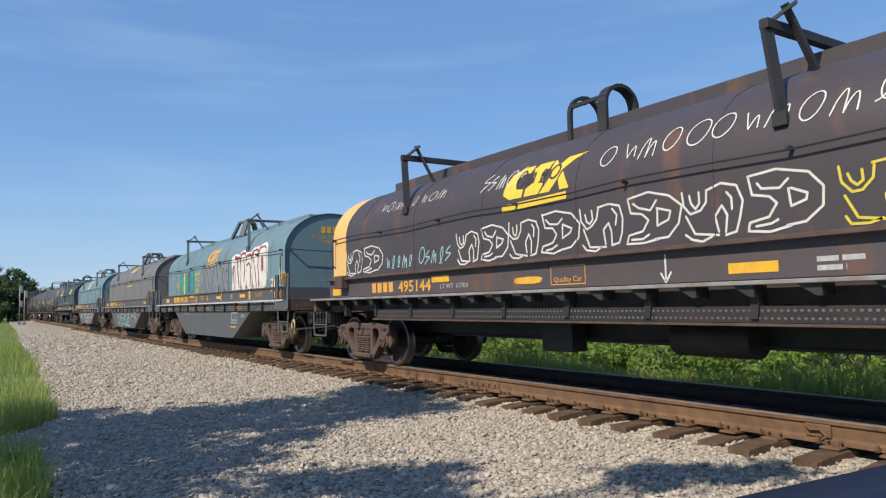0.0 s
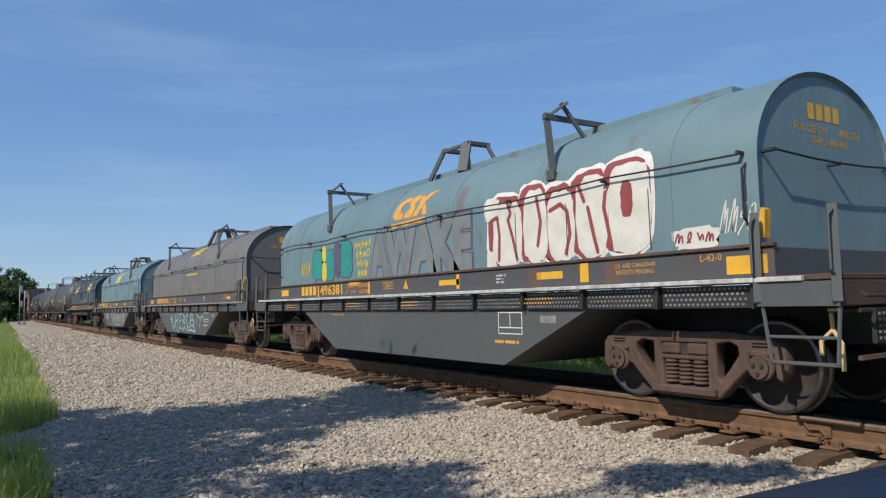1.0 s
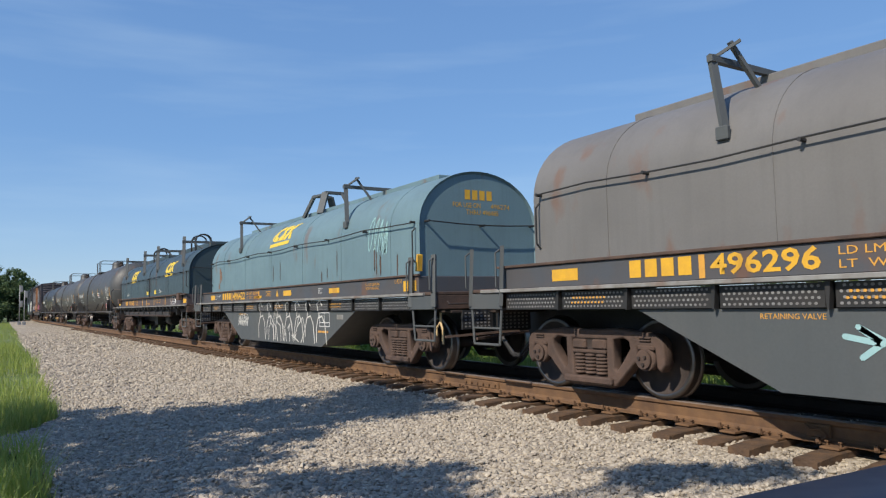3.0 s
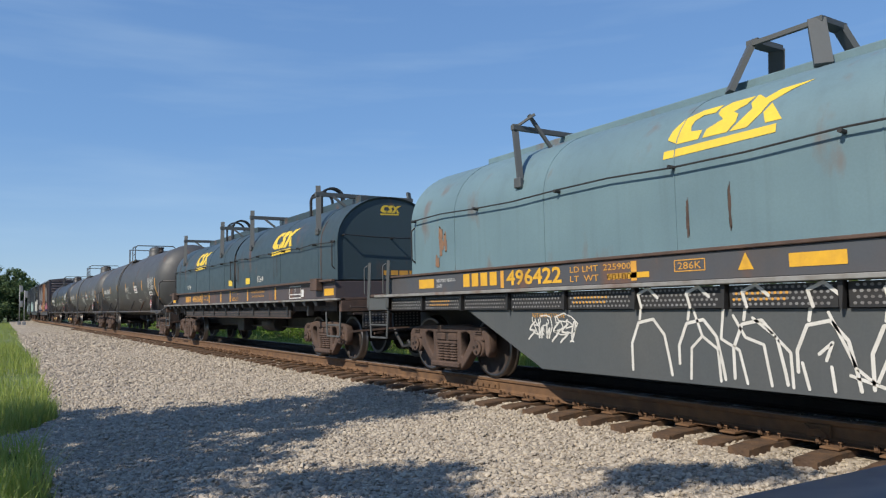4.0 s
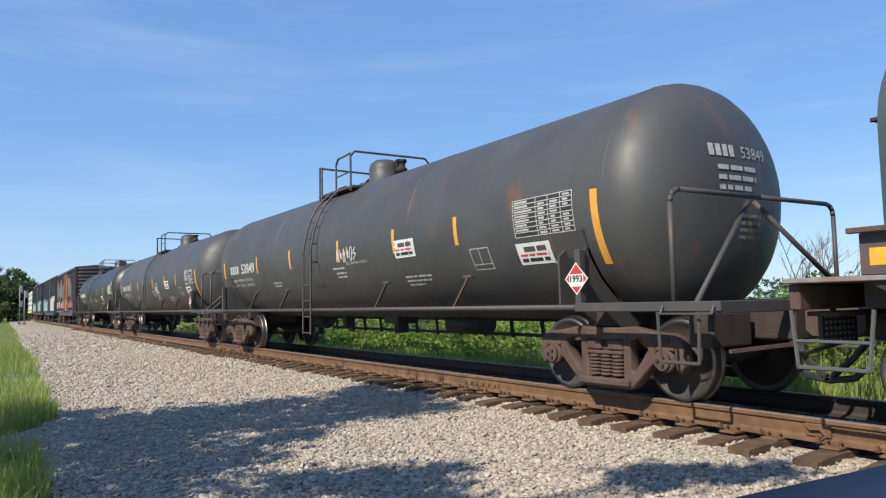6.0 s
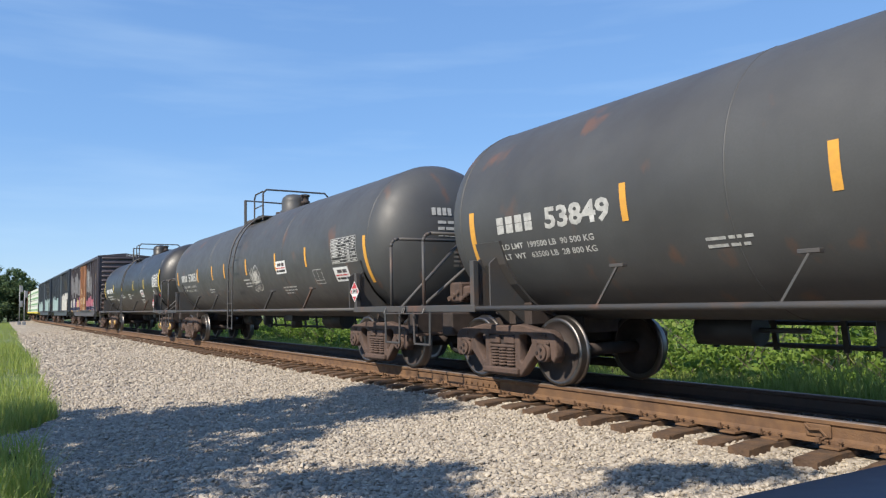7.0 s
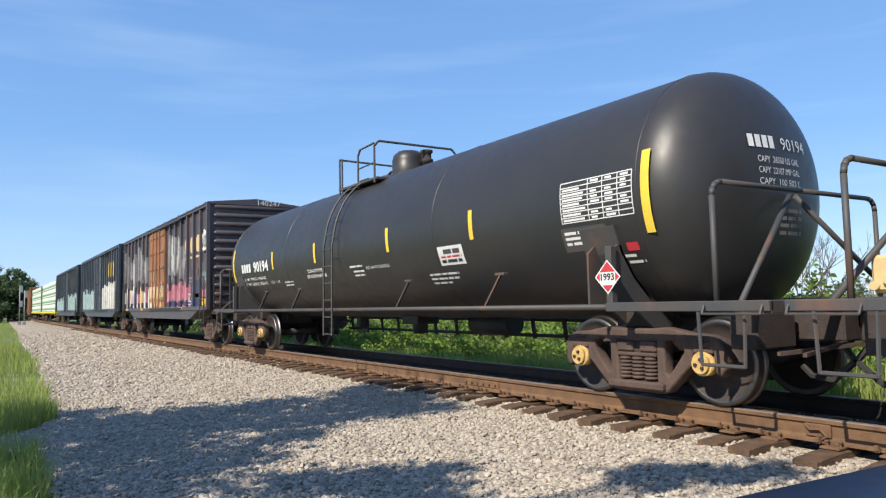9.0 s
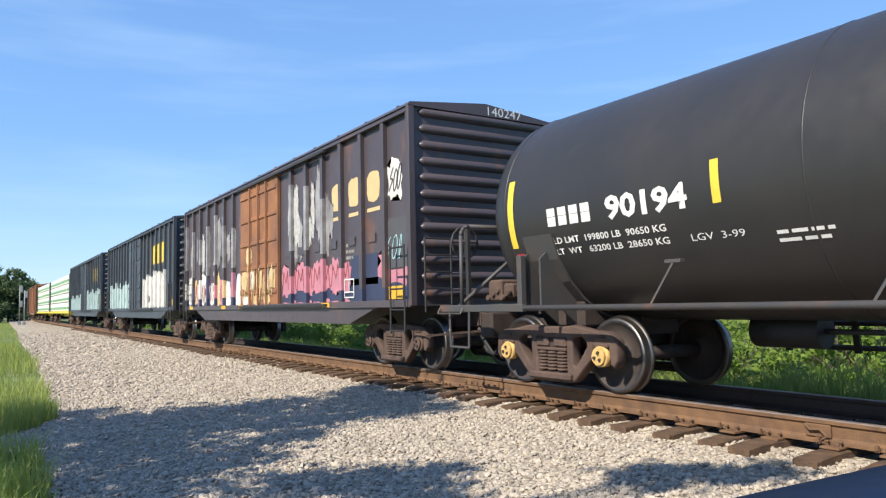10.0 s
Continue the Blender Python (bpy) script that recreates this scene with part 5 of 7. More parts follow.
def patch(x0, x1, y0, y1, mat, parent, onto, label="", rough=0.0, seed=1, fine=0.08, lift=0.004):
    """A painted panel, with a ragged outline where rough is more than nothing."""
    if not rough:
        return decal("painted_panel", poly_bm([rect(0, x1 - x0, 0, y1 - y0)]), mat, parent, onto, x0, y0, label, fine=fine, lift=lift)
    rnd = random.Random(seed)
    cx, cy, pts = (x1 - x0) / 2, (y1 - y0) / 2, []
    for k in range(28):
        a = 2 * math.pi * k / 28
        q = 1 + rnd.uniform(-rough, rough)
        c, s_ = math.cos(a), math.sin(a)
        pts.append((cx + cx * math.copysign(abs(c) ** 0.6, c) * q, cy + cy * math.copysign(abs(s_) ** 0.6, s_) * q))
    return decal("paint_patch", poly_bm([pts]), mat, parent, onto, x0, y0, label, fine=fine, lift=lift)


def spray(lines, w, mat, parent, onto, x, v, label="", lift=0.005):
    return decal("sprayed_line", strokes_bm(lines, w), mat, parent, onto, x, v, label, fine=0.25, lift=lift)


def scaled(lines, kx, ky, jx=0.0, seed=0):
    rnd = random.Random(seed)
    return [[(x * kx + rnd.uniform(-jx, jx), y * ky + rnd.uniform(-jx, jx)) for x, y in ln] for ln in lines]


TAG = [[(0.00, 0.98), (0.01, 0.70), (0.07, 0.52), (0.14, 0.55), (0.19, 0.72), (0.20, 0.95)], [(0.03, 0.50), (0.10, 0.10), (0.28, 0.04)], [(0.20, 0.95), (0.32, 1.02), (0.43, 0.92), (0.47, 0.66), (0.45, 0.34), (0.42, 0.10), (0.34, 0.06)],
       [(0.28, 0.10), (0.26, 0.42), (0.31, 0.60), (0.35, 0.40), (0.34, 0.10)], [(0.52, 1.04), (0.55, 0.72), (0.66, 0.66), (0.72, 0.50), (0.66, 0.28), (0.52, 0.22), (0.50, 0.08), (0.66, 0.03), (0.80, 0.10)],
       [(0.52, 1.04), (0.72, 1.10), (0.92, 0.98), (1.02, 0.70), (1.00, 0.36), (0.90, 0.14), (0.78, 0.10)], [(0.80, 0.72), (0.80, 0.40), (0.90, 0.48), (0.92, 0.62), (0.80, 0.72)],
       [(0.06, 0.86), (0.07, 0.70), (0.11, 0.62), (0.14, 0.72), (0.14, 0.90)], [(0.36, 0.86), (0.40, 0.74), (0.39, 0.52)], [(0.02, 0.14), (0.06, 0.02), (0.16, -0.02), (0.24, 0.06)], [(0.58, 0.92), (0.62, 0.80), (0.74, 0.74), (0.80, 0.90)], [(0.56, 0.14), (0.66, 0.16), (0.72, 0.22)]]

# The brown car.
cv = kid(car_a, "cover")
BROWN = lambda x, v, lift: FLAT(x - 0.5, v, lift)
for k, (x, w, h, c) in enumerate(((-5.92, 1.5, 0.46, "spray_white"), (-2.0, 1.25, 0.46, "spray_white"), (-0.72, 1.35, 0.50, "spray_white"), (0.68, 1.45, 0.52, "spray_white"), (2.18, 1.45, 0.52, "spray_white"), (3.78, 1.4, 0.5, "spray_yellow"))):
    spray(scaled(TAG, w, h, 0.012, k), 0.024, c, cv, BROWN, x, 0.05, "sprayed bubble tag in outline")
spray(scrawl(5, 1.0, 0.24, 3), 0.022, "spray_cyan", cv, BROWN, -4.3, 0.08)
spray(scrawl(5, 1.0, 0.26, 23), 0.022, "spray_cyan", cv, BROWN, -3.15, 0.10)
spray(scrawl(8, 2.3, 0.24, 5), 0.014, "spray_white", cv, BROWN, -4.7, 1.12)
spray(scrawl(5, 1.0, 0.30, 6), 0.018, "spray_white", cv, BROWN, -1.45, 1.05)
spray(scrawl(16, 4.9, 0.34, 7), 0.015, "spray_white", cv, BROWN, 0.95, 1.00)
decal("maker_mark", mark_shapes(1.22, 0.46), "yellow_logo", cv, BROWN, -0.80, 0.86, "yellow winged maker's mark", fine=0.1)
spray(scrawl(4, 0.9, 0.25, 8), 0.03, "brown_hood", cv, BROWN, -0.6, 1.0, lift=0.008)
for sk in (0.002,):
    decal("end_band", poly_bm([rect(0, 0.60, 0, 4.6)]), "cream_band", cv, FLAT, -7.03, 0.02, "cream painted end band", fine=0.06, lift=0.003)
side = lambda x, v, lift: flat_side(-1.34)(x - 0.5, v, lift)
sl = kid(car_a, "side_sill")
block_mark(0.17, 0.84, "orange", sl, side, -4.65, 1.345)
words("495144", 0.18, 1.05, "orange", sl, side, -3.68, 1.34, off=0.004, fine=0)
patch(-2.6, -2.1, 1.46, 1.56, "yellow", sl, side, fine=0)
words("LT WT  67700", 0.07, 0.75, "white_old", sl, side, -2.35, 1.36, fine=0)
patch(-0.52, 0.05, 1.36, 1.45, "yellow", sl, side, rough=0.05, fine=0)
decal("stencil_frame", strokes_bm([[(0, 0), (0.6, 0), (0.6, 0.22), (0, 0.22), (0, 0)]], 0.012), "orange", sl, side, 0.22, 1.33, fine=0)
words("Quality Car", 0.065, 0.50, "orange", sl, side, 0.27, 1.36, fine=0)
patch(2.74, 3.25, 1.35, 1.45, "yellow", sl, side, fine=0)
decal("small_print", bars([0.4, 0.25], 0.045, 0.03, 5), "white_old", sl, side, 3.6, 1.46, fine=0)
spray([[(0, 0.28), (0, 0)], [(-0.06, 0.09), (0, 0), (0.07, 0.1)]], 0.022, "spray_white", sl, side, 2.0, 1.30)
for s_ in (-1, 1):
    patch(s_ * 6.68 + 0.3, s_ * 6.68 + 0.72, 1.33, 1.46, "yellow", sl, side, fine=0)

# The blue car with the white piece.
cv, sl = kid(car_b, "cover"), kid(car_b, "side_sill")
rnd = random.Random(2)
for k, (x0, x1, v1) in enumerate(((2.30, 3.02, 0.98), (2.98, 3.52, 1.06), (3.45, 4.02, 0.98), (3.98, 4.58, 1.08), (4.52, 5.22, 1.14))):
    patch(x0 - 0.07, x1 + 0.07, 0.02, v1 + 0.07, "white", cv, DEEP, "white rim of the sprayed piece", 0.05, 30 + k, lift=0.004 + 0.0004 * k)
    patch(x0 - 0.02, x1 + 0.02, 0.03, v1 + 0.02, "spray_maroon", cv, DEEP, "maroon shadow of the sprayed piece", 0.05, 40 + k, lift=0.0065 + 0.0004 * k)
    patch(x0 + 0.09, x1 + 0.02, 0.04, v1 - 0.07, "spray_white", cv, DEEP, "white sprayed bubble letter", 0.06, 50 + k, lift=0.009 + 0.0006 * k)
patch(2.20, 2.55, 0.66, 1.0, "spray_white", cv, DEEP, "", 0.12, 58, lift=0.013)
patch(2.24, 2.46, 0.02, 0.26, "spray_white", cv, DEEP, "", 0.12, 59, lift=0.013)
patch(4.80, 4.98, 0.46, 0.86, "spray_maroon", cv, DEEP, "maroon centre of a sprayed letter", 0.08, 60, lift=0.014)
spray([[(0.05, 0.62), (0.20, 0.66), (0.24, 0.4), (0.22, 0.06)], [(0.42, 0.86), (0.50, 0.68), (0.44, 0.60), (0.55, 0.30), (0.62, 0.05)], [(1.05, 0.82), (1.12, 0.5), (1.05, 0.2)], [(1.30, 0.62), (1.50, 0.68), (1.62, 0.58), (1.66, 0.30), (1.58, 0.06)], [(1.82, 0.88), (1.92, 0.66)], [(1.98, 0.58), (2.06, 0.25), (2.12, 0.04)], [(2.30, 0.9), (2.24, 0.55), (2.34, 0.1)]], 0.055, "spray_maroon", cv, DEEP, 2.3, 0.06, "maroon sprayed detail", lift=0.014)
for x in (2.9, 3.9, 5.2):
    spray([[(0, 0.7), (0.01, 0.05)]], 0.012, "rust", cv, DEEP, x, 0.03, lift=0.016)
patch(5.5, 6.05, 0.03, 0.26, "spray_white", cv, DEEP, "", 0.18, 61)
spray(scrawl(4, 0.5, 0.10, 12), 0.02, "spray_maroon", cv, DEEP, 5.52, 0.10, lift=0.008)
spray(scrawl(4, 0.4, 0.35, 13), 0.014, "spray_white", cv, DEEP, 6.05, 0.12)
decal("sprayed_word", fit_width(text_bm("AWAKE", 0.74, 0.10), 3.4), "spray_purple", cv, DEEP, -1.50, 0.10, "dark outline of grey sprayed word", lift=0.004)
decal("sprayed_word", fit_width(text_bm("AWAKE", 0.72, 0.075), 3.3), "spray_grey", cv, DEEP, -1.45, 0.11, "grey sprayed block letters", lift=0.007)
for k, (x0, x1, y0, y1, c) in enumerate(((-4.2, -3.6, 0.10, 0.72, "spray_teal"), (-3.65, -3.05, 0.06, 0.70, "spray_teal"), (-2.75, -2.2, 0.08, 0.80, "spray_teal"))):
    patch(x0 - 0.03, x1 + 0.03, y0 - 0.03, y1 + 0.03, "spray_purple", cv, DEEP, "", 0.09, 70 + k)
    patch(x0, x1, y0, y1, c, cv, DEEP, "teal sprayed blob", 0.09, 70 + k, lift=0.007)
patch(-3.66, -3.42, 0.06, 0.44, "spray_yellow", cv, DEEP, "", 0.1, 75, lift=0.010)
patch(-3.64, -3.44, 0.46, 0.80, "spray_yellow", cv, DEEP, "", 0.1, 76, lift=0.010)
patch(-3.05, -2.72, 0.10, 0.84, "spray_purple", cv, DEEP, "", 0.1, 77, lift=0.011)
spray(scrawl(5, 0.5, 0.3, 14), 0.02, "spray_yellow", cv, DEEP, -4.85, 0.20)
for k in range(4):
    spray(scrawl(5 - k % 2, 0.75 - 0.12 * k, 0.13, 15 + k), 0.026, "spray_yellow", cv, DEEP, -2.1 + 0.05 * k, 0.62 - k * 0.18)
decal("maker_mark", mark_shapes(1.07, 0.42), "orange", cv, DEEP, -0.55, 1.0, "faded orange winged maker's mark", fine=0.1)


def deep_sill(car, number, lines, yellow):
    """Stencils and reflective panels on the side sill of a deep-well car."""
    sl, side = kid(car, "side_sill"), flat_side(-1.42)
    patch(-5.65, -5.2, 1.37, 1.51, "yellow", sl, side, fine=0)
    block_mark(0.185, 0.86, "yellow", sl, side, -4.4, 1.36)
    words(number, 0.19, 1.08, "yellow", sl, side, -3.38, 1.355, off=0.006, fine=0)
    patch(-3.51, -3.44, 1.32, 1.55, "orange", sl, side, fine=0)
    for k, ln in enumerate(lines):
        words(ln, 0.07, 0.95, "orange", sl, side, -2.15, 1.46 - k * 0.11, fine=0)
    patch(-1.2, -1.12, 1.33, 1.54, "orange", sl, side, fine=0)
    decal("stencil_frame", strokes_bm([[(0, 0), (0.36, 0), (0.36, 0.11), (0, 0.11), (0, 0)]], 0.01), "orange", sl, side, -0.62, 1.40, fine=0)
    words("286K", 0.07, 0.28, "orange", sl, side, -0.58, 1.42, fine=0)
    decal("jacking_mark", poly_bm([[(0, 0), (0.16, 0), (0.08, 0.16)]]), "yellow", sl, side, 0.10, 1.38, fine=0)
    for x0, x1, y0, y1 in yellow:
        patch(x0, x1, y0, y1, "yellow", sl, side, fine=0)
    decal("small_print", bars([0.22, 0.16, 0.18], 0.025, 0.02, 9), "white_old", sl, side, 2.65, 1.50, fine=0)
    words("U.S. AND CANADIAN", 0.05, 0.56, "orange", sl, side, 4.83, 1.47, fine=0)
    words("PATENTS PENDING", 0.05, 0.52, "orange", sl, side, 4.85, 1.40, fine=0)
    words("L-42-0", 0.07, 0.24, "orange", sl, side, 5.95, 1.48, fine=0)
    patch(6.24, 6.66, 1.34, 1.51, "yellow", sl, side, fine=0)
    wl_ = kid(car, "well")
    wside = flat_side(-1.39)
    decal("test_stencil", strokes_bm([[(0, 0), (0.5, 0), (0.5, 0.28), (0, 0.28), (0, 0)], [(0, 0.08), (0.5, 0.08)], [(0.25, 0.08), (0.25, 0.28)]], 0.014), "white", wl_, wside, 2.64, 0.71, "white stencilled test panel", fine=0)
    decal("small_print", bars([0.52], 0.04, 0.02, 19), "orange", wl_, wside, 2.55, 0.62, fine=0)
    words("RETAINING VALVE", 0.05, 0.6, "orange", wl_, wside, -2.9, 0.93, fine=0)
    patch(3.5, 3.8, 0.86, 0.95, "edge_grey", wl_, wside, fine=0)
    ex = flat_end(6.46)
    cvr = kid(car, "cover")
    block_mark(0.17, 0.62, "yellow", cvr, ex, -0.30, 2.92)
    words("FOR USE ON", 0.085, 0.58, "yellow", cvr, ex, -0.55, 2.78, fine=0)
    words("496274", 0.085, 0.42, "yellow", cvr, ex, 0.25, 2.78, fine=0)
    words("THRU 496485", 0.085, 0.70, "yellow", cvr, ex, -0.28, 2.66, fine=0)
    bm = fresh()
    prism(bm, [(6.52, 1.66), (6.60, 1.66), (6.62, 1.92), (6.58, 1.94)], -1.36, -1.27)
    part("hold_down_clip", bm, "yellow", car, "yellow painted hold-down clip")
    bm = fresh()
    pipe(bm, [(7.10, -1.25, 0.98), (7.12, -1.27, 0.84), (7.02, -1.28, 0.74), (7.02, -1.28, 0.62)], 0.018, 6)
    pipe(bm, [(7.12, -1.27, 0.84), (7.20, -1.28, 0.72), (7.20, -1.28, 0.50)], 0.018, 6)
    part("cut_lever_hook", bm, "cream", car, "pale yellow bent lever end")


deep_sill(car_b, "496381", ("LD LMT  225500", "LT  WT   60500"), [(-2.0, -1.5, 1.49, 1.56), (1.2, 1.75, 1.40, 1.48), (1.68, 1.76, 1.34, 1.55), (3.5, 3.98, 1.40, 1.49), (4.28, 4.42, 1.34, 1.56)])
deep_sill(car_c, "496296", ("LD LMT  225800", "LT  WT   60200"), [(5.2, 5.6, 1.38, 1.46)])
deep_sill(car_d, "496422", ("LD LMT  225900", "LT  WT   60100"), [(-1.55, -0.95, 1.36, 1.42), (0.6, 1.1, 1.38, 1.5), (3.2, 3.7, 1.38, 1.48)])
words("NEWPORT NEWS VA", 0.05, 0.52, "white", kid(car_d, "side_sill"), flat_side(-1.42), -5.12, 1.45, fine=0)
words("DATE", 0.05, 0.15, "white", kid(car_d, "side_sill"), flat_side(-1.42), -5.12, 1.37, fine=0)
for car in (car_b, car_c, car_d):
    pn = kids(car, "punched_panel")
    for k in (1, 4, 6, 9):
        bm = fresh()
        studs(bm, -6.4 + k * 1.07, -5.85 + k * 1.07, 1.08, 1.19, -1.4365)
        tagged(part("yellow_studs", bm, "orange", pn[k]), kind="stuff")

# The grey car.
cv = kid(car_c, "cover")
decal("maker_mark", mark_shapes(1.07, 0.34), "yellow_logo", cv, DEEP, -0.46, 1.55, "peeling yellow winged maker's mark", fine=0.08)
patch(-0.28, 1.24, 0.69, 0.73, "yellow_logo", cv, DEEP, rough=0.1, seed=80, fine=0)
decal("jacking_mark", poly_bm([[(0, 0.14), (0.12, 0.14), (0.06, 0)]]), "yellow", cv, DEEP, 0.45, 0.22, fine=0)
wl_, wside = kid(car_c, "well"), flat_side(-1.39)
spray(scaled([[(0, 0.7), (0.25, 0.62), (0.1, 0.8), (0.25, 0.62), (0.1, 0.45)], [(0.35, 0.9), (0.3, 0.3), (0.5, 0.1), (0.62, 0.4), (0.66, 0.95)], [(0.8, 0.9), (0.72, 0.2)], [(1.05, 1.0), (0.95, 0.1), (1.15, 0.0)], [(0.72, 0.55), (1.02, 0.6)], [(1.3, 0.9), (1.25, 0.2), (1.5, 0.15)], [(1.28, 0.55), (1.5, 0.6)], [(1.3, 0.9), (1.55, 0.95)], [(1.75, 0.9), (1.7, 0.1), (1.95, 0.25), (1.9, 0.5), (1.72, 0.55), (1.95, 0.7), (1.75, 0.9)], [(2.3, 0.9), (2.1, 0.8), (2.2, 0.5), (2.35, 0.3), (2.1, 0.1)]], 1.15, 0.68, 0.015, 4), 0.05, "spray_cyan", wl_, wside, -2.15, 0.33, "pale cyan sprayed tag")
spray(scaled([[(0, 0), (0.35, 0.1), (0.9, 0.0)], [(0.1, 0.1), (0.3, 0.4), (0.15, 0.5), (0.4, 0.75), (0.3, 0.85), (0.5, 1.0), (0.62, 0.8), (0.55, 0.7), (0.75, 0.5), (0.65, 0.4), (0.9, 0.0)], [(0.35, 0.3), (0.6, 0.35)], [(0.4, 0.6), (0.55, 0.62)]], 1.1, 0.62, 0.012, 5), 0.045, "spray_cyan", wl_, wside, 0.55, 0.36, "pale cyan sprayed tree shape")
spray([[(0, 0.12), (0.1, 0.42), (0.55, 0.25), (0.38, 0.0)]], 0.022, "spray_white", wl_, wside, 1.65, 0.52)
spray(scrawl(5, 0.4, 0.14, 31), 0.012, "spray_cyan", wl_, wside, 2.15, 0.80)

bm = fresh()
bar(bm, (6.90, 0.05, 1.3), (6.90, 0.05, 2.55), 0.10, 0.06)
box(bm, 6.80, 6.98, -0.20, 0.25, 1.95, 2.35, 0.02)
ring = [(7.05, 0.05 + 0.25 * math.cos(k * 0.5236), 2.25 + 0.25 * math.sin(k * 0.5236)) for k in range(13)]
pipe(bm, ring, 0.018, 6)
for k in range(0, 12, 2):
    rod(bm, (7.05, 0.05, 2.25), ring[k], 0.012, 5)
pipe(bm, [(7.0, -0.2, 2.0), (7.02, -0.22, 1.6), (7.0, -0.2, 1.25)], 0.02, 6)
part("hand_brake", bm, "black", car_c, "black hand brake wheel with its chain")

# The pale blue car.
cv, wl_ = kid(car_d, "cover"), kid(car_d, "well")
decal("maker_mark", mark_shapes(1.2, 0.44), "yellow_logo", cv, DEEP, -0.80, 1.16, "yellow winged maker's mark", fine=0.1)
for k in range(9):
    x, v = rnd.uniform(-5.42, -5.12), rnd.uniform(0.10, 0.55)
    patch(x, x + rnd.uniform(0.03, 0.10), v, v + rnd.uniform(0.12, 0.32), "rust_light", cv, DEEP, "rust breaking through the paint" if k == 0 else "", 0.22, 800 + k, lift=0.004 + 0.0004 * k)
for k in range(9):
    x, v = rnd.uniform(-6.4, 6.2), rnd.uniform(0.0, 0.25)
    patch(x, x + rnd.uniform(0.02, 0.05), v, v + rnd.uniform(0.1, 0.45), "rust", cv, DEEP, "", 0.35, 840 + k, lift=0.004)
spray([[(0.0, 0.0), (0.02, 0.3), (0.15, 0.42), (0.05, 0.7)], [(0.15, 0.42), (0.32, 0.3), (0.34, 0.0)], [(0.4, 0.7), (0.36, 0.4), (0.55, 0.3), (0.62, 0.0)], [(0.5, 0.62), (0.62, 0.42), (0.8, 0.36), (0.86, 0.0)], [(0.7, 0.6), (0.9, 0.45), (1.05, 0.3), (1.06, 0.0)], [(1.15, 0.22), (1.2, 0.0)], [(1.4, 0.2), (1.42, 0.0)], [(1.3, 0.3), (1.42, 0.4), (1.36, 0.25)], [(1.4, 0.65), (1.6, 0.2), (1.75, 0.08), (1.85, 0.3), (2.0, 0.62)], [(1.55, 0.14), (1.95, 0.02)], [(1.9, 0.35), (2.2, 0.55), (2.35, 0.3), (2.1, 0.0)]], 0.028, "spray_white", wl_, wside, -0.5, 0.34)
for k in range(7):
    q = -1.25 + 0.62 * k
    spray([[(0.0, 0.02 + 0.1 * (k % 2)), (0.0, 0.30), (0.10, 0.52), (0.30, 0.56), (0.44, 0.40), (0.50, 0.12), (0.52, 0.0)], [(0.12, 0.56), (0.16, 0.78), (0.10, 0.86)]], 0.032, "spray_white", wl_, wside, q, 0.36, "white sprayed arch" if k == 0 else "")
    spray([[(0.14, 0.0), (0.10, 0.14), (0.24, 0.20), (0.36, 0.10)]], 0.032, "spray_white", pn[min(11, max(0, int((q + 6.6) / 1.1)))], flat_side(-1.437), q + 0.05, 1.04)
spray(scaled(TAG, 0.8, 0.22, 0.02, 9), 0.016, "spray_white", wl_, wside, -2.9, 0.72, "white sprayed tag in outline")
spray(scrawl(6, 0.9, 0.25, 33), 0.025, "spray_white", wl_, wside, -3.0, 0.62)
spray(scrawl(4, 0.8, 0.7, 34), 0.03, "spray_cyan", cv, DEEP, 4.6, 0.45)

# The dark car with two covers.
covers = kids(car_e, "cover")
sl, side = kid(car_e, "side_sill"), flat_side(-1.34)
for cvr, x in zip(covers, (-4.2, 3.35)):
    decal("maker_mark", mark_shapes(1.22, 0.44), "yellow_logo", cvr, FLAT, x, 0.88, "yellow winged maker's mark", fine=0.1)
    spray(scrawl(4, 0.5, 0.16, int(50 + x)), 0.018, "spray_white", cvr, FLAT, x - 1.2, 0.12)
for cvr, x in zip(covers, (-0.42, 1.2)):
    patch(x, x + 0.36, 0.10, 0.26, "yellow_logo", cvr, FLAT, fine=0)
for xx in (-2.25, -0.95, 0.0, 1.6, 3.75):
    patch(xx, xx + 0.10, 1.30, 1.60, "orange", sl, side, fine=0)
block_mark(0.19, 0.72, "orange", sl, side, -5.25, 1.35)
words("496168", 0.20, 1.12, "orange", sl, side, -4.3, 1.345, off=0.005, fine=0)
patch(-3.13, -3.02, 1.30, 1.60, "orange", sl, side, fine=0)
words("LD LMT 219800", 0.055, 0.75, "orange", sl, side, -2.92, 1.49, fine=0)
words("LT WT   66200", 0.055, 0.72, "orange", sl, side, -2.92, 1.37, fine=0)
patch(-7.2, -6.8, 1.36, 1.50, "yellow", sl, side, fine=0)
patch(6.75, 7.22, 1.34, 1.48, "yellow", sl, side, fine=0)
decal("stencil_frame", strokes_bm([[(0, 0), (0.56, 0), (0.56, 0.22), (0, 0.22), (0, 0)]], 0.012), "orange", sl, side, 0.22, 1.34, fine=0)
words("Quality Car", 0.065, 0.48, "orange", sl, side, 0.26, 1.37, fine=0)
words("RESTRICTED LOADING", 0.06, 1.05, "orange", sl, side, 1.95, 1.50, fine=0)
words("SEE EQUIPMENT REGISTER", 0.05, 0.95, "orange", sl, side, 2.0, 1.39, fine=0)
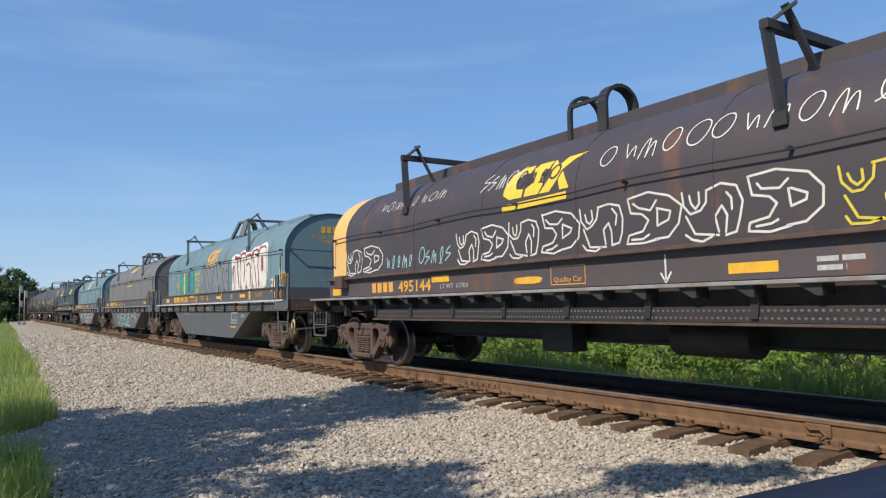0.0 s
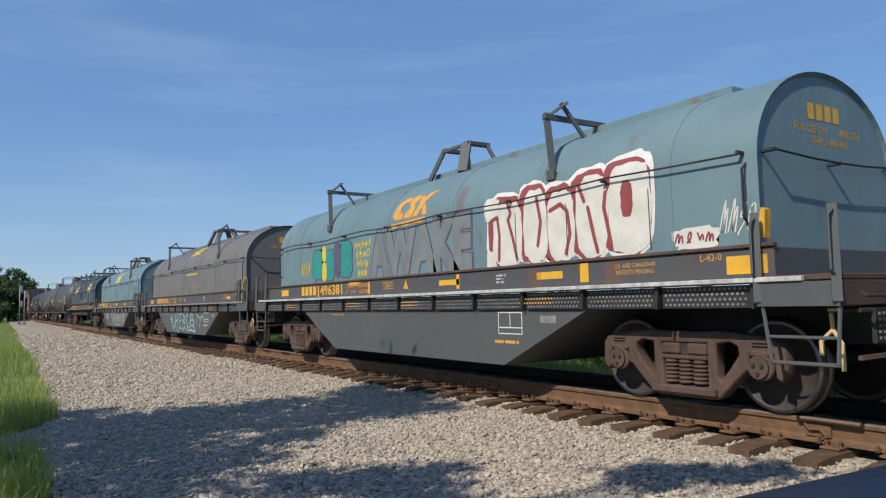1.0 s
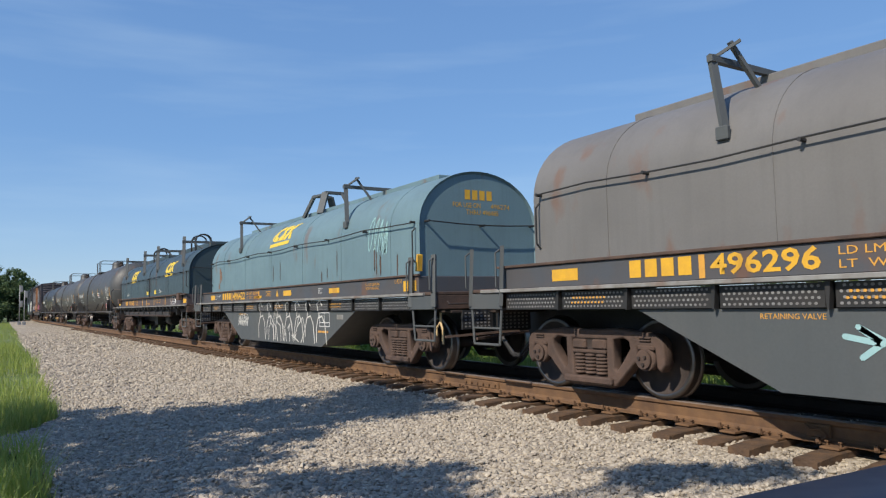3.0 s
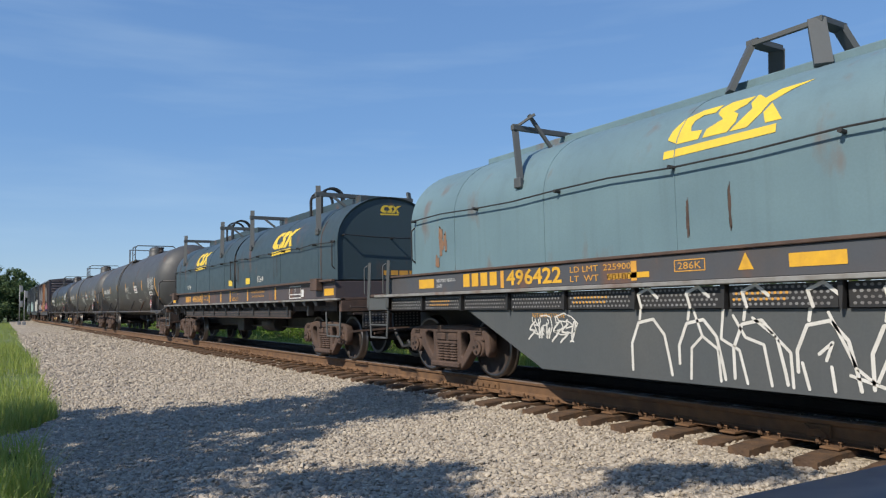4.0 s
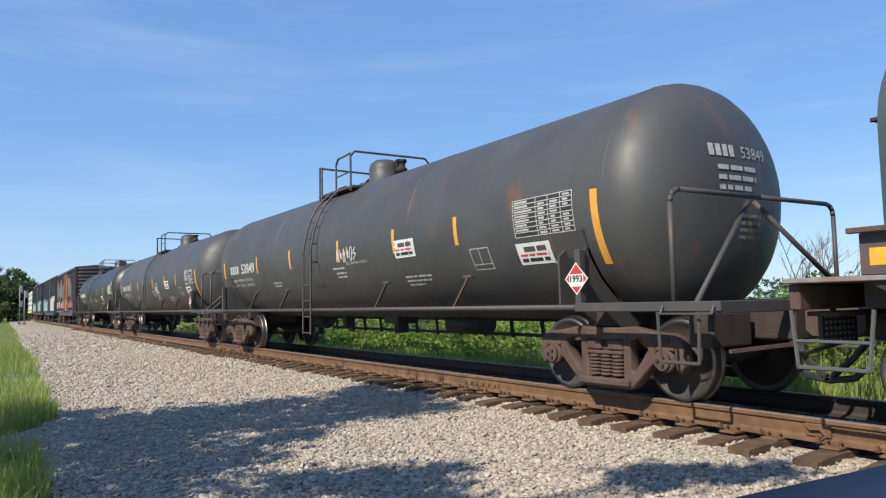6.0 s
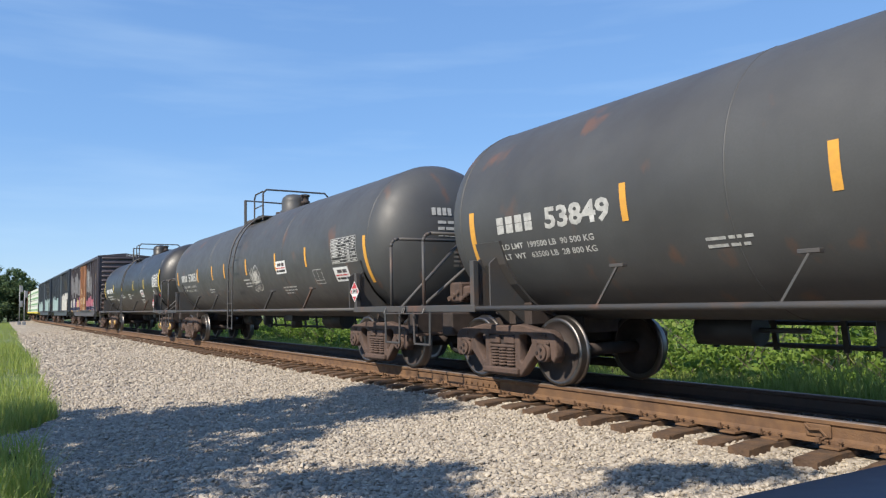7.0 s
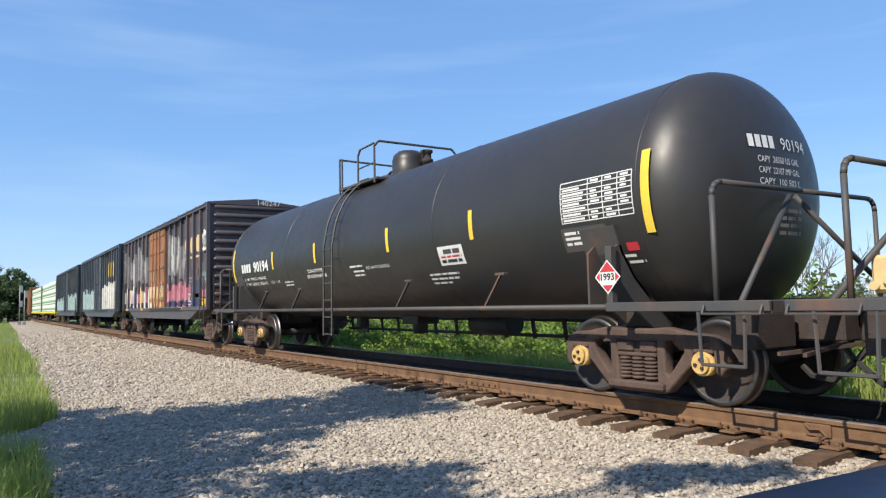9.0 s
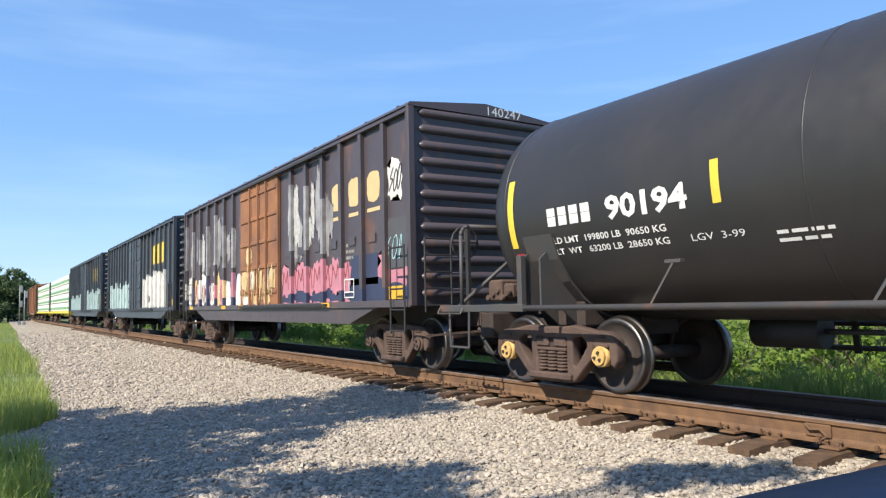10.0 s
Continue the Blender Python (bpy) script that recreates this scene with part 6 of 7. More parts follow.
decal("test_stencil", strokes_bm([[(0, 0), (0.7, 0), (0.7, 0.26), (0, 0.26), (0, 0)], [(0, 0.08), (0.7, 0.08)], [(0.35, 0.08), (0.35, 0.26)]], 0.02), "white", sl, side, 4.75, 1.32, "white stencilled test panel", fine=0)
patch(5.48, 5.62, 1.34, 1.50, "white", sl, side, fine=0)
decal("maker_mark", mark_shapes(0.42, 0.16), "yellow_logo", covers[1], flat_end(7.18), -0.22, 3.08, fine=0)
decal("small_print", bars([0.7], 0.10, 0.02, 61), "orange", covers[1], flat_end(7.18), -0.2, 1.85, fine=0)
for k in range(24):
    x = rnd.uniform(-7, 7.3)
    patch(x, x + rnd.uniform(0.02, 0.07), 0.05 + rnd.uniform(0, 0.3), rnd.uniform(0.45, 1.3), "rust", covers[0] if x < 0.1 else covers[1], FLAT, "", 0.5, 900 + k) if k % 4 == 0 else None


# Tank cars: strips, test tables, notices, numbers.
def tank_marks(car, number, weights, strips, strip_mat, long_strips, table_x, table_v, clean, seed):
    tank = kid(car, "tank")

    def on_shell(s_, v, lift):
        return on_tank(s_ * (1.045 if clean else 1.04), v, lift)
    for x in strips:
        decal("reflector_strip", poly_bm([rect(-0.045, 0.045, -0.42, 0)]), strip_mat, tank, on_shell, x, 0.08 if not clean else 0.13)
    for x in long_strips:
        decal("reflector_strip", poly_bm([rect(-0.055, 0.055, -0.90, 0)]), strip_mat, tank, on_shell, x, 0.08 if not clean else 0.40)
    lt = "white" if clean else "white_old"
    nx = -6.22 if clean else -6.50
    block_mark(0.22, 0.75, lt, tank, on_shell, nx, -0.28)
    words(number, 0.245, 1.06, lt, tank, on_shell, nx + 0.94, -0.285, off=0.012)
    for k, ln in enumerate(weights):
        words(ln, 0.075, 1.65, lt, tank, on_shell, nx + 0.04, -0.50 - 0.14 * k, off=0.002)
    # test table
    w, h = 1.08, 0.48
    patch(table_x, table_x + w, table_v - h, table_v, "black", tank, on_shell, "black test table ruled in white", lift=0.004)
    lines = [[(0, -h * k / 8), (w, -h * k / 8)] for k in range(9)] + [[(x, 0), (x, -h)] for x in (0, 0.44, 0.66, 0.88, w)]
    decal("table_rule", strokes_bm(lines, 0.012), lt, tank, on_shell, table_x, table_v, lift=0.006)
    rn = random.Random(seed)
    cells = []
    for j in range(8):
        for x0, x1 in ((0.03, 0.40), (0.48, 0.62), (0.70, 0.84), (0.92, 1.05)):
            if rn.random() < 0.8:
                cells.append(rect(x0, x0 + (x1 - x0) * rn.uniform(0.6, 1), -h * (j + 0.72) / 8, -h * (j + 0.3) / 8))
    decal("small_print", poly_bm(cells), lt, tank, on_shell, table_x, table_v, lift=0.0065)
    # owner's notice: pale panel with an orange title bar
    for x, v in ((table_x - 0.05, table_v - 0.56), (2.62 if not clean else 3.15, -0.12 if not clean else -0.33)):
        if clean and x > 4:
            patch(x, x + 0.7, v - 0.28, v + 0.02, "tank_frame", tank, on_shell)
            decal("small_print", bars([0.55, 0.6, 0.4], 0.035, 0.03, 5), lt, tank, on_shell, x + 0.05, v - 0.03, lift=0.006)
            continue
        pn = patch(x, x + 0.64, v - 0.30, v, "white", tank, on_shell, "white notice panel with dark print")
        decal("small_print", bars([0.42], 0.07, 0.03, 6), "sill_brown", tank, on_shell, x + 0.14, v - 0.05, lift=0.006)
        decal("small_print", bars([0.54], 0.03, 0.03, 7), "red_placard", tank, on_shell, x + 0.05, v - 0.15, lift=0.006)
        decal("small_print", bars([0.54], 0.05, 0.03, 8), "black", tank, on_shell, x + 0.05, v - 0.21, lift=0.006)
    decal("small_frame", strokes_bm([[(0, 0), (0.42, 0), (0.42, 0.32), (0, 0.32), (0, 0)], [(0.2, 0.08), (0.2, 0.32)], [(0, 0.08), (0.42, 0.08)]], 0.014), lt, tank, on_shell, 4.72 if not clean else 6.25, -0.75)
    for x, v, rows in ((0.1, -0.45, [0.5]), (0.2, -0.55, [0.42, 0.4]), (2.7, -0.75, [0.8, 0.75, 0.5]), (-3.4, -0.62, [0.5, 0.45]), (6.35, -0.72, [0.5, 0.6])):
        decal("small_print", bars(rows, 0.035, 0.045, int(seed + x * 7)), lt, tank, on_shell, x, v)
    # head stencils, on the curved leading head
    E = max(v.co.x for v in tank.data.vertices)

    def on_head(s_, v, lift):
        r2 = min(1.0, (s_ * s_ + (v - TANK_Z) ** 2) / (TANK_R * TANK_R))
        d = 0.78 * (1 - math.sqrt(max(0.0, 1 - r2 ** 1.18)))
        return Vector((E - d + lift + 0.006, s_, v))
    block_mark(0.14, 0.42, lt, tank, on_head, -0.52, TANK_Z + 0.40)
    words(number, 0.14, 0.50, lt, tank, on_head, 0.0, TANK_Z + 0.40)
    for k, ln in enumerate(("CAPY  26550 US GAL", "CAPY  22107 IMP GAL", "CAPY  100 503 L") if clean else ()):
        words(ln, 0.07, 0.72, lt, tank, on_head, -0.42, TANK_Z + 0.24 - 0.12 * k)
    if not clean:
        decal("small_print", bars([0.66, 0.66, 0.55], 0.055, 0.06, 17), lt, tank, on_head, -0.42, TANK_Z + 0.30)
    decal("small_print", bars([0.4, 0.42, 0.4, 0.42], 0.04, 0.04, 18), "edge_grey", tank, on_head, -0.1, TANK_Z - 0.25)
    for s_ in (-1, 1):
        patch(s_ * 6.85 - 0.08, s_ * 6.85 + 0.08, -0.68, -0.58, "red_placard", tank, on_shell, fine=0)


tank_marks(car_f, "53849", ("LD LMT  199500 LB  90 500 KG", "LT  WT   63500 LB  28 800 KG"), (-4.30, -2.08, 0.45, 2.62, 4.45), "orange", (-7.05, 7.2), 5.78, 0.12, False, 101)
tank_marks(car_g, "53851", ("LD LMT  198900 LB  90 200 KG", "LT  WT   64100 LB  29 100 KG"), (-4.42, -2.75, -1.5, 0.45, 2.62, 4.45), "orange", (-7.05, 7.2), 5.78, 0.12, False, 102)
tank_marks(car_h, "90194", ("LD LMT  199800 LB  90650 KG", "LT  WT   63200 LB  28650 KG"), (-3.90, -1.42, 1.66, 4.07), "yellow_logo", (-6.9, 7.15), 5.9, 0.21, True, 103)
words("LGV  3-99", 0.075, 0.6, "white", kid(car_h, "tank"), on_tank, -4.46, -0.64)
words("CONSULT OWNER", 0.07, 0.8, "white", kid(car_h, "tank"), on_tank, -2.0, -0.48, off=0.002)
words("BEFORE REPAIRING TANK", 0.07, 1.05, "white", kid(car_h, "tank"), on_tank, -2.1, -0.60, off=0.002)
words("VENT TANK WHEN UNLOADING", 0.06, 0.9, "white_old", kid(car_f, "tank"), on_tank, 0.75, -0.42)
words("VENT TANK WHEN UNLOADING", 0.06, 0.9, "white", kid(car_h, "tank"), on_tank, 0.75, -0.55)
spray(scaled(TAG, 0.75, 0.62, 0.02, 21), 0.014, "spray_white", kid(car_g, "tank"), on_tank, 0.72, -0.82, "thin white sprayed tag")
spray(scrawl(5, 0.55, 0.35, 41), 0.018, "spray_white", kid(car_g, "tank"), on_tank, 0.8, -0.60)
spray(scrawl(6, 0.9, 0.3, 42), 0.022, "spray_white", kid(car_f, "tank"), on_tank, 0.35, -0.35)

# Boxcars: block lettering, sprayed bands.
body, sd = kid(car_j, "body"), flat_side(-1.535)
bd = flat_side(-1.44)
for k in range(3):
    x = 4.35 + k * 0.78
    patch(x, x + 0.50, 2.98, 3.52, "cream", body, bd, rough=0.06, seed=120 + k, fine=0)
    patch(x, x + 0.50, 2.80, 2.87, "cream", body, bd, fine=0)
def post_paint(q, x, z0, z1, mat):
    """Paint carried over the three open faces of a side post."""
    bm = fresh()
    box(bm, x - 0.063, x + 0.063, -1.524, -1.45, z0, z1)
    part("sprayed_coat", bm, mat, q)


jr = random.Random(140)
patch(1.5, 7.5, 1.12, 1.62, "box_band", body, bd, "dark blue band along the lower side", fine=0, lift=0.003)
patch(-7.5, -1.5, 1.12, 1.50, "box_band", body, bd, fine=0, lift=0.003)
patch(5.2, 6.3, 1.5, 2.05, "box_band", body, bd, fine=0, lift=0.003)
for k in range(8):
    x = 1.50 + k * 0.46
    patch(x, x + 0.50, 1.36 + 0.06 * (k % 3), 2.06 - 0.12 * (k % 2), "spray_pink", body, bd, "pink sprayed block letter", 0.16, 130 + k, fine=0, lift=0.005 + 0.0005 * k)
    patch(x, x + 0.42, 1.11, 1.22 + 0.05 * (k % 2), "spray_pink", body, bd, "", 0.2, 330 + k, fine=0, lift=0.005 + 0.0005 * k)
    spray([[(0.05, 0.1), (0.12, 0.5), (0.26, 0.25), (0.36, 0.52), (0.42, 0.1)]], 0.03, "spray_maroon", body, bd, x, 1.42, lift=0.012)
patch(6.35, 7.45, 1.45, 2.1, "spray_pink", body, bd, "", 0.18, 139, fine=0, lift=0.005)
patch(6.55, 7.35, 1.75, 2.6, "sill_grey", body, bd, "grey patched paint between the rungs", fine=0, lift=0.009)
spray(scrawl(3, 0.6, 0.4, 183), 0.022, "spray_cyan", body, bd, 6.6, 1.9, lift=0.012)
for k in range(11):
    x = -7.4 + k * 0.53
    c = ("spray_white", "cream", "spray_pink", "spray_white", "spray_purple")[k % 5]
    patch(x, x + 0.60, 1.14 + 0.1 * (k % 2), 2.15 - 0.14 * (k % 3), c, body, bd, "sprayed letter in mixed colours", 0.18, 150 + k, fine=0, lift=0.005 + 0.0005 * k)
    spray(scrawl(2, 0.5, 0.6, 160 + k), 0.03, "spray_maroon" if k % 2 else "spray_white", body, bd, x, 1.3, lift=0.012)
# Upright pale patches paint the glare and rubbed streaks on the upper side.
for k in range(26):
    x = jr.uniform(-7.2, -1.7) if k % 2 else jr.uniform(1.5, 4.4)
    z = jr.uniform(1.95, 2.7)
    patch(x, x + jr.uniform(0.12, 0.34), z, z + jr.uniform(0.5, 1.4), "silver_smear" if k % 3 else "white_old", body, bd, "pale silvery streak of painted glare and scuffing", 0.3, 170 + k, fine=0, lift=0.003 + 0.0002 * k)
for k in range(12):
    x = (-6.9 + k * 0.84) if k < 6 else (1.75 + (k - 6) * 0.84)
    patch(x, x + 0.30, 2.25, 2.42, "box_brown", body, bd, "raised patch plate" if k == 0 else "", fine=0, lift=0.02)
patch(6.72, 7.22, 2.9, 3.62, "spray_white", body, bd, "white sprayed bubble tag", 0.25, 181, fine=0)
spray(scrawl(3, 0.4, 0.5, 182), 0.03, "box_brown", body, bd, 6.75, 3.0, lift=0.01)
patch(6.72, 7.2, 1.22, 1.44, "yellow", body, bd, fine=0, lift=0.02)
for x in (-6.9, -3.2, -1.6, 4.0):
    patch(x, x + 0.4, 1.10, 1.19, "yellow", kid(car_j, "side_rail"), sd, fine=0)
decal("test_stencil", strokes_bm([[(0, 0), (0.4, 0), (0.4, 0.34), (0, 0.34), (0, 0)], [(0, 0.1), (0.4, 0.1)], [(0.2, 0.1), (0.2, 0.34)]], 0.025), "white", body, bd, 4.95, 1.28, fine=0, lift=0.022)
decal("small_print", bars([0.35, 0.35, 0.3], 0.06, 0.06, 71), "edge_grey", body, bd, 5.0, 2.3, fine=0)
words("140247", 0.16, 0.75, "white", kid(car_j, "roof"), flat_end(7.64), 0.05, 4.38, fine=0)
for k, (x, z, c) in enumerate(((-1.3, 1.58, "cream"), (-0.75, 1.58, "spray_white"), (-0.1, 1.58, "cream"), (0.5, 1.58, "spray_purple"), (0.85, 1.58, "cream"), (-1.2, 1.2, "spray_white"), (-0.3, 1.2, "cream"), (0.45, 1.2, "cream"), (-0.9, 2.2, "cream"))):
    patch(x, x + 0.46, z, z + (0.22 if z < 1.5 else 0.46), c, kid(car_j, "plug_door"), flat_side(-1.53), "pale sprayed paint on the door", 0.12, 400 + k, fine=0, lift=0.004 + 0.0004 * k)
spray(scrawl(9, 2.4, 0.8, 77), 0.03, "cream", kid(car_j, "plug_door"), flat_side(-1.565), -1.2, 1.3, lift=0.006)
for q in kids(car_j, "side_post"):
    x = sum(v.co.x for v in q.data.vertices) / len(q.data.vertices)
    c = "spray_pink" if x > 1 else ("spray_white", "cream", "spray_purple", "spray_pink")[int(abs(x) * 7) % 4]
    post_paint(q, x, 1.22, 1.42, "box_band")
    if x < 5.2:
        post_paint(q, x, 1.42, 1.95 + 0.15 * math.sin(x * 5), c)
    # The same painted glare and rubbing, carried over the posts.
    if x < 4.2:
        post_paint(q, x, 2.3 + 0.2 * math.sin(x * 3), 3.6 + 0.3 * math.sin(x * 9), "silver_smear")
for car, half, seed in ((car_k, 8.0, 200), (car_l, 8.65, 240)):
    body = kid(car, "body")
    kr = random.Random(seed)
    bands = ((1.7, 6.2, 2.72, "spray_white"), (-7.6, -1.9, 2.5, "spray_pale")) if car is car_k else ((1.7, 7.9, 2.45, "spray_pale"), (-8.3, -1.8, 2.35, "spray_pale"))
    for xa, xb, zt, c in bands:
        n = int((xb - xa) / 0.55)
        for k in range(n):
            x = xa + k * (xb - xa) / n
            patch(x, x + 0.68, 1.14, zt + kr.uniform(-0.3, 0.12), c, body, bd, "pale sprayed letter", 0.08, seed + k, fine=0, lift=0.004 + 0.0005 * k)
            if kr.random() < 0.7:
                z = kr.uniform(1.3, zt - 0.6)
                patch(x + 0.15, x + 0.15 + kr.uniform(0.1, 0.3), z, z + kr.uniform(0.15, 0.5), "box_blue", body, bd, "", 0.3, seed + 60 + k, fine=0, lift=0.014)
        for q in kids(car, "side_post"):
            x = sum(v.co.x for v in q.data.vertices) / len(q.data.vertices)
            if xa - 0.1 < x < xb + 0.1:
                post_paint(q, x, 1.22, zt + kr.uniform(-0.35, 0.05), c)
    for k in range(3):
        patch(half - 4.2 + k * 0.8, half - 3.7 + k * 0.8, 2.95, 3.75, "yellow_logo", body, bd, rough=0.06, seed=seed + 90 + k, fine=0)
    patch(half - 0.6, half - 0.2, 1.25, 1.5, "yellow", body, bd, fine=0, lift=0.02)

# ---- plants ----
def leaf_cloud(bm, centre, radii, count, size, rnd, mi=0):
    """Many small bent leaves in clumps inside an uneven ellipsoid."""
    cx, cy, cz = centre
    clumps = [Vector((rnd.gauss(0, 0.5), rnd.gauss(0, 0.5), rnd.gauss(0, 0.5))) for _ in range(max(3, count // 60))]
    for _ in range(count):
        c = rnd.choice(clumps)
        p = c + Vector((rnd.gauss(0, 0.16), rnd.gauss(0, 0.16), rnd.gauss(0, 0.16)))
        p = Vector((cx + p.x * radii[0], cy + p.y * radii[1], cz + p.z * radii[2]))
        a = Vector((rnd.gauss(0, 1), rnd.gauss(0, 1), rnd.gauss(0, 0.6))).normalized() * size * rnd.uniform(0.6, 1.3)
        b = a.cross(Vector((rnd.gauss(0, 1), rnd.gauss(0, 1), rnd.gauss(0, 1)))).normalized() * size * 0.32
        vs = [bm.verts.new(q) for q in (p - a * 0.5, p + b, p + a * 0.5, p - b)]
        bm.faces.new(vs).material_index = mi


def tree(name, x, y, height, spread_r, leaves, size, seed, mat, label, lean=0.0, crown_at=0.62):
    rnd = random.Random(seed)
    z0 = ground_z(x, y)
    t = empty(name, pose(x, y, z0))
    tagged(t, label, "tree")
    bm = fresh()
    top = Vector((lean, 0, height * 0.8))
    rod(bm, (0, 0, -0.1), top * 0.5, height * 0.022, 8, r2=height * 0.015)
    rod(bm, top * 0.5, top, height * 0.015, 8, r2=height * 0.006)
    ends = []
    for k in range(9):
        a = k * 2.4
        s = top * rnd.uniform(0.35, 0.8)
        e = s + Vector((math.cos(a), math.sin(a), rnd.uniform(0.3, 0.8))) * spread_r * rnd.uniform(0.45, 0.8)
        rod(bm, s, e, height * 0.009, 6, r2=height * 0.003)
        ends.append(e)
    part("trunk", bm, "bark", t)
    bm = fresh()
    leaf_cloud(bm, (lean, 0, height * crown_at), (spread_r, spread_r, height * 0.30), leaves // 2, size, rnd)
    for e in ends:
        leaf_cloud(bm, e, (spread_r * 0.4,) * 3, leaves // 18, size, rnd)
    part("crown", bm, mat, t)
    return t


def bush(x, y, w, h, leaves, size, seed, mat="leaf", label="leafy green roadside bush"):
    rnd = random.Random(seed)
    b = empty("bush", pose(x, y, ground_z(x, y)))
    tagged(b, label, "bush")
    bm = fresh()
    for k in range(7):
        a = rnd.uniform(0, 6.28)
        rod(bm, (0, 0, -0.05), (w * 0.4 * math.cos(a), w * 0.4 * math.sin(a), h * rnd.uniform(0.5, 0.9)), 0.02, 5, r2=0.006)
    part("stem", bm, "bark", b)
    bm = fresh()
    leaf_cloud(bm, (0, 0, h * 0.45), (w * 0.5, w * 0.5, h * 0.42), leaves, size, rnd)
    part("foliage", bm, mat, b)
    return b


def blades(name, zones, mat, label, seed, h0, h1, w=0.012):
    """Grass: bent blades of two quads over strips (x0, x1, y0, y1, count)."""
    rnd = random.Random(seed)
    vs, fs = [], []
    for x0, x1, y0, y1, count in zones:
        for _ in range(count):
            x, y = rnd.uniform(x0, x1), rnd.uniform(y0, y1)
            if noise.noise(Vector((x * 0.5, y * 0.5, 4.0))) < -0.25:
                continue
            if y < 6.0 and y > edge(x) - 0.1 - inset(x):
                continue
            z = ground_z(x, y) - 0.04
            h = rnd.uniform(h0, h1) * (0.7 + 0.6 * noise.noise(Vector((x * 0.3, y * 0.3, 9.0))))
            a = rnd.uniform(0, 6.28)
            dx, dy = math.cos(a) * w * 0.5, math.sin(a) * w * 0.5
            lx, ly = rnd.gauss(0, 0.3) * h, rnd.gauss(0, 0.3) * h
            i = len(vs)
            vs += [(x - dx, y - dy, z), (x + dx, y + dy, z), (x + dx * 0.8 + lx * 0.35, y + dy * 0.8 + ly * 0.35, z + h * 0.6), (x - dx * 0.8 + lx * 0.35, y - dy * 0.8 + ly * 0.35, z + h * 0.6), (x + lx, y + ly, z + h)]
            fs += [(i, i + 1, i + 2, i + 3), (i + 3, i + 2, i + 4)]
    me = bpy.data.meshes.new(name)
    me.from_pydata(vs, [], fs)
    me.materials.append(M[mat])
    return tagged(new(name, me), label, "grass", kind="stuff")


blades("verge_grass", [(-14, -3, -1.6, 1.2, 11000), (-40, -12, -3, 1.4, 12000), (-120, -40, -3, 3.6, 9000)], "grass", "tall green grass along the gravel edge", 3, 0.25, 0.66, 0.014)
blades("ditch_grass", [(-14, 2, TRACK_Y + 1.6, TRACK_Y + 7, 26000), (-40, -14, TRACK_Y + 1.6, TRACK_Y + 8, 22000), (-110, -40, TRACK_Y + 1.6, TRACK_Y + 8, 9000)], "grass", "rank green grass behind the track", 4, 0.3, 0.75, 0.018)
blades("field_grass", [(-70, 4, TRACK_Y + 8, TRACK_Y + 30, 24000)], "grass", "tall pale grass of the field behind the bushes", 6, 0.5, 1.1, 0.05)

rnd = random.Random(11)
for k in range(46):
    x = -46 + k * 1.15 + rnd.uniform(-0.4, 0.4)
    y = TRACK_Y + rnd.uniform(4.6, 7.5)
    bush(x, y, rnd.uniform(1.8, 3.0), rnd.uniform(0.9, 1.5), 900, 0.13, 100 + k)
    bush(x + 0.5, y + rnd.uniform(2.5, 5.0), rnd.uniform(2.6, 3.8), rnd.uniform(1.2, 1.75), 800, 0.17, 500 + k, "leaf" if k % 3 else "leaf_dark")
for k in range(10):
    bush(-120 + k * 7.5, TRACK_Y + rnd.uniform(6, 10), 5.0, rnd.uniform(1.6, 2.4), 500, 0.3, 300 + k)


for k, (x, r, hgt, sd) in enumerate(((-150, 0.002, 8.5, 21), (-152, 0.026, 8.6, 22), (-158, 0.040, 7.2, 23), (-175, -0.02, 12, 24), (-190, 0.03, 9.5, 25), (-140, -0.04, 10, 26), (-240, 0.055, 7, 27))):
    tree("tree", x, -x * r, hgt, 4.4, 9000, 0.42, sd, "leaf_dark", "dark green tree beside the line in the distance", crown_at=0.50)
    bush(x + 3, -x * r + 1.0, 7.0, 3.4, 1500, 0.4, sd + 400, "leaf_dark", "dark undergrowth below distant trees")


def leafless_tree(x, y, height, seed, label):
    """Thin bare twigs forking three times, with a few leaves low down."""
    rnd = random.Random(seed)
    t = empty("sapling", pose(x, y, ground_z(x, y)))
    tagged(t, label, "tree")
    bm = fresh()

    def fork(p, d, length, r, depth):
        q = p + d * length
        rod(bm, p, q, r, 5, r2=r * 0.6)
        if depth:
            for _ in range(3):
                e = (d + Vector((rnd.gauss(0, 0.4), rnd.gauss(0, 0.4), rnd.uniform(0.0, 0.4)))).normalized()
                fork(p + d * length * rnd.uniform(0.55, 1.0), e, length * rnd.uniform(0.5, 0.75), r * 0.6, depth - 1)
    fork(Vector((0, 0, -0.05)), Vector((0, 0, 1)), height * 0.42, 0.03, 4)
    part("branches", bm, "bark", t)
    bm = fresh()
    leaf_cloud(bm, (0, 0, height * 0.40), (0.7, 0.7, height * 0.35), 260, 0.14, rnd)
    part("foliage", bm, "leaf", t)


for k, (x, y, hgt) in enumerate(((-9.55, 16.0, 3.9), (-8.75, 16.0, 4.0), (-4.4, 17.0, 3.8), (-7.4, 15.0, 3.2), (-8.8, 16.5, 2.6))):
    leafless_tree(x, y, hgt, 60 + k, "thin half-bare sapling among the weeds")

bm = fresh()
wr = random.Random(91)
for k in range(260):
    leaf_cloud(bm, (-260 + k * 1.5, 150 + wr.uniform(-15, 15), ground_z(0, 150) + wr.uniform(0.5, 3.2)), (3.0, 2.5, 2.2), 60, 0.9, wr)
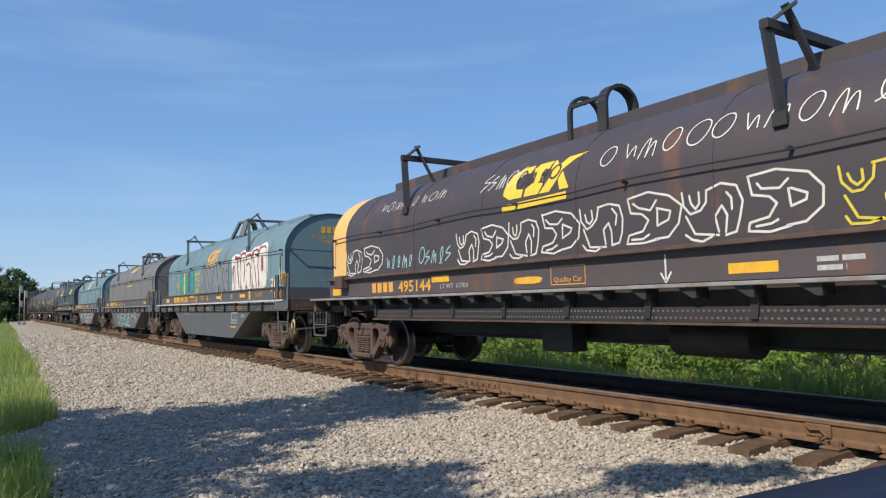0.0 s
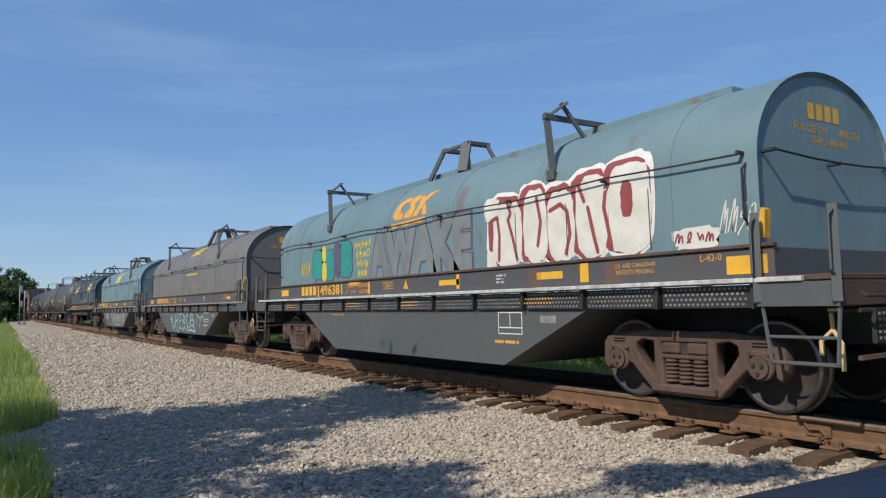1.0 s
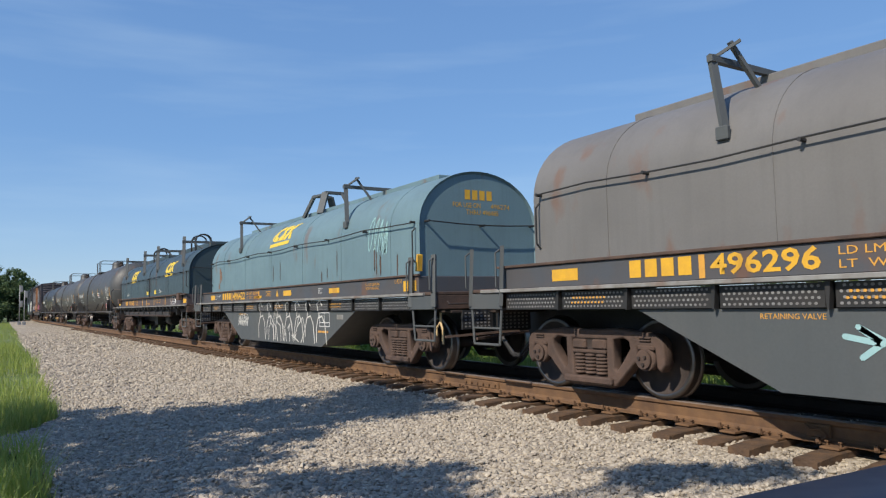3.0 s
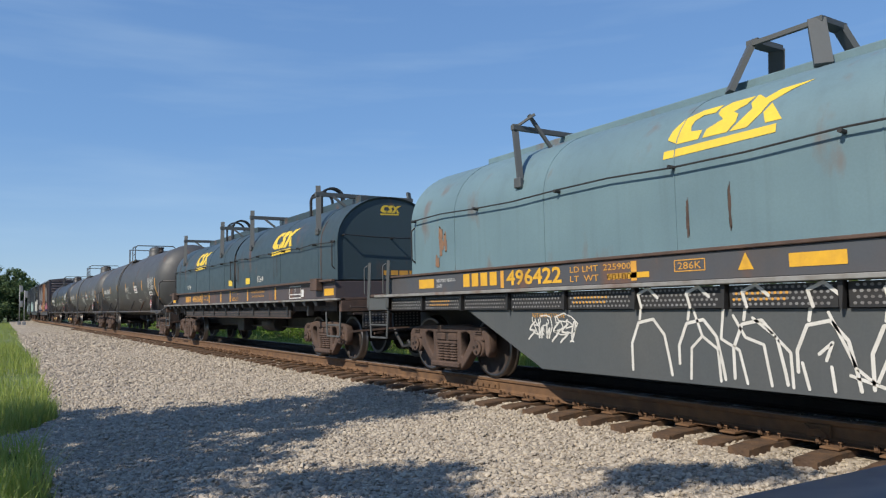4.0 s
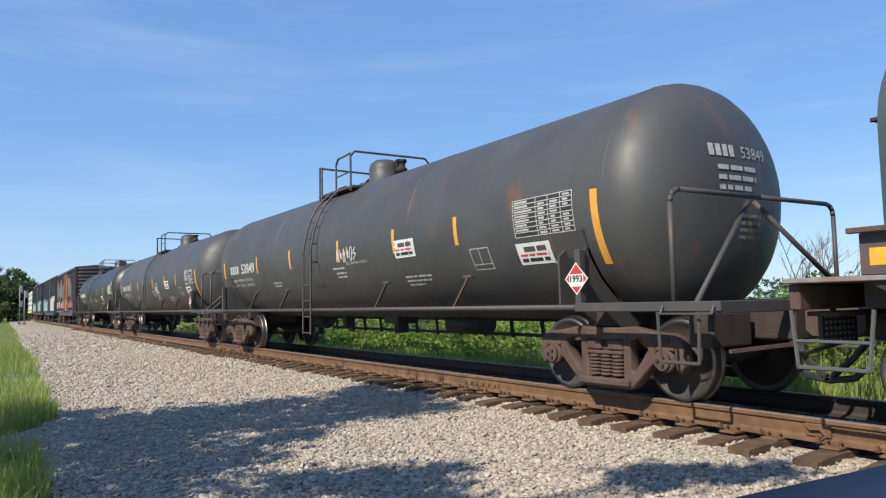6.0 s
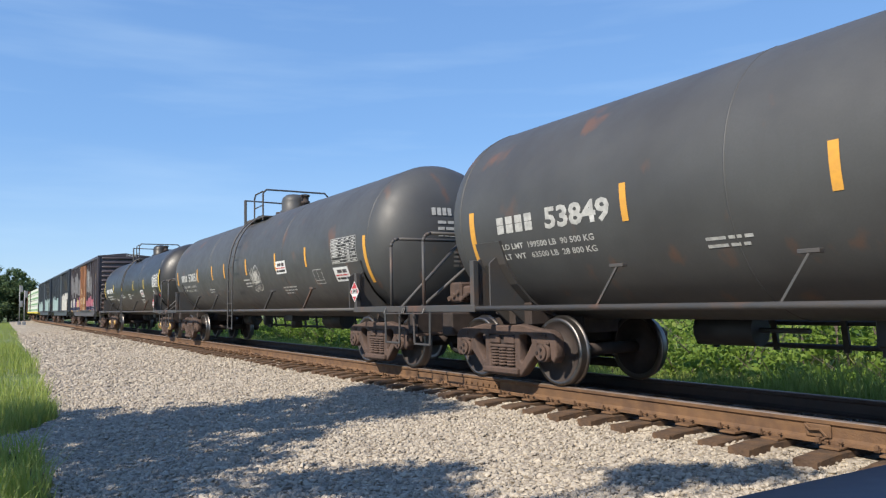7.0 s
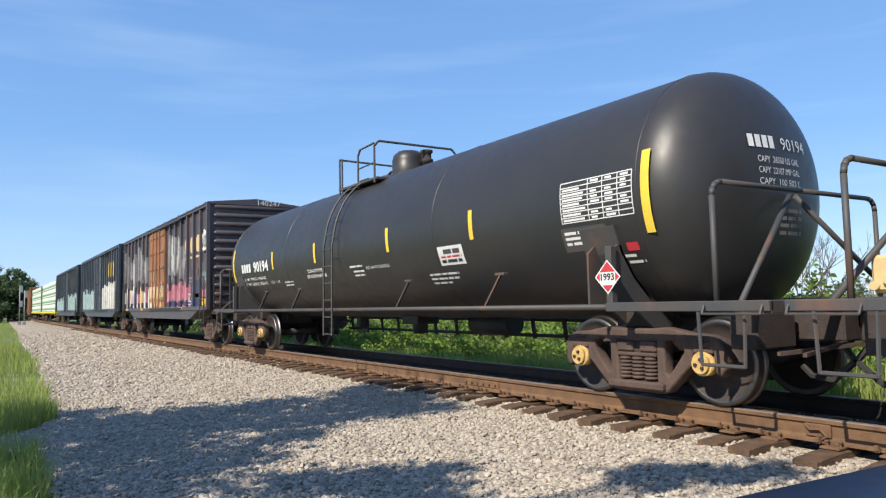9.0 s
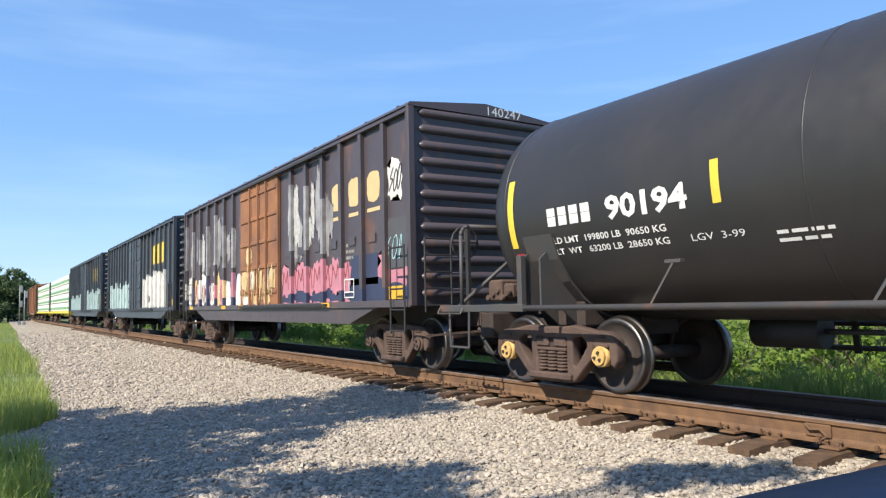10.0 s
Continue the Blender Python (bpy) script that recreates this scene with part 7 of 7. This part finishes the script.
tagged(part("far_woods", bm, "leaf_dark"), "low dark tree line across the far field", "woods", kind="stuff")

# Trees behind the camera, whose crowns shade the gravel: clumps given by where their shade falls (x, y, radius).
SHADE = [(-11.3, 0.7, 0.8), (-10.2, 0.4, 0.9), (-8.9, 0.5, 0.8), (-11.4, 1.8, 1.0), (-10.0, 1.6, 1.1), (-8.6, 1.6, 0.9), (-11.0, 2.9, 0.9), (-9.8, 2.8, 0.9), (-10.9, 3.9, 0.8), (-9.4, 3.7, 0.7), (-7.4, 0.9, 0.8), (-7.6, 2.0, 0.7),
         (-10.2, 4.8, 0.7), (-9.2, 4.6, 0.6), (-10.8, 5.5, 0.7), (-9.7, 5.4, 0.7), (-8.8, 5.4, 0.5), (-11.5, 5.8, 0.5), (-10.2, 5.9, 0.5), (-8.4, 3.0, 0.45), (-6.3, 2.2, 0.45), (-6.0, 3.0, 0.35), (-5.7, 3.6, 0.3), (-6.6, 1.2, 0.5),
         (-4.15, 4.9, 0.26), (-3.85, 5.35, 0.22), (-4.35, 4.75, 0.3), (-3.7, 5.6, 0.3), (-4.1, 5.2, 0.3), (-5.9, 2.75, 0.45), (-5.5, 3.05, 0.4), (-5.1, 3.1, 0.35), (-12.6, 1.2, 0.5), (-10.6, -0.8, 0.8), (-8.8, -0.9, 0.8)]


def shade_tree(x, y, clumps, height, seed, label):
    rnd = random.Random(seed)
    t = empty("tree", pose(x, y, ground_z(x, y)))
    tagged(t, label, "tree")
    bm = fresh()
    rod(bm, (0, 0, -0.1), (0.1, 0.1, height * 0.55), 0.26, 10, r2=0.17)
    rod(bm, (0.1, 0.1, height * 0.55), (0, 0.2, height), 0.17, 8, r2=0.05)
    lv = fresh()
    for gx, gy, r in clumps:
        hz = height * rnd.uniform(0.75, 1.05)
        p = Vector((gx, gy, -0.4)) + SUN_FROM * (hz / SUN_FROM.z) - Vector((x, y, ground_z(x, y)))
        rod(bm, (0, 0.1, height * rnd.uniform(0.5, 0.8)), p, 0.05, 6, r2=0.012)
        for _ in range(int(620 * r * r) + 24):
            d = Vector((rnd.gauss(0, 0.46), rnd.gauss(0, 0.46), rnd.gauss(0, 0.4))) * r
            a = Vector((rnd.gauss(0, 1), rnd.gauss(0, 1), rnd.gauss(0, 0.6))).normalized() * rnd.uniform(0.09, 0.17)
            b = a.cross(Vector((rnd.gauss(0, 1), rnd.gauss(0, 1), rnd.gauss(0, 1)))).normalized() * 0.06
            c = p + d
            lv.faces.new([lv.verts.new(q) for q in (c - a, c + b, c + a, c - b)])
    part("trunk", bm, "bark", t)
    part("crown", lv, "leaf", t)


shade_tree(-8.6, -7.4, [c for c in SHADE if c[0] < -7.0], 7.5, 71, "leafy tree standing behind the gravel shelf")
shade_tree(-3.6, -6.2, [c for c in SHADE if c[0] >= -7.0], 7.5, 72, "leafy tree with a thin crown behind the gravel shelf")

# Signal masts down the line.
for k, (x, r, hgt, heads) in enumerate(((-105, 0.0375, 5.0, 2), (-100, 0.0425, 4.2, 1))):
    y = -x * r
    sm = empty("signal_mast", pose(x, y, ground_z(x, y)))
    tagged(sm, "slender pale railway signal mast beside the gravel", "railway signal", group="signal masts")
    bm = fresh()
    rod(bm, (0, 0, -0.2), (0, 0, hgt), 0.055, 8)
    part("mast", bm, "galv", sm)
    for j in range(heads):
        bm = fresh()
        box(bm, -0.15, 0.1, 0.06, 0.32, hgt - 0.9 - j * 1.9, hgt - 0.1 - j * 1.9, 0.02)
        part("signal_head", bm, "galv", sm)
    bm = fresh()
    box(bm, -0.2, 0.2, -0.2, 0.2, -0.1, 0.4, 0.03)
    part("base", bm, "galv", sm)

# The dark blue vehicle from which the line is seen: its bonnet edge.
cr = empty("parked_car", pose(0.05, 0.2, ground_z(0, 0.2)))
tagged(cr, "dark blue parked car with a smooth glossy bonnet", "car")
bm = fresh()
box(bm, -0.86, 0.86, -1.9, 2.35, 0.32, 1.278, 0.0)
bmesh.ops.subdivide_edges(bm, edges=bm.edges[:], cuts=8, use_grid_fill=True)
for v in bm.verts:
    k = max(0.0, (v.co.y - 0.2) / 2.15)
    if v.co.z > 0.9:
        v.co.z -= 0.035 * (abs(v.co.x) / 0.86) ** 6 + 0.06 * k ** 3
    v.co.x *= 1 - 0.12 * k ** 3
for f in bm.faces:
    f.smooth = True
part("body", bm, "car_paint", cr)
for wx in (-0.76, 0.76):
    for wy in (-1.2, 1.5):
        bm = fresh()
        lathe(bm, [(0.2, -0.11), (0.31, -0.11), (0.34, -0.07), (0.34, 0.07), (0.31, 0.11), (0.2, 0.11)], Matrix.Translation((wx, wy, 0.33)) @ Matrix.Rotation(radians(90), 4, "Y"), 24)
        part("tyre", bm, "black", cr)


# ---- motion ----
SPEED = 12.4


def way(t):
    """How far the train has come, in metres, at an even pace."""
    return SPEED * t


def motions():
    for car in CARS:
        x0 = car.location.x
        rows = []
        for t in range(21):
            x = x0 + way(t * 0.5)
            rows.append((t * 0.5, pose(x, bend(x), 0, 0, 0, math.degrees(math.atan(bend(x + 0.5) - bend(x - 0.5))))))
        walk(car, rows)
    for w, x in WHEELS:
        walk(w, [(f / 30, pose(x, 0, 0.457, 0, math.degrees(way(f / 30) / 0.457), 0)) for f in range(301)])


motions()
